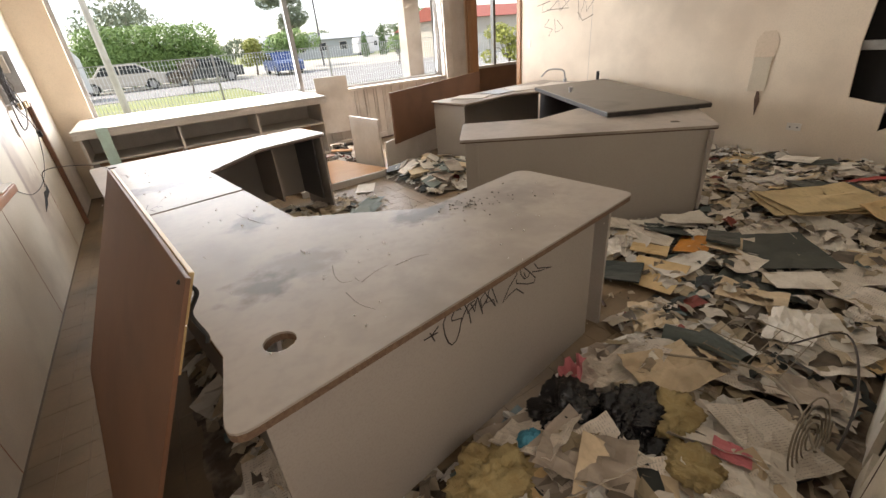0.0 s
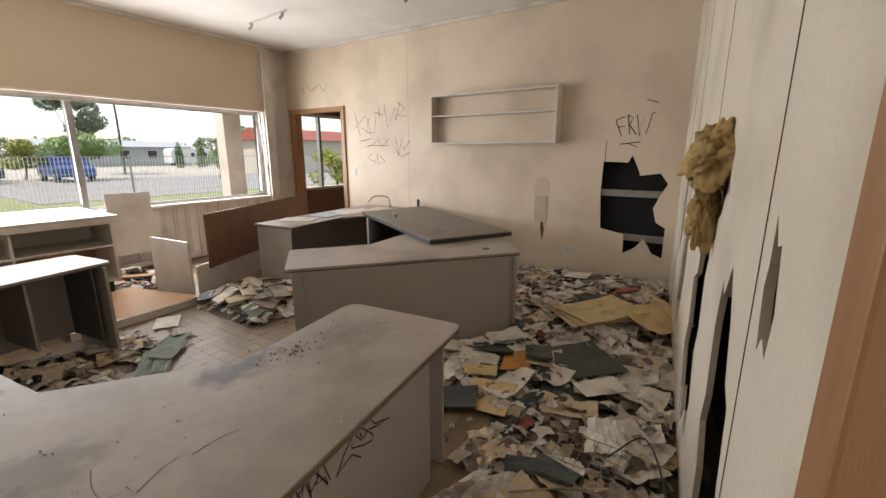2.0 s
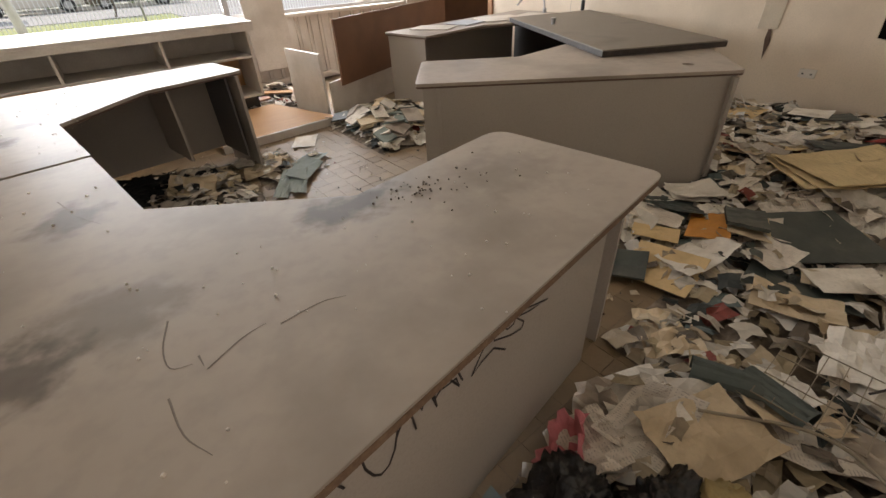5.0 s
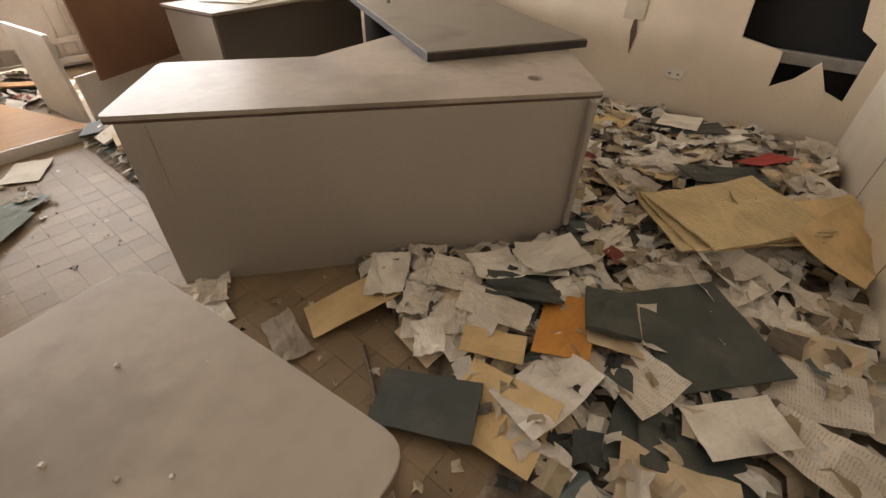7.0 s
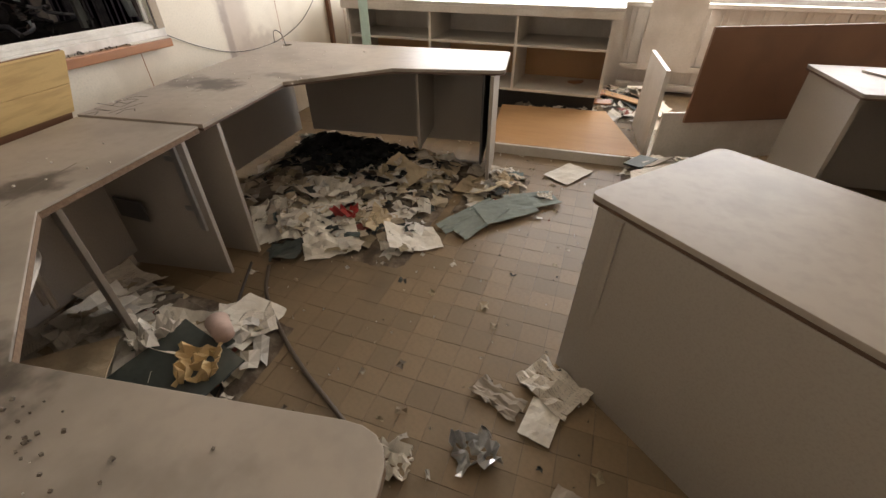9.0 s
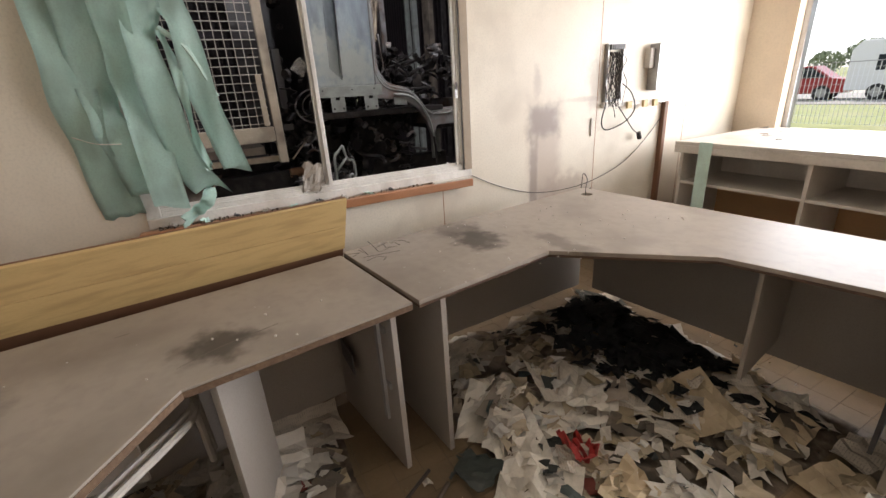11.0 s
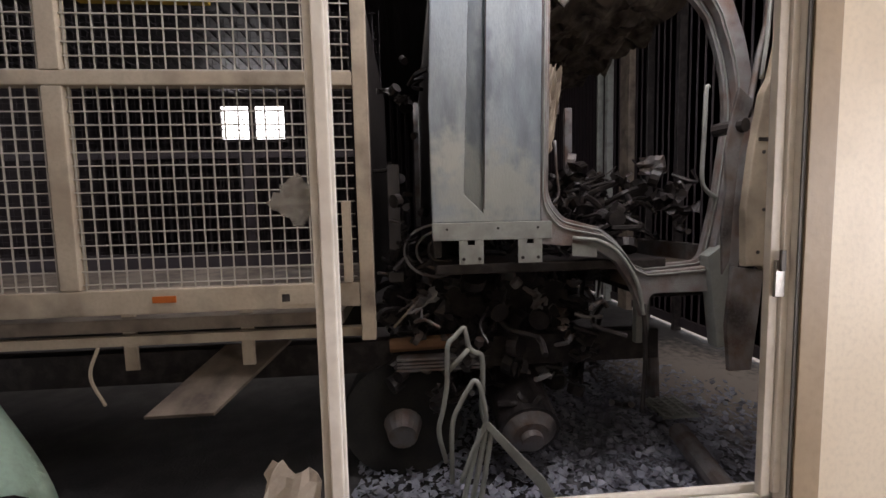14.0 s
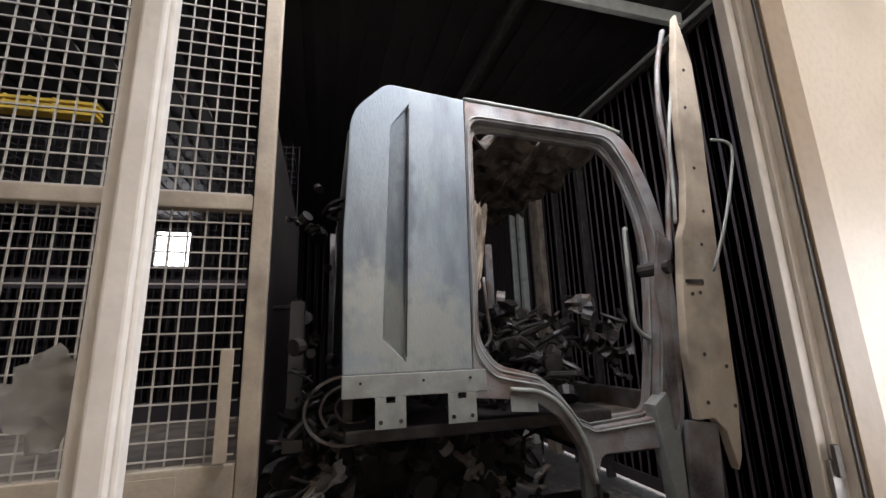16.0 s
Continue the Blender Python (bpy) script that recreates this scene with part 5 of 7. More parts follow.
part("fuel_pipe", tube(bmesh.new(), [(-1.6, 3.60, 0.78), (-1.6, 3.95, 0.79)], 0.04, 12), material("rusty_orange_pipe", (0.36, 0.20, 0.11), 0.7, spots=(0.2, 0.1, 0.06)), truck)
part("yellow_rod", tube(bmesh.new(), [(-1.5, 3.63, 0.91), (-1.5, 3.80, 1.09)], 0.008, 6), BEIGE, truck)
for i in range(4):
    part("leaf_spring", boxes((-1.52, 3.64, 0.68 + 0.02 * i, -1.44, 4.10, 0.692 + 0.02 * i), bevel=0.002), RUST, truck)

tank = thing("air_tank", "burnt steel cylinder tank lying on the garage floor", "tank")
d8 = Vector((0.92, 0.0, -0.33)).normalized()
c8 = Vector((-1.62, 4.345, 0.40))
part("shell", tube(bmesh.new(), [c8 - d8 * 0.3, c8 + d8 * 0.22], 0.17, 24), CHAR, tank, smooth=False)
part("end", tube(bmesh.new(), [c8 + d8 * 0.221, c8 + d8 * 0.26], 0.15, 24, taper=0.10), RUST, tank)
part("hub", tube(bmesh.new(), [c8 + d8 * 0.261, c8 + d8 * 0.30], 0.06, 16), RUST, tank)

seatf = thing("seat_frame", "bare burnt metal seat frame standing by the window", "chair frame")
for pts in ([(-1.03, 3.86, 0.42), (-1.03, 3.83, 0.56), (-1.03, 3.85, 0.66), (-1.03, 3.87, 0.78), (-1.03, 3.876, 0.94), (-1.03, 3.91, 0.985), (-1.03, 3.946, 1.02), (-1.03, 3.955, 1.00), (-1.03, 3.97, 0.935), (-1.03, 3.995, 0.91), (-1.03, 4.023, 0.895), (-1.03, 4.028, 0.80), (-1.03, 4.02, 0.66), (-1.03, 4.03, 0.60)],
            [(-0.99, 3.88, 0.35), (-0.99, 3.885, 0.60), (-0.99, 3.92, 0.70), (-0.99, 3.96, 0.77), (-0.99, 3.985, 0.80), (-0.99, 4.01, 0.76), (-0.99, 4.03, 0.62), (-0.99, 3.97, 0.48), (-0.99, 3.92, 0.35)],
            [(-1.03, 3.875, 0.83), (-1.03, 3.97, 0.93)]):
    part("tube", tube(bmesh.new(), arc(pts) if len(pts) > 2 else pts, 0.011, 8), CABLOW, seatf, smooth=True)
part("side_plate", slab([(4.04, 0.62), (4.02, 0.60), (4.26, 0.30), (4.34, 0.16), (4.38, 0.18), (4.29, 0.34)], 0, 0.02, bevel=0.003, m=upright(-1.0, 0, -1.0, 1)), CABLOW, seatf)
for u in (0.0, 0.05, 0.10):
    part("leg", tube(bmesh.new(), [(-1.0, 4.01 + u * 0.5, 0.58), (-0.98, 3.86 + u, 0.0)], 0.012, 8), CABLOW, seatf)
tagged(part("steel_pipe", tube(bmesh.new(), [(-2.26, 5.57, 0.0), (-2.26, 5.55, 0.46)], 0.045, 12), RUST), "red-brown burnt pipe standing on the ash", "pipe")
tagged(part("steel_pipe", tube(bmesh.new(), [(-1.74, 5.43, 0.07), (-1.05, 5.26, 0.07)], 0.065, 14), RUST), "black burnt pipe lying on the ash", "pipe")
grate = boxes(*[(-2.15 + 0.045 * i, 5.40, 0.10, -2.13 + 0.045 * i, 5.66, 0.115) for i in range(7)], *[(-2.15, 5.40 + 0.06 * i, 0.116, -1.86, 5.415 + 0.06 * i, 0.125) for i in range(5)])
tagged(part("floor_grate", grate, CABLOW), "pale twisted metal grate on the ash", "grate")

r = random.Random(91)
vs, fs = [], []
for i in range(15000):
    x, y = r.uniform(-3.6, -0.35), r.uniform(3.4, 6.4)
    if r.random() > 1.2 - abs(x + 1.6) * 0.35 - max(0, y - 5.2) * 0.7:
        continue
    s8 = r.uniform(0.005, 0.026)
    m = pose(x, y, r.uniform(0, 0.05 + 0.05 * noise.noise(Vector((x * 2, y * 2, 0)))), r.uniform(-40, 40), r.uniform(-40, 40), r.uniform(0, 360))
    k = len(vs)
    for a, b_ in ((-1, -0.6), (0.8, -1), (1, 0.7), (-0.5, 1)):
        for c9 in (0, 0.2):
            vs.append(tuple(m @ Vector((a * s8 * r.uniform(0.6, 1.2), b_ * s8, c9 * s8))))
    fs += [(k, k + 2, k + 4, k + 6), (k + 1, k + 3, k + 5, k + 7), (k, k + 2, k + 3, k + 1), (k + 2, k + 4, k + 5, k + 3), (k + 4, k + 6, k + 7, k + 5), (k + 6, k, k + 1, k + 7)]
me = bpy.data.meshes.new("ash_debris")
me.from_pydata(vs, [], fs)
me.materials.append(material("ash_debris_mix", (0.30, 0.31, 0.37), 0.5, spots=(0.56, 0.58, 0.66), scale=9, dirt=(0.04, 0.035, 0.03), dirt_amount=0.85, dirt_scale=5))
tagged(new("ash_debris", me), kind="stuff")

cage = thing("truck_cage", "beige steel mesh cage body of the truck", "truck")
XM = -1.215
for y0, z0, y1, z1, nm in ((-2, 1.095, 3.49, 1.207, "bottom_rail"), (3.492, 0.93, 3.557, 4.0, "corner_post"), (-2, 2.092, 3.49, 2.153, "middle_rail"), (2.195, 1.209, 2.278, 2.090, "upright"), (2.195, 2.155, 2.278, 3.4, "upright"), (0.6, 1.209, 0.68, 2.09, "upright"), (-2, 3.401, 3.49, 3.47, "top_rail")):
    part(nm, boxes((XM - 0.06, y0, z0, XM, y1, z1), bevel=0.006), BEIGE, cage)
part("edge_strip", boxes((XM + 0.001, 3.425, 1.215, XM + 0.025, 3.465, 1.58), bevel=0.004), BEIGE, cage)
part("reflector", boxes((XM + 0.001, 2.58, 1.145, XM + 0.008, 2.68, 1.175), bevel=0.002), ORANGE, cage, "small orange reflector")
part("plate", boxes((XM + 0.001, 3.12, 1.115, XM + 0.004, 3.32, 1.185), bevel=0.001), BEIGE, cage)
part("sticker", boxes((XM + 0.005, 3.14, 1.13, XM + 0.006, 3.175, 1.165)), CHAR, cage)
rows = []
y = -1.95
while y < 3.47:
    rows.append((XM - 0.032, y, 1.2, XM - 0.026, y + 0.0055, 3.4))
    y += 0.058
z = 1.23
while z < 3.4:
    rows.append((XM - 0.0255, -1.95, z, XM - 0.020, 3.48, z + 0.0055))
    z += 0.058
far_rows = [(-3.36, -1.95 + 0.058 * i, 1.2, -3.356, -1.947 + 0.058 * i, 3.4) for i in range(95)] + [(-3.3555, -1.95, 1.23 + 0.058 * i, -3.352, 3.48, 1.233 + 0.058 * i) for i in range(38)]
for rows_, nm, mt in ((rows, "wire_mesh", material("beige_mesh_wire", (0.50, 0.46, 0.40), 0.5, 0.1, bump=0)), (far_rows, "far_wire_mesh", SOOT)):
    vs, fs = [], []
    for x0, y0, z0, x1, y1, z1 in rows_:
        k = len(vs)
        vs += [(x, y, z) for x in (x0, x1) for y in (y0, y1) for z in (z0, z1)]
        fs += [(k, k + 1, k + 3, k + 2), (k + 4, k + 6, k + 7, k + 5), (k, k + 4, k + 5, k + 1), (k + 2, k + 3, k + 7, k + 6), (k, k + 2, k + 6, k + 4), (k + 1, k + 5, k + 7, k + 3)]
    me = bpy.data.meshes.new(nm)
    me.from_pydata(vs, [], fs)
    me.materials.append(mt)
    o9 = new(nm, me)
    o9.parent = cage
    tagged(o9, kind="stuff")
part("floor_deck", boxes((-3.4, -2, 1.0, XM - 0.07, 3.4, 1.06)), RUSTB, cage)
part("far_wall", boxes((-3.44, -2, 1.0, -3.40, 3.45, 1.2), (-3.44, -2, 2.08, -3.40, 3.45, 2.15), (-3.44, 2.2, 1.201, -3.40, 2.27, 2.079), (-3.44, 3.4, 1.201, -3.40, 3.46, 2.079)), SOOT, cage)
part("front_wall", boxes((-3.4, 3.50, 1.07, -1.30, 3.53, 2.6)), CHAR, cage)
part("ladder_bar", boxes(*[(-2.22, 1.7, 2.89 + 0.032 * i, -2.14, 2.49, 2.908 + 0.032 * i) for i in range(3)], *[(-2.17, 1.72 + 0.11 * i, 2.885, -2.15, 1.735 + 0.11 * i, 2.985) for i in range(7)], bevel=0.003), YBAR, cage, "yellow metal bar")
part("side_rail", boxes((-1.33, -1.0, 0.935, -1.28, 3.52, 0.98), bevel=0.005), BEIGE, cage)
for y in (2.36, 2.9):
    part("stay", boxes((-1.35, y, 0.80, -1.334, y + 0.06, 1.09), bevel=0.004), BEIGE, cage)
part("step_plate", slab([(0, 2.53), (0, 2.83), (-0.48, 3.06), (-0.46, 2.72)], 0, 0.02, bevel=0.004, m=Matrix.Translation((-1.17, 0, 0.63)) @ Matrix.Rotation(radians(24), 4, "Y")), RUSTB, cage)
part("brake_hose", tube(bmesh.new(), arc([(-1.3, 2.27, 0.93), (-1.28, 2.24, 0.8), (-1.3, 2.28, 0.65)]), 0.008, 6), BEIGE, cage)
for y in (3.66, 0.6):
    part("wheel", tube(bmesh.new(), [(-1.85, y, 0.34), (-1.60, y, 0.34)], 0.34, 28), TYREB, truck)
    part("hub", tube(bmesh.new(), [(-1.599, y, 0.32), (-1.50, y, 0.29)], 0.11, 16, taper=0.08), RUST, truck)

# ---- outdoors ----
GRASS = material("grass", (0.20, 0.23, 0.08), 0.9, spots=(0.33, 0.32, 0.15), scale=1.2, fine=30, dirt=(0.30, 0.27, 0.17), dirt_amount=0.6, dirt_scale=0.4)
ROAD = material("asphalt", (0.26, 0.25, 0.24), 0.8, spots=(0.20, 0.20, 0.19), scale=0.6)
GRAVEL = material("pale_gravel", (0.42, 0.39, 0.34), 0.9, spots=(0.34, 0.31, 0.26), scale=3)
BARK = material("bark", (0.14, 0.11, 0.085), 0.9, spots=(0.22, 0.19, 0.15), scale=6)


def leaf_mat(name, c):
    m = material(name, c, 0.6, spots=tuple(v * 0.55 for v in c), scale=2.0, vary=0, bump=0)
    return m


HEDGE = leaf_mat("hedge_leaves", (0.21, 0.32, 0.085))
GUM = leaf_mat("gum_leaves", (0.21, 0.25, 0.15))
YEL = leaf_mat("yellow_green_leaves", (0.30, 0.32, 0.05))
CYP = leaf_mat("cypress_leaves", (0.10, 0.18, 0.04))
GZ = -0.02
part("ground", boxes((-400, 7.70, GZ - 0.1, 400, 500, GZ)), GRASS, kind=S)
part("driveway", boxes((-30, 7.22, GZ - 0.1, -0.15, 7.699, GZ), (-30, 7.701, GZ, -1.01, 11.0, GZ + 0.01)), GRAVEL, kind=S)
part("road", boxes((5.0, 18.5, GZ, 90, 24.5, GZ + 0.02), (-60, 24.5, GZ, 90, 33, GZ + 0.02)), ROAD, kind=S)
part("verge", boxes((-60, 33.2, GZ, 90, 60, GZ + 0.01)), GRAVEL, kind=S)
part("pavement", boxes((-1, 7.71, GZ, 10, 9.6, GZ + 0.015)), GRAVEL, kind=S)


def crown(parent, mat, blobs, count, size, seed, flat=0.7):
    r = random.Random(seed)
    vs, fs = [], []
    tot = sum(b[3] ** 2 for b in blobs)
    for bx_, by_, bz_, br in blobs:
        for _ in range(int(count * br * br / tot)):
            d = Vector((r.gauss(0, 1), r.gauss(0, 1), r.gauss(0, 1))).normalized() * br * r.uniform(0.72, 1.08)
            p = Vector((bx_ + d.x, by_ + d.y, bz_ + d.z * flat))
            a = Vector((r.uniform(-1, 1), r.uniform(-1, 1), r.uniform(-1, 1))).normalized()
            b_ = a.orthogonal().normalized()
            s6 = size * r.uniform(0.5, 1.3)
            k = len(vs)
            vs += [tuple(p - a * s6), tuple(p + b_ * s6 * 0.5), tuple(p + a * s6), tuple(p - b_ * s6 * 0.5)]
            fs.append((k, k + 1, k + 2, k + 3))
    me = bpy.data.meshes.new("crown")
    me.from_pydata(vs, [], fs)
    me.materials.append(mat)
    ob = new("crown", me)
    ob.parent = parent
    return ob


def tree(name, label, x, y, h, rad, mat, seed, bottom=0.35, count=3500, size=0.16, n=9, flat=0.7):
    r = random.Random(seed)
    t = thing(name, label, "tree" if "tree" in name else "bush")
    bm = bmesh.new()
    tube(bm, arc([(x, y, GZ), (x + 0.1, y, h * 0.3), (x + r.uniform(-0.3, 0.3), y, h * 0.6)]), 0.05 * h * 0.6, 8, taper=0.03)
    blobs = []
    for i in range(n):
        a, q = r.uniform(0, 6.28), r.uniform(0.2, 0.75)
        bx_, by_, bz_ = x + math.cos(a) * rad * q, y + math.sin(a) * rad * q, h * (bottom + (1 - bottom) * r.uniform(0.2, 0.8))
        blobs.append((bx_, by_, bz_, rad * r.uniform(0.28, 0.5)))
        if i < 6:
            tube(bm, arc([(x, y, h * 0.3), ((x + bx_) / 2, (y + by_) / 2, h * 0.5), (bx_, by_, bz_)]), 0.02 * h * 0.4, 6, taper=0.012)
    part("trunk", bm, BARK, t)
    crown(t, mat, blobs, count, size, seed, flat)
    return t


hedge = thing("hedge", "big dense rounded green hedge behind the parked cars", "hedge")
r = random.Random(5)
crown(hedge, HEDGE, [(-0.8 + 0.55 * i + 0.1 * math.sin(i), 37 + 0.3 * math.cos(i * 2), 1.6 + 0.25 * math.sin(i * 1.3), 1.15 + 0.25 * math.sin(1 + i * 0.45)) for i in range(13)] + [(-0.8 + 1.0 * i, 37, 1.0, 1.1) for i in range(8)] + [(-0.4 + 0.85 * i, 37, 2.65, 1.1 + 0.1 * math.sin(3 * i)) for i in range(8)], 26000, 0.11, 5, 0.85)
tree("gum_tree", "tall thin grey-green gum tree behind the hedge", 1.0, 46, 5.8, 3.2, GUM, 3, 0.5, 2300, 0.16, 10)
tree("gum_tree", "upright grey-green gum tree beside the road", 13.4, 42, 6.6, 2.0, GUM, 4, 0.35, 5500, 0.13, 10)
tree("bush", "yellow-green bush behind the fence", 8.6, 36, 2.4, 1.3, YEL, 5, 0.2, 3000, 0.1, 8)
tree("bush_tree", "small dark green tree with a forked trunk", 10.8, 34, 2.7, 1.9, HEDGE, 6, 0.4, 4500, 0.10, 10)
tree("garden_tree", "bright green rounded tree beside a red wall", 24.0, 38, 4.6, 1.7, HEDGE, 7, 0.3, 5000, 0.12, 9)
tree("bush_tree", "small sparse sapling behind the fence", 16.0, 28, 1.8, 0.9, HEDGE, 8, 0.4, 900, 0.08, 6)
tree("bush", "yellow flowering shrub outside the next room", 12.0, 13.0, 1.9, 1.0, YEL, 12, 0.2, 2500, 0.06, 8)
tree("bush", "dry pinkish shrub in front of the cars", 3.1, 25, 1.45, 0.8, BARK, 9, 0.3, 700, 0.07, 6)
for i, (x, h) in enumerate(((25.0, 2.6), (27.4, 3.4), (29.6, 3.8), (31.4, 3.2))):
    t = thing("cypress_tree", "narrow yellow-green cypress in a row", "tree", group="row of cypresses")
    part("trunk", tube(bmesh.new(), [(x, 52, GZ), (x, 52, h * 0.9)], 0.08, 8, taper=0.02), BARK, t)
    crown(t, CYP, [(x, 52, 0.4 + (h - 0.4) * k / 8, 0.42 * (1 - (k / 9) ** 2) + 0.08) for k in range(9)], 1500, 0.1, 30 + i, 1.2)
r = random.Random(44)
far = thing("far_trees", "low hazy line of grey-green trees far off", "tree")
crown(far, GUM, [(-40 + 4.2 * i, 110 + 6 * math.sin(i), 2.2 + 1.0 * math.sin(i * 1.7), 2.6 + math.sin(i * 2.3)) for i in range(38)], 15000, 0.5, 45, 0.7)

# fence
GALV = material("pale_galvanised_wire", (0.78, 0.79, 0.80), 0.5, 0.0, bump=0)
fence = thing("fence", "galvanised picket mesh fence on steel posts", "fence")
FY, FT = 16.5, 1.46
for i in range(11):
    x = -8.0 + 3.7 * i
    part("post", tube(bmesh.new(), [(x, FY, GZ), (x, FY, FT + 0.05)], 0.032, 10), METAL, fence)
    part("rail", boxes((x + 0.03, FY - 0.012, FT - 0.02, x + 3.67, FY + 0.012, FT), bevel=0.003), METAL, fence)
    bm = bmesh.new()
    for k in range(1, 41):
        box(bm, x + 0.09 * k, FY - 0.003, 0.04, x + 0.09 * k + 0.011, FY + 0.003, FT - 0.02)
    for k in range(8):
        box(bm, x + 0.03, FY + 0.0035, 0.06 + 0.18 * k, x + 3.67, FY + 0.008, 0.066 + 0.18 * k)
    part("mesh_panel", bm, GALV, fence)
lampost = thing("light_post", "white painted steel post with a short cross arm", "post")
part("pole", tube(bmesh.new(), [(0.5, 16.15, GZ), (0.46, 16.15, 3.1)], 0.10, 12, taper=0.08), WHITE, lampost)
part("arm", boxes((0.0, 16.1, 3.08, 0.9, 16.2, 3.14), bevel=0.01), METAL, lampost)
pl = thing("street_lamp", "tall dark street lamp pole with a curved arm", "street lamp")
part("pole", tube(bmesh.new(), arc([(15.2, 40, GZ), (15.2, 40, 5.2), (14.9, 40, 6.0), (14.2, 40, 6.1)]), 0.09, 8, taper=0.05), LAMDARK, pl)
part("head", boxes((13.6, 39.9, 6.05, 14.3, 40.1, 6.15), bevel=0.02), METAL, pl)

GLASSD = material("dark_car_glass", (0.03, 0.035, 0.04), 0.1, bump=0)
TYRE = material("tyre_rubber", (0.02, 0.02, 0.02), 0.8, bump=0)


def car(x, y, length, height, colour, label, deg=0, box_body=False):
    c4 = thing("car" if not box_body else "caravan", label, "car" if not box_body else "caravan", pose(x, y, GZ, 0, 0, deg))
    paint = material("car_paint", colour, 0.3, bump=0)
    L, Hh, W = length / 2, height, 0.85
    if box_body:
        prof = [(-L, 0.4), (-L, Hh * 0.85), (-L * 0.9, Hh), (L * 0.9, Hh), (L, Hh * 0.8), (L, 0.4)]
    else:
        prof = [(-L, 0.3), (-L, 0.75), (-L * 0.85, 0.88), (-L * 0.55, 0.92), (-L * 0.35, Hh), (L * 0.4, Hh), (L * 0.75, 0.92), (L, 0.86), (L, 0.3)]
    bm = slab(prof, -W, W, (), 0.04)
    bm.transform(Matrix.Rotation(radians(90), 4, "X"))
    part("body", bm, paint, c4)
    for sgn in (-1, 1):
        if box_body:
            for u in (-0.6, 0.0, 0.6):
                part("window", boxes((u * L - 0.25, sgn * W, Hh * 0.5, u * L + 0.25, sgn * (W + 0.01), Hh * 0.75), bevel=0.003), GLASSD, c4)
        else:
            bm = slab([(-L * 0.5, 0.95), (-L * 0.33, Hh - 0.07), (-0.03, Hh - 0.07), (-0.03, 0.95)], 0, 0.012)
            join(bm, slab([(0.03, 0.95), (0.03, Hh - 0.07), (L * 0.38, Hh - 0.07), (L * 0.66, 0.95)], 0, 0.012))
            bm.transform(Matrix.Translation((0, sgn * W + (0.012 if sgn > 0 else 0), 0)) @ Matrix.Rotation(radians(90), 4, "X"))
            part("window", bm, GLASSD, c4)
        for u in (-0.62, 0.62):
            w5 = part("wheel", tube(bmesh.new(), [(u * L, sgn * (W - 0.18), 0.32), (u * L, sgn * (W + 0.01), 0.32)], 0.32, 18), TYRE, c4)
            part("rim", tube(bmesh.new(), [(u * L, sgn * (W + 0.011), 0.32), (u * L, sgn * (W + 0.02), 0.32)], 0.19, 14), METAL, w5)
    return c4


car(0.4, 33, 4.6, 1.45, (0.55, 0.50, 0.42), "cream station wagon parked behind the fence", 3)
car(4.8, 33, 4.4, 1.4, (0.04, 0.045, 0.05), "dark sedan parked behind the fence", 0)
car(9.6, 32.5, 3.6, 1.4, (0.03, 0.07, 0.22), "dark blue hatchback parked behind the fence", 90)
car(-8.4, 27.5, 4.0, 1.45, (0.30, 0.02, 0.02), "red hatchback parked across the road", 10)
car(-3.6, 28.0, 5.6, 2.3, (0.70, 0.70, 0.68), "white caravan parked across the road", 4, True)
car(-15.5, 28.5, 5.5, 2.3, (0.68, 0.68, 0.66), "white caravan parked across the road", 4, True)
car(30, 60, 5.5, 2.2, (0.7, 0.7, 0.68), "white van far off by the cypresses", 5, True)


def house(x0, y0, x1, y1, h, roof_h, wallm, roofm, label):
    hs = thing("house", label, "building")
    part("wall", boxes((x0, y0, GZ, x1, y1, h)), wallm, hs)
    bm = slab([(y0 - 0.5, h + 0.01), ((y0 + y1) / 2, h + roof_h), (y1 + 0.5, h + 0.01)], 0, x1 - x0 + 0.8)
    bm.transform(upright(0, 0, 0, 1) @ Matrix.Identity(4))
    bm.transform(Matrix.Translation((x0 - 0.4, 0, 0)))
    part("roof", bm, roofm, hs)
    n = max(2, int((x1 - x0) / 3))
    for i in range(n):
        u = x0 + (i + 0.5) * (x1 - x0) / n
        wd = part("window", boxes((u - 0.6, y0 - 0.03, 0.9, u + 0.6, y0 - 0.002, 2.0), bevel=0.01), WHITE, hs)
        part("pane", boxes((u - 0.54, y0 - 0.045, 0.96, u + 0.54, y0 - 0.031, 1.94)), GLASSD, wd)


GREYROOF = material("grey_sheet_roof", (0.40, 0.42, 0.44), 0.5, spots=(0.34, 0.36, 0.38), scale=0.8)
REDROOF = material("red_roof", (0.30, 0.08, 0.05), 0.7, spots=(0.22, 0.06, 0.04), scale=2)
BRICKW = material("cream_house_wall", (0.50, 0.46, 0.38), 0.8)
house(17, 66, 33, 74, 2.4, 0.9, GREYROOF, GREYROOF, "long low grey shed with a sheet roof")
house(-4, 60, 5, 67, 2.4, 1.0, BRICKW, GREYROOF, "low pale house with a grey roof behind the hedge")
house(26.5, 40, 37, 46, 2.2, 0.9, REDROOF, REDROOF, "red walled building with a red roof")
house(22, 30, 34, 36, 2.6, 1.0, BRICKW, REDROOF, "house with a dark red roof seen past the door")
bb = part("outer_column", boxes((4.92, 7.80, GZ, 5.22, 8.05, 3.1), bevel=0.01), WHITE, kind=S)

# ---- floor tiles ----
def joined(name, bm, mat, parent=None, label=""):
    return part(name, bm, mat, parent, label, "stuff")


TP = 0.108
tile_mesh = None


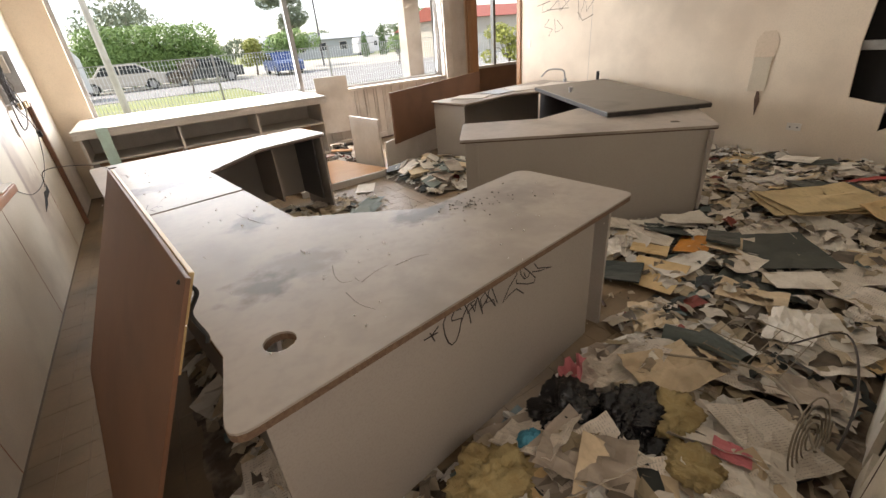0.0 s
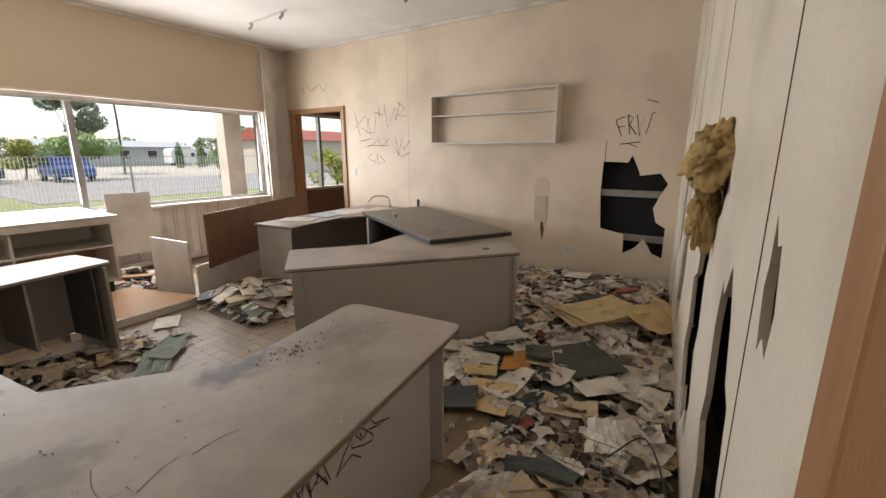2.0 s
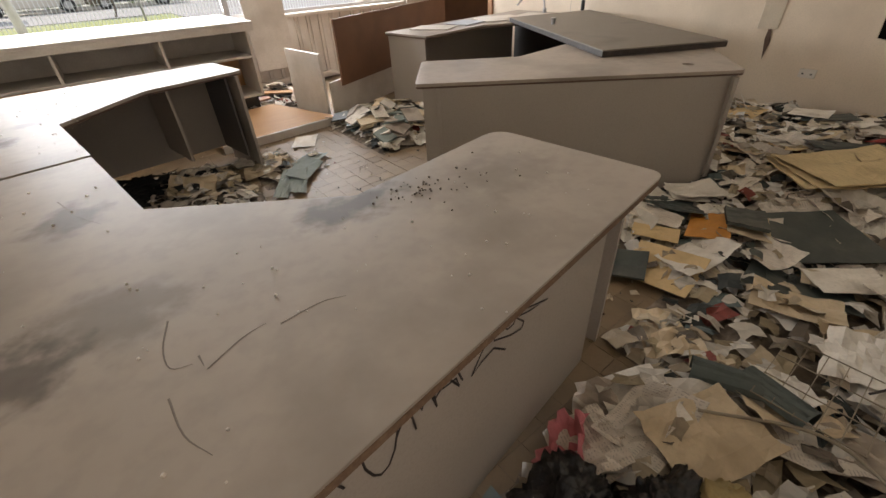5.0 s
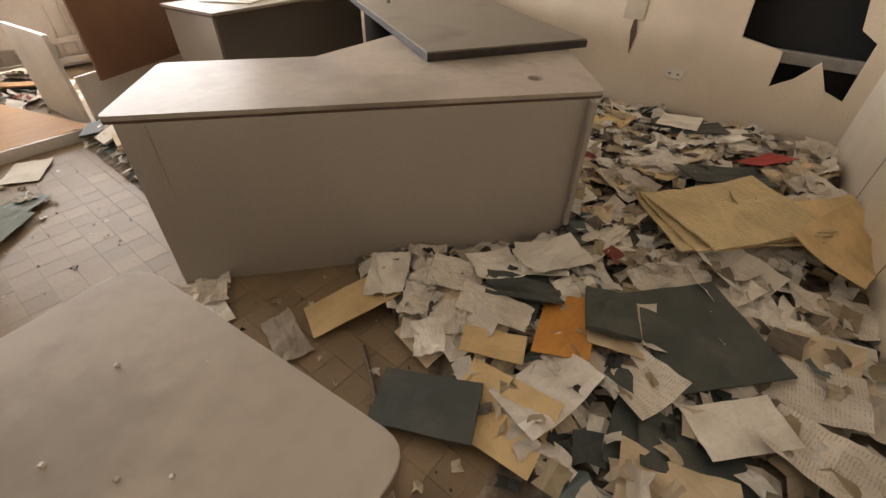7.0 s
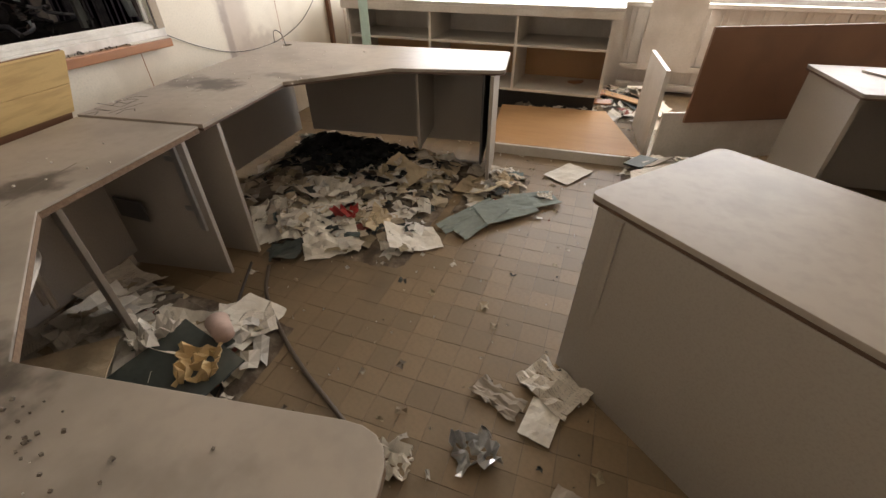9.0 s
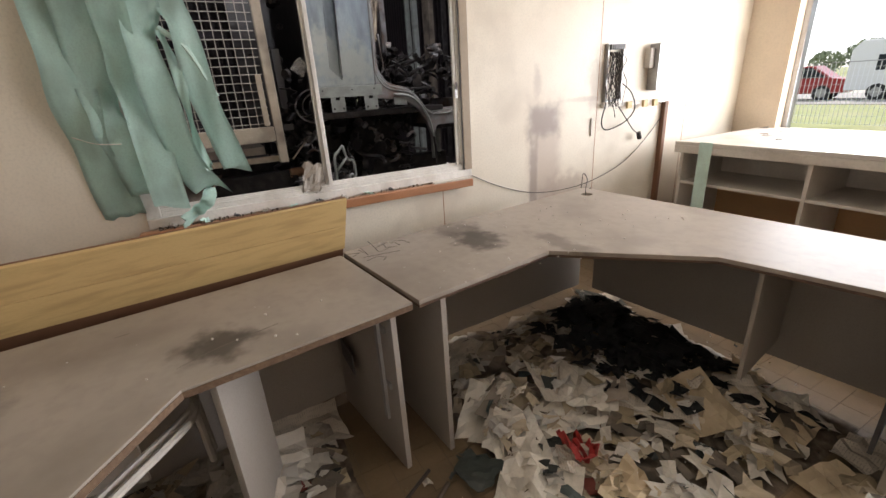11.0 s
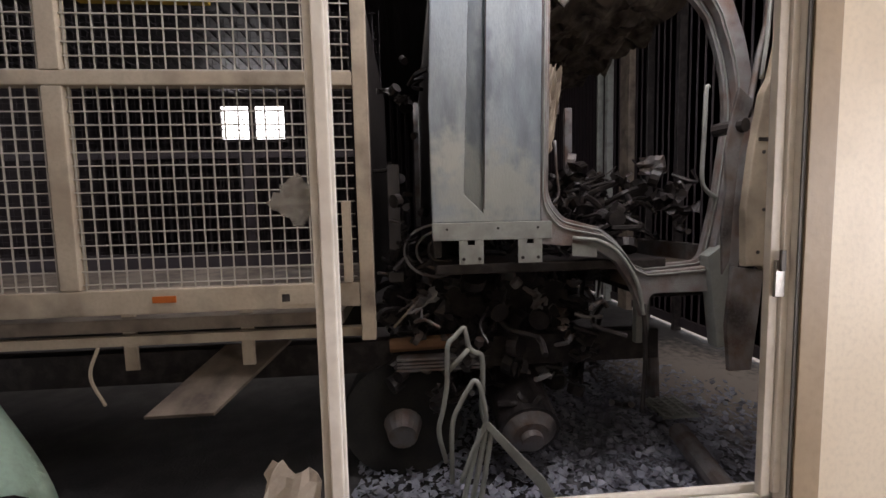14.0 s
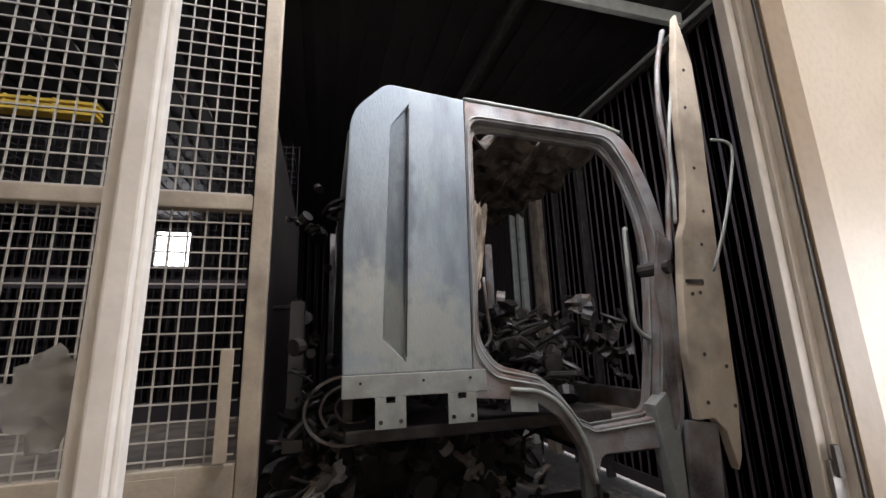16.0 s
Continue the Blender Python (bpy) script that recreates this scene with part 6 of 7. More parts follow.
def tile_at(bm, x, y, z=0.0):
    g = 0.0008
    box(bm, x + g, y + g, -0.0035, x + TP - g, y + TP - g, z)


def in_room(x, y):
    return x < XB - 0.12 and y > sy(x) + 0.02


rng = random.Random(5)
verts, faces = [], []
near = []
for i in range(int(6.0 / TP)):
    for j in range(int(6.6 / TP)):
        x, y = 0.01 + i * TP, 0.8 + j * TP
        if not in_room(x, y + 0.05) or y > 7.3:
            continue
        if 1.95 <= x <= 3.25 and 2.05 <= y <= 4.75:
            near.append((x, y))
            continue
        g, zt = 0.0008, rng.uniform(-0.0008, 0.0006)
        k = len(verts)
        verts += [(x + g, y + g, zt), (x + TP - g, y + g, zt), (x + TP - g, y + TP - g, zt), (x + g, y + TP - g, zt)]
        verts += [(a, b, -0.0035) for a, b, _ in verts[k:k + 4]]
        faces += [(k, k + 1, k + 2, k + 3)] + [(k + a, k + 4 + a, k + 4 + (a + 1) % 4, k + (a + 1) % 4) for a in range(4)]
me = bpy.data.meshes.new("tile")
me.from_pydata(verts, [], faces)
me.materials.append(TILE)
tagged(new("tile_field", me), kind="stuff")

# ---- papers and rubbish ----
PAPERS = {
    "white": material("white_paper", (0.76, 0.71, 0.63), 0.75, spots=(0.62, 0.55, 0.46), scale=9, dirt=(0.30, 0.23, 0.16), dirt_amount=0.35, dirt_scale=5, fine=80, vary=0.15),
    "cream": material("cream_paper", (0.66, 0.53, 0.36), 0.75, spots=(0.44, 0.33, 0.20), scale=8, dirt=(0.22, 0.15, 0.09), dirt_amount=0.45, dirt_scale=5, fine=80, vary=0.15),
    "manila": material("manila_card", (0.68, 0.49, 0.25), 0.6, spots=(0.52, 0.36, 0.17), scale=6, dirt=(0.30, 0.19, 0.10), dirt_amount=0.3, dirt_scale=6, vary=0.1),
    "grey": material("soiled_paper", (0.44, 0.37, 0.30), 0.8, spots=(0.24, 0.19, 0.15), scale=9, dirt=(0.10, 0.08, 0.06), dirt_amount=0.6, dirt_scale=6, vary=0.2),
    "dark": material("dark_green_card", (0.045, 0.055, 0.048), 0.5, spots=(0.075, 0.08, 0.07), scale=6, dirt=(0.14, 0.13, 0.11), dirt_amount=0.4, dirt_scale=5),
    "orange": material("orange_card", (0.58, 0.25, 0.045), 0.6, spots=(0.46, 0.19, 0.04), scale=8, dirt=(0.3, 0.15, 0.06), dirt_amount=0.3),
    "red": material("red_card", (0.42, 0.04, 0.035), 0.5, spots=(0.30, 0.03, 0.03), scale=8),
    "teal": material("teal_fabric_scrap", (0.22, 0.25, 0.225), 0.8, spots=(0.16, 0.18, 0.165), scale=8, dirt=(0.2, 0.2, 0.17), dirt_amount=0.4, vary=0.1),
    "pink": material("pink_paper", (0.62, 0.20, 0.22), 0.7, spots=(0.50, 0.15, 0.17), scale=9),
}


def printed(m, pitch, tall):
    """Rows of unreadable print on a sheet: broken dark bars."""
    nt = m.node_tree
    n, l = nt.nodes, nt.links
    b = n["Principled BSDF"]
    src = b.inputs["Base Color"].links[0].from_socket
    co = n.new("ShaderNodeTexCoord")
    w = n.new("ShaderNodeTexWave")
    w.bands_direction = "Y"
    w.inputs["Scale"].default_value = pitch
    l.new(co.outputs["Object"], w.inputs[0])
    t = n.new("ShaderNodeTexNoise")
    mp = n.new("ShaderNodeMapping")
    mp.inputs["Scale"].default_value = (90, tall, 1)
    l.new(co.outputs["Object"], mp.inputs[0])
    l.new(mp.outputs[0], t.inputs[0])
    t.inputs["Scale"].default_value = 1
    a = n.new("ShaderNodeMath")
    a.operation = "GREATER_THAN"
    a.inputs[1].default_value = 0.72
    l.new(w.outputs[1], a.inputs[0])
    c2 = n.new("ShaderNodeMath")
    c2.operation = "GREATER_THAN"
    c2.inputs[1].default_value = 0.52
    l.new(t.outputs[0], c2.inputs[0])
    mu = n.new("ShaderNodeMath")
    mu.operation = "MULTIPLY"
    l.new(a.outputs[0], mu.inputs[0])
    l.new(c2.outputs[0], mu.inputs[1])
    m2 = n.new("ShaderNodeMath")
    m2.operation = "MULTIPLY"
    m2.inputs[1].default_value = 0.32
    l.new(mu.outputs[0], m2.inputs[0])
    x = n.new("ShaderNodeMix")
    x.data_type = "RGBA"
    l.new(m2.outputs[0], x.inputs[0])
    l.new(src, x.inputs[6])
    x.inputs[7].default_value = (0.06, 0.05, 0.045, 1)
    l.new(x.outputs[2], b.inputs["Base Color"])
    return m


PAPERS["print"] = printed(material("printed_paper", (0.70, 0.63, 0.54), 0.75, spots=(0.58, 0.51, 0.42), scale=9, dirt=(0.25, 0.19, 0.13), dirt_amount=0.4, dirt_scale=5, vary=0.12), 32, 16)
PAPERS["listing"] = printed(material("computer_listing", (0.64, 0.50, 0.28), 0.75, spots=(0.48, 0.37, 0.20), scale=6, dirt=(0.3, 0.2, 0.1), dirt_amount=0.3, dirt_scale=4), 22, 10)


def front_line(x):
    return 3.46 - 0.825 * (x - 2.75)


def soft(d, w):
    return max(0.0, min(1.0, d / w))


def inside(x, y, x0, y0, x1, y1, w=0.25):
    return soft(min(x - x0, x1 - x, y - y0, y1 - y), w)


def mound(x, y):
    """Height of the rubbish heap over the floor."""
    h = 0.0
    if x > 2.5:
        top = 1.98 if x < 3.0 else min(1.98 + (x - 3.0) * 3.2, front_line(x) + 0.06)
        if x > 4.2:
            top = 3.9
        h = max(h, 0.10 * soft(min(top - y, x - 2.5, y - sy(x) + 0.25), 0.3) * (1.5 if x > 4.3 else 1))
    h = max(h, 0.15 * inside(x, y, 1.0, 0.55, 2.75, 1.82, 0.3))
    h = max(h, 0.075 * inside(x, y, 0.5, 3.72, 1.98, 5.15, 0.3))
    h = max(h, 0.085 * inside(x, y, 0.6, 1.85, 1.72, 3.28, 0.3))
    h = max(h, 0.11 * inside(x, y, 2.95, 4.3, 4.0, 5.55, 0.35))
    h = max(h, 0.09 * inside(x, y, 1.9, 6.3, 3.3, 7.3, 0.3))
    h = max(h, 0.04 * inside(x, y, 1.95, 4.3, 2.45, 5.1, 0.3))
    if h <= 0:
        return 0.0
    return h * (0.55 + 0.9 * noise.noise(Vector((x * 2.3, y * 2.3, 0.3))) ** 2 + 0.5 * abs(noise.noise(Vector((x * 6, y * 6, 2)))))


CELL = 0.04
NX, NY = int(6.3 / CELL), int(7.6 / CELL)
HM = np.array([[mound(i * CELL, j * CELL) for j in range(NY)] for i in range(NX)])
RUBBLE = material("trodden_rubbish", (0.11, 0.08, 0.055), 0.9, spots=(0.30, 0.24, 0.18), scale=14, amount=0.9, dirt=(0.03, 0.025, 0.02), dirt_amount=0.9, dirt_scale=9, fine=60, bump=0.8)
bm = bmesh.new()
vmap = {}
for i in range(NX - 1):
    for j in range(NY - 1):
        q = [(i, j), (i + 1, j), (i + 1, j + 1), (i, j + 1)]
        if max(HM[a] for a in q) > 0.004 and in_room(i * CELL, j * CELL + 0.15):
            for a in q:
                if a not in vmap:
                    vmap[a] = bm.verts.new((a[0] * CELL, a[1] * CELL, max(-0.002, HM[a] - 0.006)))
            bm.faces.new([vmap[a] for a in q])
joined("trodden_rubbish", bm, RUBBLE)


def lay(x, y, w, l, rot, tilt=0.5, add=0.004, lift=0.5):
    """The pose in which a sheet comes to rest on the heap, and the heap's growth."""
    c_, s2 = math.cos(rot), math.sin(rot)
    pts = []
    for a in (-0.4, 0, 0.4):
        for b in (-0.4, 0, 0.4):
            px, py = x + c_ * a * w - s2 * b * l, y + s2 * a * w + c_ * b * l
            i, j = min(NX - 1, max(0, int(round(px / CELL)))), min(NY - 1, max(0, int(round(py / CELL))))
            pts.append((a * w, b * l, HM[i, j]))
    p = np.array(pts)
    A_ = np.c_[p[:, 0], p[:, 1], np.ones(9)]
    sol = np.linalg.lstsq(A_, p[:, 2], rcond=None)[0]
    gx, gy = [max(-0.6, min(0.6, v * tilt)) for v in sol[:2]]
    z0 = float(np.max(p[:, 2] - gx * p[:, 0] - gy * p[:, 1])) * lift + float(np.mean(p[:, 2])) * (1 - lift) + 0.003
    r = max(w, l) * 0.7
    for i in range(max(0, int((x - r) / CELL)), min(NX, int((x + r) / CELL) + 2)):
        for j in range(max(0, int((y - r) / CELL)), min(NY, int((y + r) / CELL) + 2)):
            dx, dy = i * CELL - x, j * CELL - y
            u, v = c_ * dx + s2 * dy, -s2 * dx + c_ * dy
            if abs(u) < w / 2 and abs(v) < l / 2:
                HM[i, j] = max(HM[i, j], z0 + gx * u + gy * v + add)
    nrm = Vector((-gx, -gy, 1)).normalized()
    q = Vector((0, 0, 1)).rotation_difference(nrm).to_matrix().to_4x4()
    return Matrix.Translation((x, y, z0)) @ Matrix.Rotation(rot, 4, "Z") @ q


def sheet_bm(w, l, curl=0.01, crumple=0.006, ragged=0.0, thick=0.0012, seed=0, n=6, fold=0.0):
    bm = bmesh.new()
    bmesh.ops.create_grid(bm, x_segments=n, y_segments=n + 1, size=0.5)
    r = random.Random(seed)
    a0 = r.uniform(0, 6.28)
    for v in bm.verts:
        x, y = v.co.x, v.co.y
        edge = max(abs(x), abs(y)) > 0.49
        v.co.x, v.co.y = x * w, y * l
        if edge and ragged:
            v.co.x += r.uniform(-1, 1) * ragged
            v.co.y += r.uniform(-1, 1) * ragged
        d = x * math.cos(a0) + y * math.sin(a0)
        v.co.z = curl * (d * d) * 4 + crumple * noise.noise(Vector((x * 5 + seed, y * 5, seed * 1.7))) * 2 + abs(d) * fold
    if thick:
        bmesh.ops.recalc_face_normals(bm, faces=bm.faces)
        bmesh.ops.solidify(bm, geom=bm.faces[:], thickness=thick)
    return bm


# torn scraps, past counting
SC = bpy.data.materials.new("scrap_mix")
SC.use_nodes = True
_n, _l = SC.node_tree.nodes, SC.node_tree.links
_g = _n.new("ShaderNodeNewGeometry")
_r = _n.new("ShaderNodeValToRGB")
_r.color_ramp.interpolation = "CONSTANT"
cols = [(0, (0.80, 0.73, 0.63)), (0.22, (0.70, 0.58, 0.42)), (0.38, (0.46, 0.37, 0.26)), (0.50, (0.80, 0.76, 0.70)), (0.62, (0.20, 0.16, 0.12)), (0.72, (0.045, 0.05, 0.045)), (0.80, (0.45, 0.36, 0.23)), (0.92, (0.15, 0.19, 0.18)), (0.94, (0.30, 0.07, 0.05)), (0.95, (0.55, 0.48, 0.4))]
for k, (p_, c_) in enumerate(cols):
    e_ = _r.color_ramp.elements[k] if k < 2 else _r.color_ramp.elements.new(p_)
    e_.position, e_.color = p_, (*c_, 1)
_l.new(_g.outputs["Random Per Island"], _r.inputs[0])
_t = _n.new("ShaderNodeTexNoise")
_t.inputs["Scale"].default_value = 25
_m = _n.new("ShaderNodeMix")
_m.data_type = "RGBA"
_m.blend_type = "MULTIPLY"
_m.inputs[0].default_value = 0.6
_l.new(_r.outputs[0], _m.inputs[6])
_l.new(_t.outputs[0], _m.inputs[7])
_l.new(_m.outputs[2], _n["Principled BSDF"].inputs["Base Color"])
_n["Principled BSDF"].inputs["Roughness"].default_value = 0.75


def scraps(name, count, sampler, smin, smax, seed, add=0.002, mat=None):
    r = random.Random(seed)
    vs, fs = [], []
    done = 0
    while done < count:
        p = sampler(r)
        if p is None:
            continue
        done += 1
        x, y = p
        s1, s2 = r.uniform(smin, smax), r.uniform(smin, smax)
        m = lay(x, y, s1, s2, r.uniform(0, 3.14), 0.9, add, 0.6)
        m = m @ Matrix.Rotation(r.uniform(-0.25, 0.25), 4, "X") @ Matrix.Rotation(r.uniform(-0.25, 0.25), 4, "Y")
        k = len(vs)
        b1 = r.uniform(-0.2, 0.2) * s1
        corners = [(-1, -1, 0), (0, -r.uniform(0.7, 1.1), b1), (1, -1, 0), (r.uniform(0.7, 1.1), 0, 0.02 * r.random()), (1, 1, 0), (0, r.uniform(0.6, 1.1), b1), (-1, 1, 0), (-r.uniform(0.6, 1.1), 0, 0.01), (0, 0, b1)]
        for a, b, c3 in corners:
            vs.append(tuple(m @ Vector((a * s1 / 2 * r.uniform(0.75, 1.1), b * s2 / 2 * r.uniform(0.75, 1.1), c3 + 0.004))))
        fs += [(k + a, k + (a + 1) % 8, k + 8) for a in range(8)]
    me = bpy.data.meshes.new(name)
    me.from_pydata(vs, [], fs)
    me.materials.append(mat or SC)
    return tagged(new(name, me), kind="stuff")


def heap(r):
    x, y = r.uniform(0.5, XB - 0.05), r.uniform(0.85, 7.2)
    return (x, y) if mound(x, y) > 0.012 and in_room(x, y - 0.03) else None


def open_floor(r):
    x, y = r.uniform(1.2, 4.0), r.uniform(2.0, 6.2)
    return (x, y) if in_room(x, y) and r.random() < 0.35 + mound(x, y) * 8 else None


scraps("paper_scraps", 3300, heap, 0.04, 0.15, 11)
scraps("paper_scraps", 220, open_floor, 0.01, 0.045, 12)
scraps("chips_of_plaster", 500, open_floor, 0.003, 0.011, 13, 0.0)

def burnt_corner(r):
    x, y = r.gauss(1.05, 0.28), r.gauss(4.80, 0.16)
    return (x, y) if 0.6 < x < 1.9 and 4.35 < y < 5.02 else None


# sheets one by one
KINDS = [("white", 8), ("print", 8), ("cream", 4), ("manila", 1.6), ("grey", 2), ("dark", 1.3), ("teal", 0.15)]
LABEL = {"white": "dirty white sheet of paper on the rubbish heap", "print": "printed grey-white sheet of paper on the heap",
         "cream": "yellowed cream sheet of paper on the heap", "manila": "plain manila card folder on the heap",
         "grey": "soiled grey crumpled paper on the heap", "dark": "dark green card folder on the heap",
         "teal": "piece of teal fabric lying on the heap", "orange": "orange card folder on the heap", "red": "red card folder among papers"}
shapes = {}
for kname, _w in KINDS:
    shapes[kname] = []
    for s3 in range(5):
        w, l = {"manila": (0.24, 0.33), "dark": (0.24, 0.32), "teal": (0.13, 0.3)}.get(kname, (0.21, 0.297))
        if s3 == 4:
            w, l = w * 0.7, l * 0.6
        flat = kname in ("manila", "dark")
        bm = sheet_bm(w, l, (0.004 if flat else 0.018) * (s3 % 3), 0.003 if flat else 0.005 + 0.004 * s3, 0 if flat else 0.004 * (s3 > 2), 0.0025 if flat else 0.0009, s3 + 7, 6)
        me = bpy.data.meshes.new(kname + "_sheet")
        bm.to_mesh(me)
        bm.free()
        me.materials.append(PAPERS[kname])
        shapes[kname].append((me, w, l))


def place_sheets(count, seed, sampler, spread):
    r = random.Random(seed)
    done = 0
    while done < count:
        p = sampler(r)
        if p is None:
            continue
        done += 1
        kname = r.choices([k for k, _ in KINDS], [w for _, w in KINDS])[0]
        me, w, l = r.choice(shapes[kname])
        m = lay(p[0], p[1], w, l, r.uniform(0, 6.28), 0.95, 0.003, 0.6)
        m = m @ Matrix.Rotation(r.uniform(-spread, spread), 4, "X") @ Matrix.Rotation(r.uniform(-spread, spread), 4, "Y")
        ob = new("card_folder" if kname in ("manila", "dark") else ("fabric_scrap" if kname == "teal" else "sheet_of_paper"), me)
        ob.matrix_world = m
        tagged(ob, LABEL[kname], "folder" if kname in ("manila", "dark") else ("fabric" if kname == "teal" else "paper"), "loose papers")


def edge_clear(r):
    p = heap(r)
    if p is None:
        return None
    x, y = p
    return p if 0.6 < x < 5.9 and not (1.5 < x < 1.95 and 2.55 < y < 3.45) and y > sy(x) + 0.1 and not (2.7 < x < 4.2 and abs(y - front_line(x)) < 0.1) else None


place_sheets(290, 21, edge_clear, 0.13)
scraps("paper_scraps", 900, heap, 0.03, 0.11, 31)
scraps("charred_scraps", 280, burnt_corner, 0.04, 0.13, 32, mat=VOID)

# ---- papers and things that stand out ----
def flat_thing(name, label, cat, mat, x, y, w, l, deg, thick=0.003, curl=0.004, crumple=0.003, ragged=0.0, seed=1, fold=0.0, z=None, group=""):
    m = lay(x, y, w, l, radians(deg), 0.9, thick + 0.002, 1.0)
    m.translation.z += 0.007
    if z is not None:
        m.translation.z = z
    ob = part(name, sheet_bm(w, l, curl, crumple, ragged, thick, seed, 8, fold), mat)
    ob.matrix_world = m
    return tagged(ob, label, cat, group)


P = PAPERS
flat_thing("card_folder", "dark green card folder lying flat near the wall", "folder", P["dark"], 3.76, 1.63, 0.42, 0.44, -42, 0.004)
flat_thing("sheet_of_paper", "clean white sheet half under a dark folder", "paper", P["white"], 3.46, 1.44, 0.30, 0.16, -42)
flat_thing("card_folder", "bright orange card folder among papers", "folder", P["orange"], 3.49, 2.01, 0.19, 0.33, -72, 0.003)
flat_thing("sheet_of_paper", "cream page block under the black binder", "paper", P["cream"], 3.585, 1.875, 0.19, 0.26, -68, 0.002)
flat_thing("fallen_binder", "black hard binder with cream pages", "binder", P["dark"], 3.61, 1.90, 0.18, 0.25, -68, 0.018)
for k in range(3):
    flat_thing("computer_listing", "stack of yellowed continuous computer print-out", "paper", P["listing"], 4.47 + 0.02 * k, 1.73 - 0.02 * k, 0.60, 0.48, -49 + 5 * k, 0.006, 0.01, 0.008, seed=3 + k)
flat_thing("red_folder", "red card folder among papers by the wall", "folder", P["red"], 5.42, 1.65, 0.28, 0.18, -34, 0.003)
flat_thing("card_folder", "dark grey card folder beside the print-out", "folder", P["dark"], 5.00, 1.80, 0.48, 0.24, -49, 0.005)
flat_thing("card_folder", "long dark card folder against the wall", "folder", P["dark"], 5.62, 2.10, 0.36, 0.22, -60, 0.005)
flat_thing("sheet_of_paper", "clean white sheet over a dark folder by the wall", "paper", P["white"], 5.70, 2.22, 0.26, 0.36, -85)
flat_thing("card_folder", "wide manila card folder lying on the heap", "folder", P["manila"], 4.84, 1.25, 0.32, 0.38, -44, 0.004, 0.02)
flat_thing("card_folder", "wide manila card folder lying on the heap", "folder", P["manila"], 4.55, 1.28, 0.45, 0.30, -20, 0.004, 0.03)
flat_thing("card_folder", "wide manila card folder on the tiles by the desk", "folder", P["manila"], 3.12, 2.75, 0.37, 0.18, -24, 0.003)
flat_thing("card_folder", "plain manila card on the tiles", "folder", P["manila"], 3.26, 2.17, 0.22, 0.11, -67, 0.003)
flat_thing("sheet_of_paper", "white square sheet on the tiles by the desk foot", "paper", P["white"], 2.75, 3.16, 0.11, 0.16, -10)
flat_thing("sheet_of_paper", "crumpled white paper under the desk corner", "paper", P["print"], 2.77, 3.31, 0.22, 0.17, -33, 0.001, 0.01, 0.02, 0.01)
flat_thing("sheet_of_paper", "grey torn sheet on the tiles", "paper", P["grey"], 2.59, 3.20, 0.18, 0.09, -22, 0.001, 0.01, 0.01, 0.012)
flat_thing("foil_wrapper", "crumpled silver foil wrapper on the tiles", "wrapper", material("crumpled_foil", (0.6, 0.6, 0.6), 0.3, 0.9, spots=(0.35, 0.35, 0.35), scale=30, bump=0.8), 2.57, 2.98, 0.14, 0.12, 30, 0.001, 0.02, 0.035, 0.012, 4)
flat_thing("clear_wrapper", "clear crumpled plastic wrapper on the tiles", "wrapper", P["white"], 2.33, 2.86, 0.12, 0.11, 10, 0.001, 0.02, 0.03, 0.012, 6)
flat_thing("large_folder", "large dark green folder lying beneath the desk", "folder", P["dark"], 1.48, 2.76, 0.50, 0.32, 80, 0.006)
flat_thing("card_sheet", "large cream card sheet lying on rubbish", "card", P["cream"], 1.14, 2.68, 0.23, 0.36, 127, 0.004)
flat_thing("orange_envelope", "crumpled orange envelope on a dark folder", "envelope", P["manila"], 1.56, 2.90, 0.15, 0.14, 31, 0.003, 0.03, 0.03, 0.01, 9)
flat_thing("sheet_of_paper", "crumpled white tissue on a dark folder", "paper", P["white"], 1.33, 2.93, 0.16, 0.10, 70, 0.002, 0.03, 0.04, 0.012, 3)
for x, y, w, l, dg in ((2.13, 4.33, 0.10, 0.42, -32), (2.22, 4.29, 0.11, 0.38, -26), (2.45, 4.62, 0.16, 0.34, -50)):
    flat_thing("blind_slat", "fallen strip of teal blind fabric on the floor", "fabric", P["teal"], x, y, w, l, dg, 0.002, 0.008, 0.005, 0.002, 5, group="fallen blind strips")
flat_thing("blind_slat", "fallen grey-green blind piece with a white hem", "fabric", P["teal"], 2.33, 4.44, 0.17, 0.36, -45, 0.002, 0.004, 0.003, 0.0, 7, group="fallen blind strips")
flat_thing("sheet_of_paper", "white sheet lying by the fallen panel", "paper", P["white"], 2.62, 5.12, 0.20, 0.30, -30, 0.001)
flat_thing("paper_scrap", "torn triangular piece of white paper", "paper", P["white"], 2.52, 4.70, 0.08, 0.07, 20, 0.001, 0.01, 0.01, 0.012)
flat_thing("red_rag", "small red rag among papers under the desk", "rag", P["red"], 1.50, 4.02, 0.15, 0.08, -10, 0.004, 0.02, 0.03, 0.012, 8)
flat_thing("dark_card", "black pointed piece of card on the paper", "card", P["dark"], 1.33, 3.66, 0.17, 0.14, 30, 0.002, 0.01, 0.004, 0.02, 8)
for x, y, w, l, dg, k in ((2.04, 1.13, 0.25, 0.30, 20, "white"), (2.24, 1.12, 0.26, 0.30, -25, "print"), (2.30, 1.50, 0.32, 0.24, -20, "cream"), (1.69, 1.43, 0.21, 0.30, 28, "grey"),
                          (1.66, 1.62, 0.24, 0.26, 15, "print"), (2.70, 1.42, 0.16, 0.16, 40, "white"), (2.05, 1.72, 0.24, 0.20, 60, "print"), (2.95, 1.30, 0.22, 0.18, 10, "white")):
    flat_thing("sheet_of_paper", LABEL[k], "paper", P[k], x, y, w, l, dg, 0.001, 0.012, 0.01, 0.004, int(x * 10), group="loose papers")
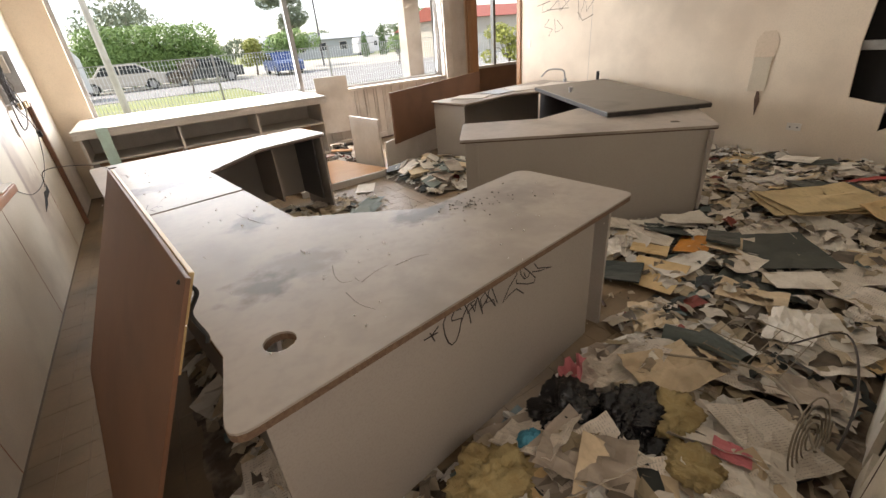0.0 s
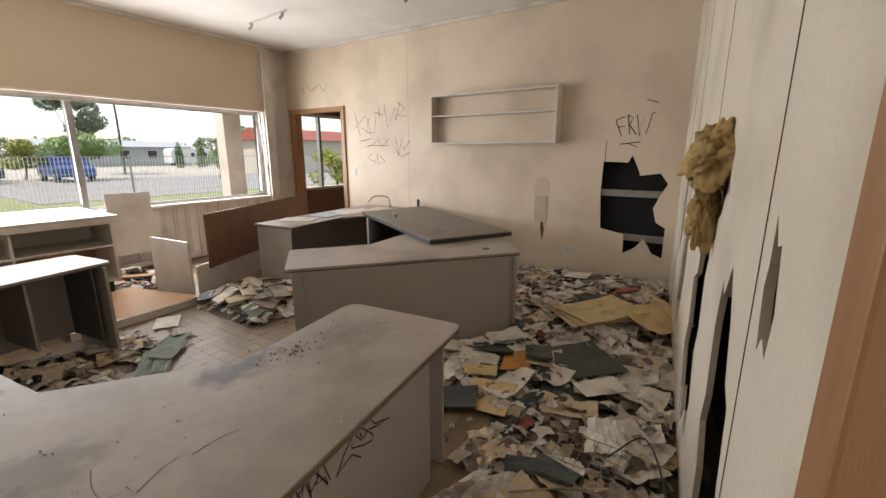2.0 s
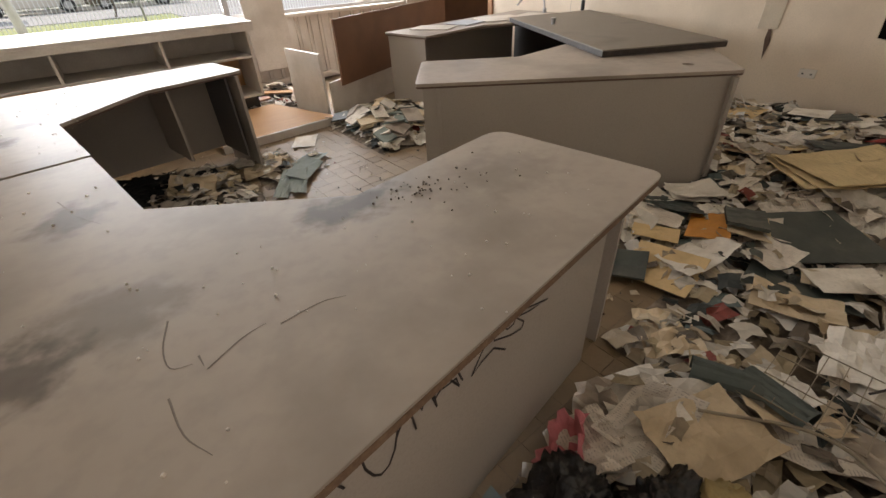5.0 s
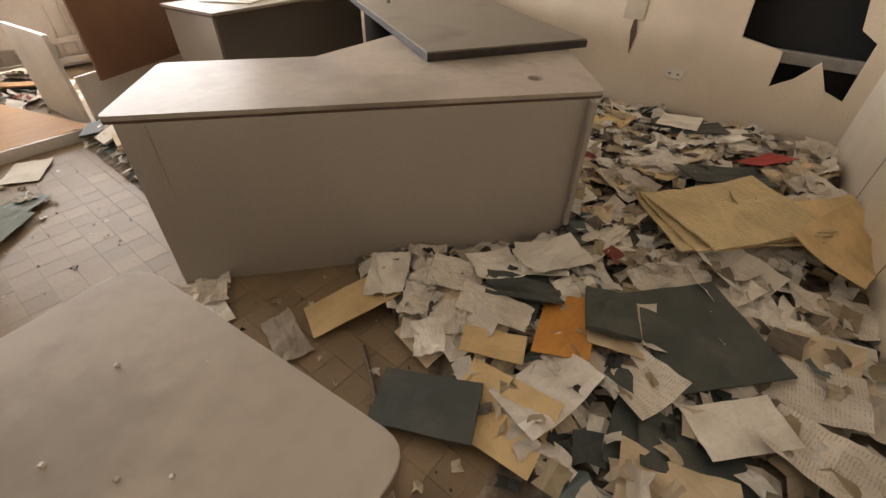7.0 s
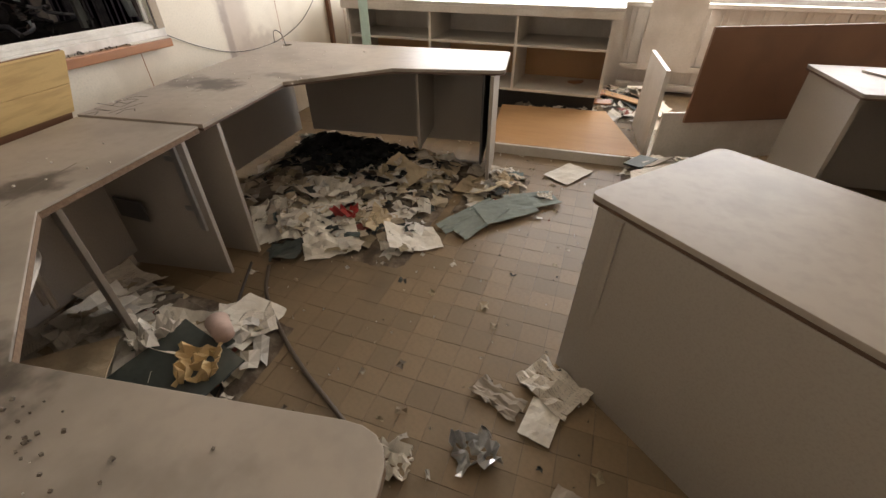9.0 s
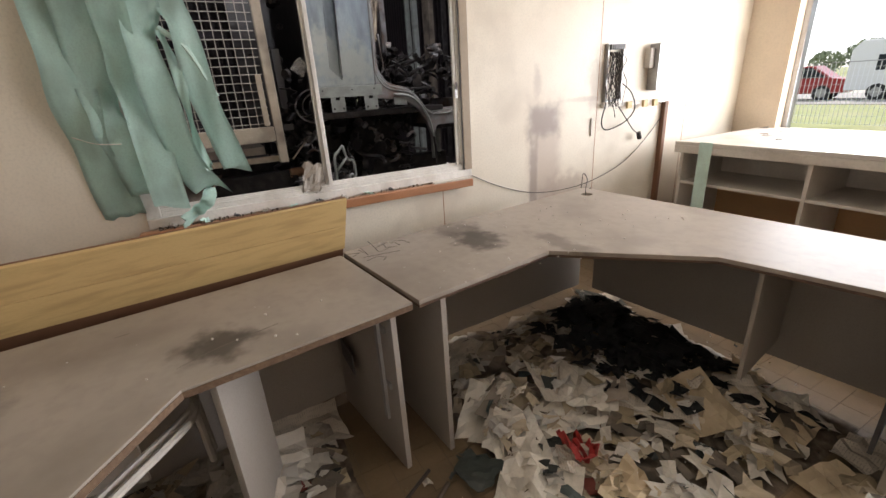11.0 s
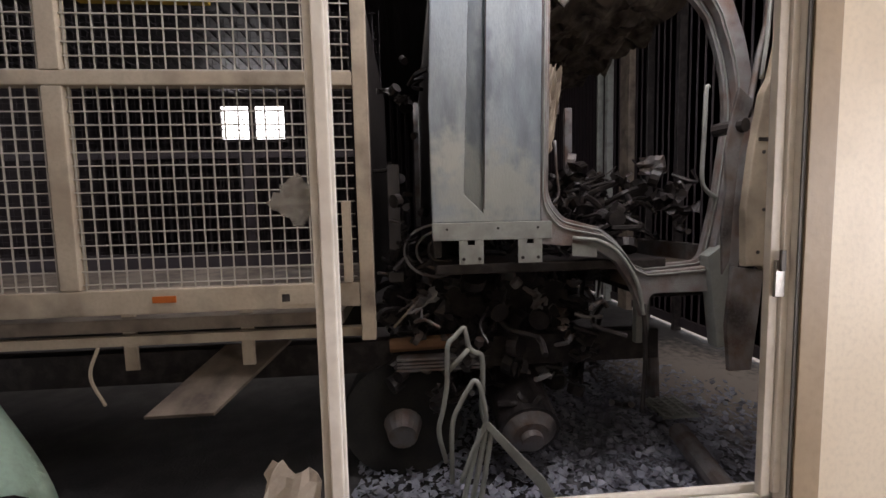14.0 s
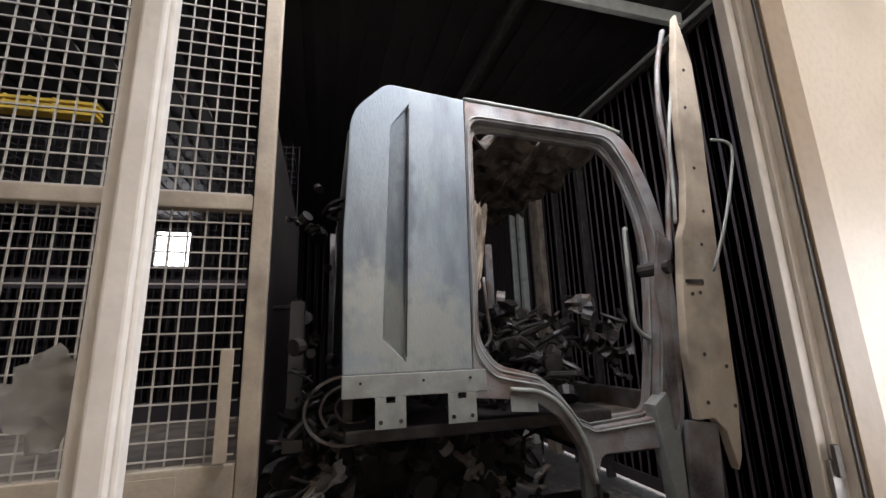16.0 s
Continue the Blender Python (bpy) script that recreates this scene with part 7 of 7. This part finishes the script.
flat_thing("pink_note", "faded pink paper note on a white sheet", "paper", P["pink"], 2.07, 1.16, 0.08, 0.11, 20, 0.0008, 0.004, 0.004)


def lump(name, label, cat, mat, x, y, sx, sy_, sz, seed, rough=0.35, z=None):
    bm = bmesh.new()
    bmesh.ops.create_icosphere(bm, subdivisions=5, radius=1)
    for v in bm.verts:
        d = 1 + rough * noise.noise(v.co * 1.6 + Vector((seed, 0, 0))) + rough * 0.35 * noise.noise(v.co * 5 + Vector((0, seed, 0))) - rough * 0.45 * abs(noise.noise(v.co * 7 + Vector((0, seed, 3)))) + rough * 0.3 * noise.noise(v.co * 17) + rough * 0.12 * noise.noise(v.co * 40)
        v.co = Vector((v.co.x * d * sx, v.co.y * d * sy_, max(-0.3, v.co.z) * d * sz))
    ob = part(name, bm, mat, smooth=True)
    ob.matrix_world = Matrix.Translation((x, y, (HM[int(x / CELL), int(y / CELL)] if z is None else z) - 0.0))
    return tagged(ob, label, cat)


BAG = material("black_plastic_bag", (0.012, 0.011, 0.012), 0.25, spots=(0.02, 0.02, 0.022), scale=8, bump=0.3)
WOOL = material("yellow_insulation_wool", (0.42, 0.33, 0.16), 0.95, spots=(0.36, 0.24, 0.08), scale=18, dirt=(0.2, 0.13, 0.06), dirt_amount=0.6, dirt_scale=8, fine=150, bump=1.0)
lump("rubbish_bag", "glossy black plastic rubbish bag, crumpled, on the heap", "bag", BAG, 1.84, 1.62, 0.15, 0.13, 0.11, 1, 0.5)
lump("rubbish_bag", "glossy black plastic bag end beside paper", "bag", BAG, 1.97, 1.46, 0.14, 0.10, 0.08, 4, 0.5)
flat_thing("pink_cloth", "bright pink cloth under a black bag", "cloth", P["pink"], 2.00, 1.75, 0.22, 0.12, 25, 0.004, 0.03, 0.04, 0.01, 2)
lump("rubbish_bag", "tail of a black plastic bag between papers", "bag", BAG, 1.90, 1.32, 0.08, 0.11, 0.05, 11, 0.5)
lump("insulation_clump", "yellow glass wool clump on the heap", "insulation", WOOL, 1.43, 1.58, 0.14, 0.12, 0.08, 2, 0.42)
lump("insulation_clump", "brownish glass wool clump between papers", "insulation", WOOL, 2.08, 1.37, 0.13, 0.10, 0.05, 6, 0.42)
lump("insulation_clump", "brownish glass wool clump between papers", "insulation", WOOL, 1.93, 1.21, 0.07, 0.09, 0.05, 7, 0.42)
lump("blue_cup", "squashed blue paper cup among the rubbish", "cup", material("blue_paper", (0.05, 0.25, 0.36), 0.5), 1.62, 1.61, 0.05, 0.04, 0.035, 9, 0.3)
for x, y, dg in ((2.55, 1.55, 20), (2.58, 1.42, -15)):
    r_ = lay(x, y, 0.07, 0.2, radians(dg))
    bm = bmesh.new()
    n_ = 14
    ring_ = [(0.045 * math.cos(a), 0.035 + 0.035 * math.sin(a)) for a in (-0.9 + 4.6 * i / n_ for i in range(n_ + 1))]
    vs_ = [[bm.verts.new((p[0], yy, p[1])) for p in ring_] for yy in (-0.10, 0.10)]
    for i in range(n_):
        bm.faces.new((vs_[0][i], vs_[0][i + 1], vs_[1][i + 1], vs_[1][i]))
    bmesh.ops.solidify(bm, geom=bm.faces[:], thickness=0.002)
    ob = part("rolled_cloth", bm, P["teal"], smooth=True)
    ob.matrix_world = r_
    tagged(ob, "curled teal fabric piece on the heap", "fabric")

flat_thing("dark_ledger", "dark green ledger book lying on the tiles", "book", P["dark"], 2.97, 2.23, 0.34, 0.20, -66, 0.012)
flat_thing("card_folder", "dark grey card folder standing out of the papers", "folder", P["dark"], 3.55, 2.23, 0.17, 0.25, -74, 0.003)
flat_thing("sheet_of_paper", "clean white square sheet beside a dark folder", "paper", P["white"], 3.76, 2.26, 0.20, 0.22, -50)
pk = tagged(part("cigarette_packet", boxes((-0.03, -0.045, 0, 0.03, 0.045, 0.02), bevel=0.002), P["red"]), "small red and black packet on the tiles", "packet")
pk.matrix_world = pose(2.63, 2.38, 0.001, 0, 0, 30)
for x, y, w, l, dg, k in ((3.30, 2.72, 0.25, 0.17, 35, "white"), (3.45, 2.48, 0.20, 0.22, 25, "print"), (3.62, 2.40, 0.24, 0.2, 50, "white"), (3.25, 2.52, 0.14, 0.12, 20, "print"), (3.16, 2.38, 0.13, 0.12, 40, "white"), (3.40, 2.26, 0.12, 0.28, 15, "print"), (3.55, 2.22, 0.15, 0.3, 30, "dark"), (2.86, 2.84, 0.12, 0.24, -15, "grey"), (3.80, 2.22, 0.3, 0.2, -30, "white")):
    flat_thing("card_folder" if k == "dark" else "sheet_of_paper", LABEL[k], "paper", P[k], x, y, w, l, dg, 0.001, 0.010, 0.006, 0.004, int(x * 10), group="loose papers")
tagged(part("metal_strip", tube(bmesh.new(), arc([(2.66, 2.05, 0.012), (2.84, 2.3, 0.014), (3.02, 2.58, 0.012)]), 0.008, 6), EDGE), "dark metal edging strip on the tiles", "strip")
# spiral of wire by the wall
bm = bmesh.new()
base = Vector((2.29, 1.03, 0.20))
ax1, ax2 = Vector((0.75, -0.05, 0.1)).normalized(), Vector((0.05, 0.25, 1)).normalized()
tube(bm, [base + (ax1 * math.cos(a) + ax2 * math.sin(a)) * (0.02 + 0.0042 * a) for a in (i * 0.3 for i in range(105))], 0.003, 6)
tagged(part("wire_spiral", bm, material("dull_bed_wire", (0.34, 0.29, 0.22), 0.5, 0.6, bump=0)), "dull metal wire spiral standing by the wall", "wire")
WIRE = bpy.data.materials["dull_bed_wire"]
bm = bmesh.new()
tube(bm, arc([(2.35, 1.55, 0.17), (2.5, 1.3, 0.19), (2.42, 1.12, 0.21), (2.2, 1.0, 0.24)]), 0.005, 6)
tagged(part("metal_strap", bm, WIRE), "bent thin metal rod on the heap", "rod")
bm = bmesh.new()
tube(bm, arc([(2.75, 1.25, 0.20), (2.9, 1.12, 0.25), (2.6, 1.0, 0.22), (2.3, 0.97, 0.12), (2.1, 1.02, 0.14)]), 0.004, 6)
tagged(part("bent_wire", bm, CABLE), "dark bent wire lying on papers", "wire")
rack = boxes(*[(2.52 + 0.0, 1.20 + 0.055 * i, 0.0, 2.86, 1.203 + 0.055 * i, 0.003) for i in range(6)], *[(2.52 + 0.11 * i, 1.20, 0.003, 2.523 + 0.11 * i, 1.478, 0.006) for i in range(4)])
rk = part("wire_rack", rack, WIRE)
rk.matrix_world = Matrix.Translation((0, 0, 0.18))
tagged(rk, "rusty wire rack lying on the papers", "rack")
bm = bmesh.new()
tube(bm, arc([(1.26, 3.50, 0.06), (1.34, 3.30, 0.012), (1.50, 3.05, 0.012), (1.72, 2.80, 0.012), (2.05, 2.66, 0.012), (2.35, 2.45, 0.012), (2.62, 2.25, 0.012)], 8), 0.007, 6)
tagged(part("floor_cable", bm, CABLE), "dark edging strip curving over the tiles", "cable")
bm = bmesh.new()
bmesh.ops.create_cone(bm, cap_ends=True, segments=20, radius1=0.045, radius2=0.035, depth=0.1, matrix=pose(1.55, 3.03, HM[int(1.55 / CELL), int(3.03 / CELL)] + 0.05, 90, 0, 60))
bmesh.ops.bevel(bm, geom=[e for e in bm.edges if e.calc_face_angle(0) > 1], offset=0.004, segments=2, affect="EDGES")
tagged(part("paper_cup", bm, material("pale_pink_card", (0.55, 0.40, 0.34), 0.6), smooth=True), "pale pink paper cup lying on its side", "cup")
lump("soot_lump", "burnt black lump on the tiles", "debris", BLACK, 1.72, 2.72, 0.05, 0.04, 0.03, 3, 0.6)

# wood debris by the shelves and books on the floor
for i in range(12):
    r = random.Random(40 + i)
    x, y = r.uniform(2.1, 3.0), r.uniform(6.5, 7.0)
    w, l = r.uniform(0.05, 0.12), r.uniform(0.25, 0.55)
    m = lay(x, y, w, l, r.uniform(0.8, 2.2), 0.7, 0.02, 0.8)
    ob = part("broken_board", boxes((-w / 2, -l / 2, 0, w / 2, l / 2, 0.014), bevel=0.002), [TAN, CHIP, TIMBER][i % 3])
    ob.matrix_world = m
    tagged(ob, "broken piece of brown timber board on the floor", "board", "broken boards")
for i in range(46):
    r = random.Random(80 + i)
    x, y = r.uniform(3.05, 3.85), r.uniform(4.4, 5.4)
    w, l, h = r.uniform(0.10, 0.17), r.uniform(0.16, 0.24), r.uniform(0.006, 0.02)
    m = lay(x, y, w, l, r.uniform(0, 3.1), 0.9, h, 0.8) @ Matrix.Rotation(r.uniform(-0.2, 0.2), 4, "X")
    ob = part("booklet", boxes((-w / 2, -l / 2, 0, w / 2, l / 2, h), bevel=0.0015), [P["white"], P["teal"], P["cream"], P["dark"], P["grey"], P["print"]][i % 6])
    ob.matrix_world = m
    tagged(ob, ["white", "dull teal", "cream", "dark green", "grey", "pale printed"][i % 6] + " booklet thrown on the tiled floor", "booklet", "booklets on the floor")

# ---- single tiles ----
me = bpy.data.meshes.new("tile")
b = bmesh.new()
box(b, 0.0008, 0.0008, -0.0035, TP - 0.0008, TP - 0.0008, 0)
b.to_mesh(me)
b.free()
me.materials.append(TILE)
rng = random.Random(8)
fl = bpy.data.objects["floor"]
for x, y in near:
    ob = new("tile", me)
    ob.location = (x, y, rng.uniform(-0.0008, 0.0008))
    ob.rotation_euler = (rng.uniform(-0.004, 0.004), rng.uniform(-0.004, 0.004), 0)
    ob.parent = fl
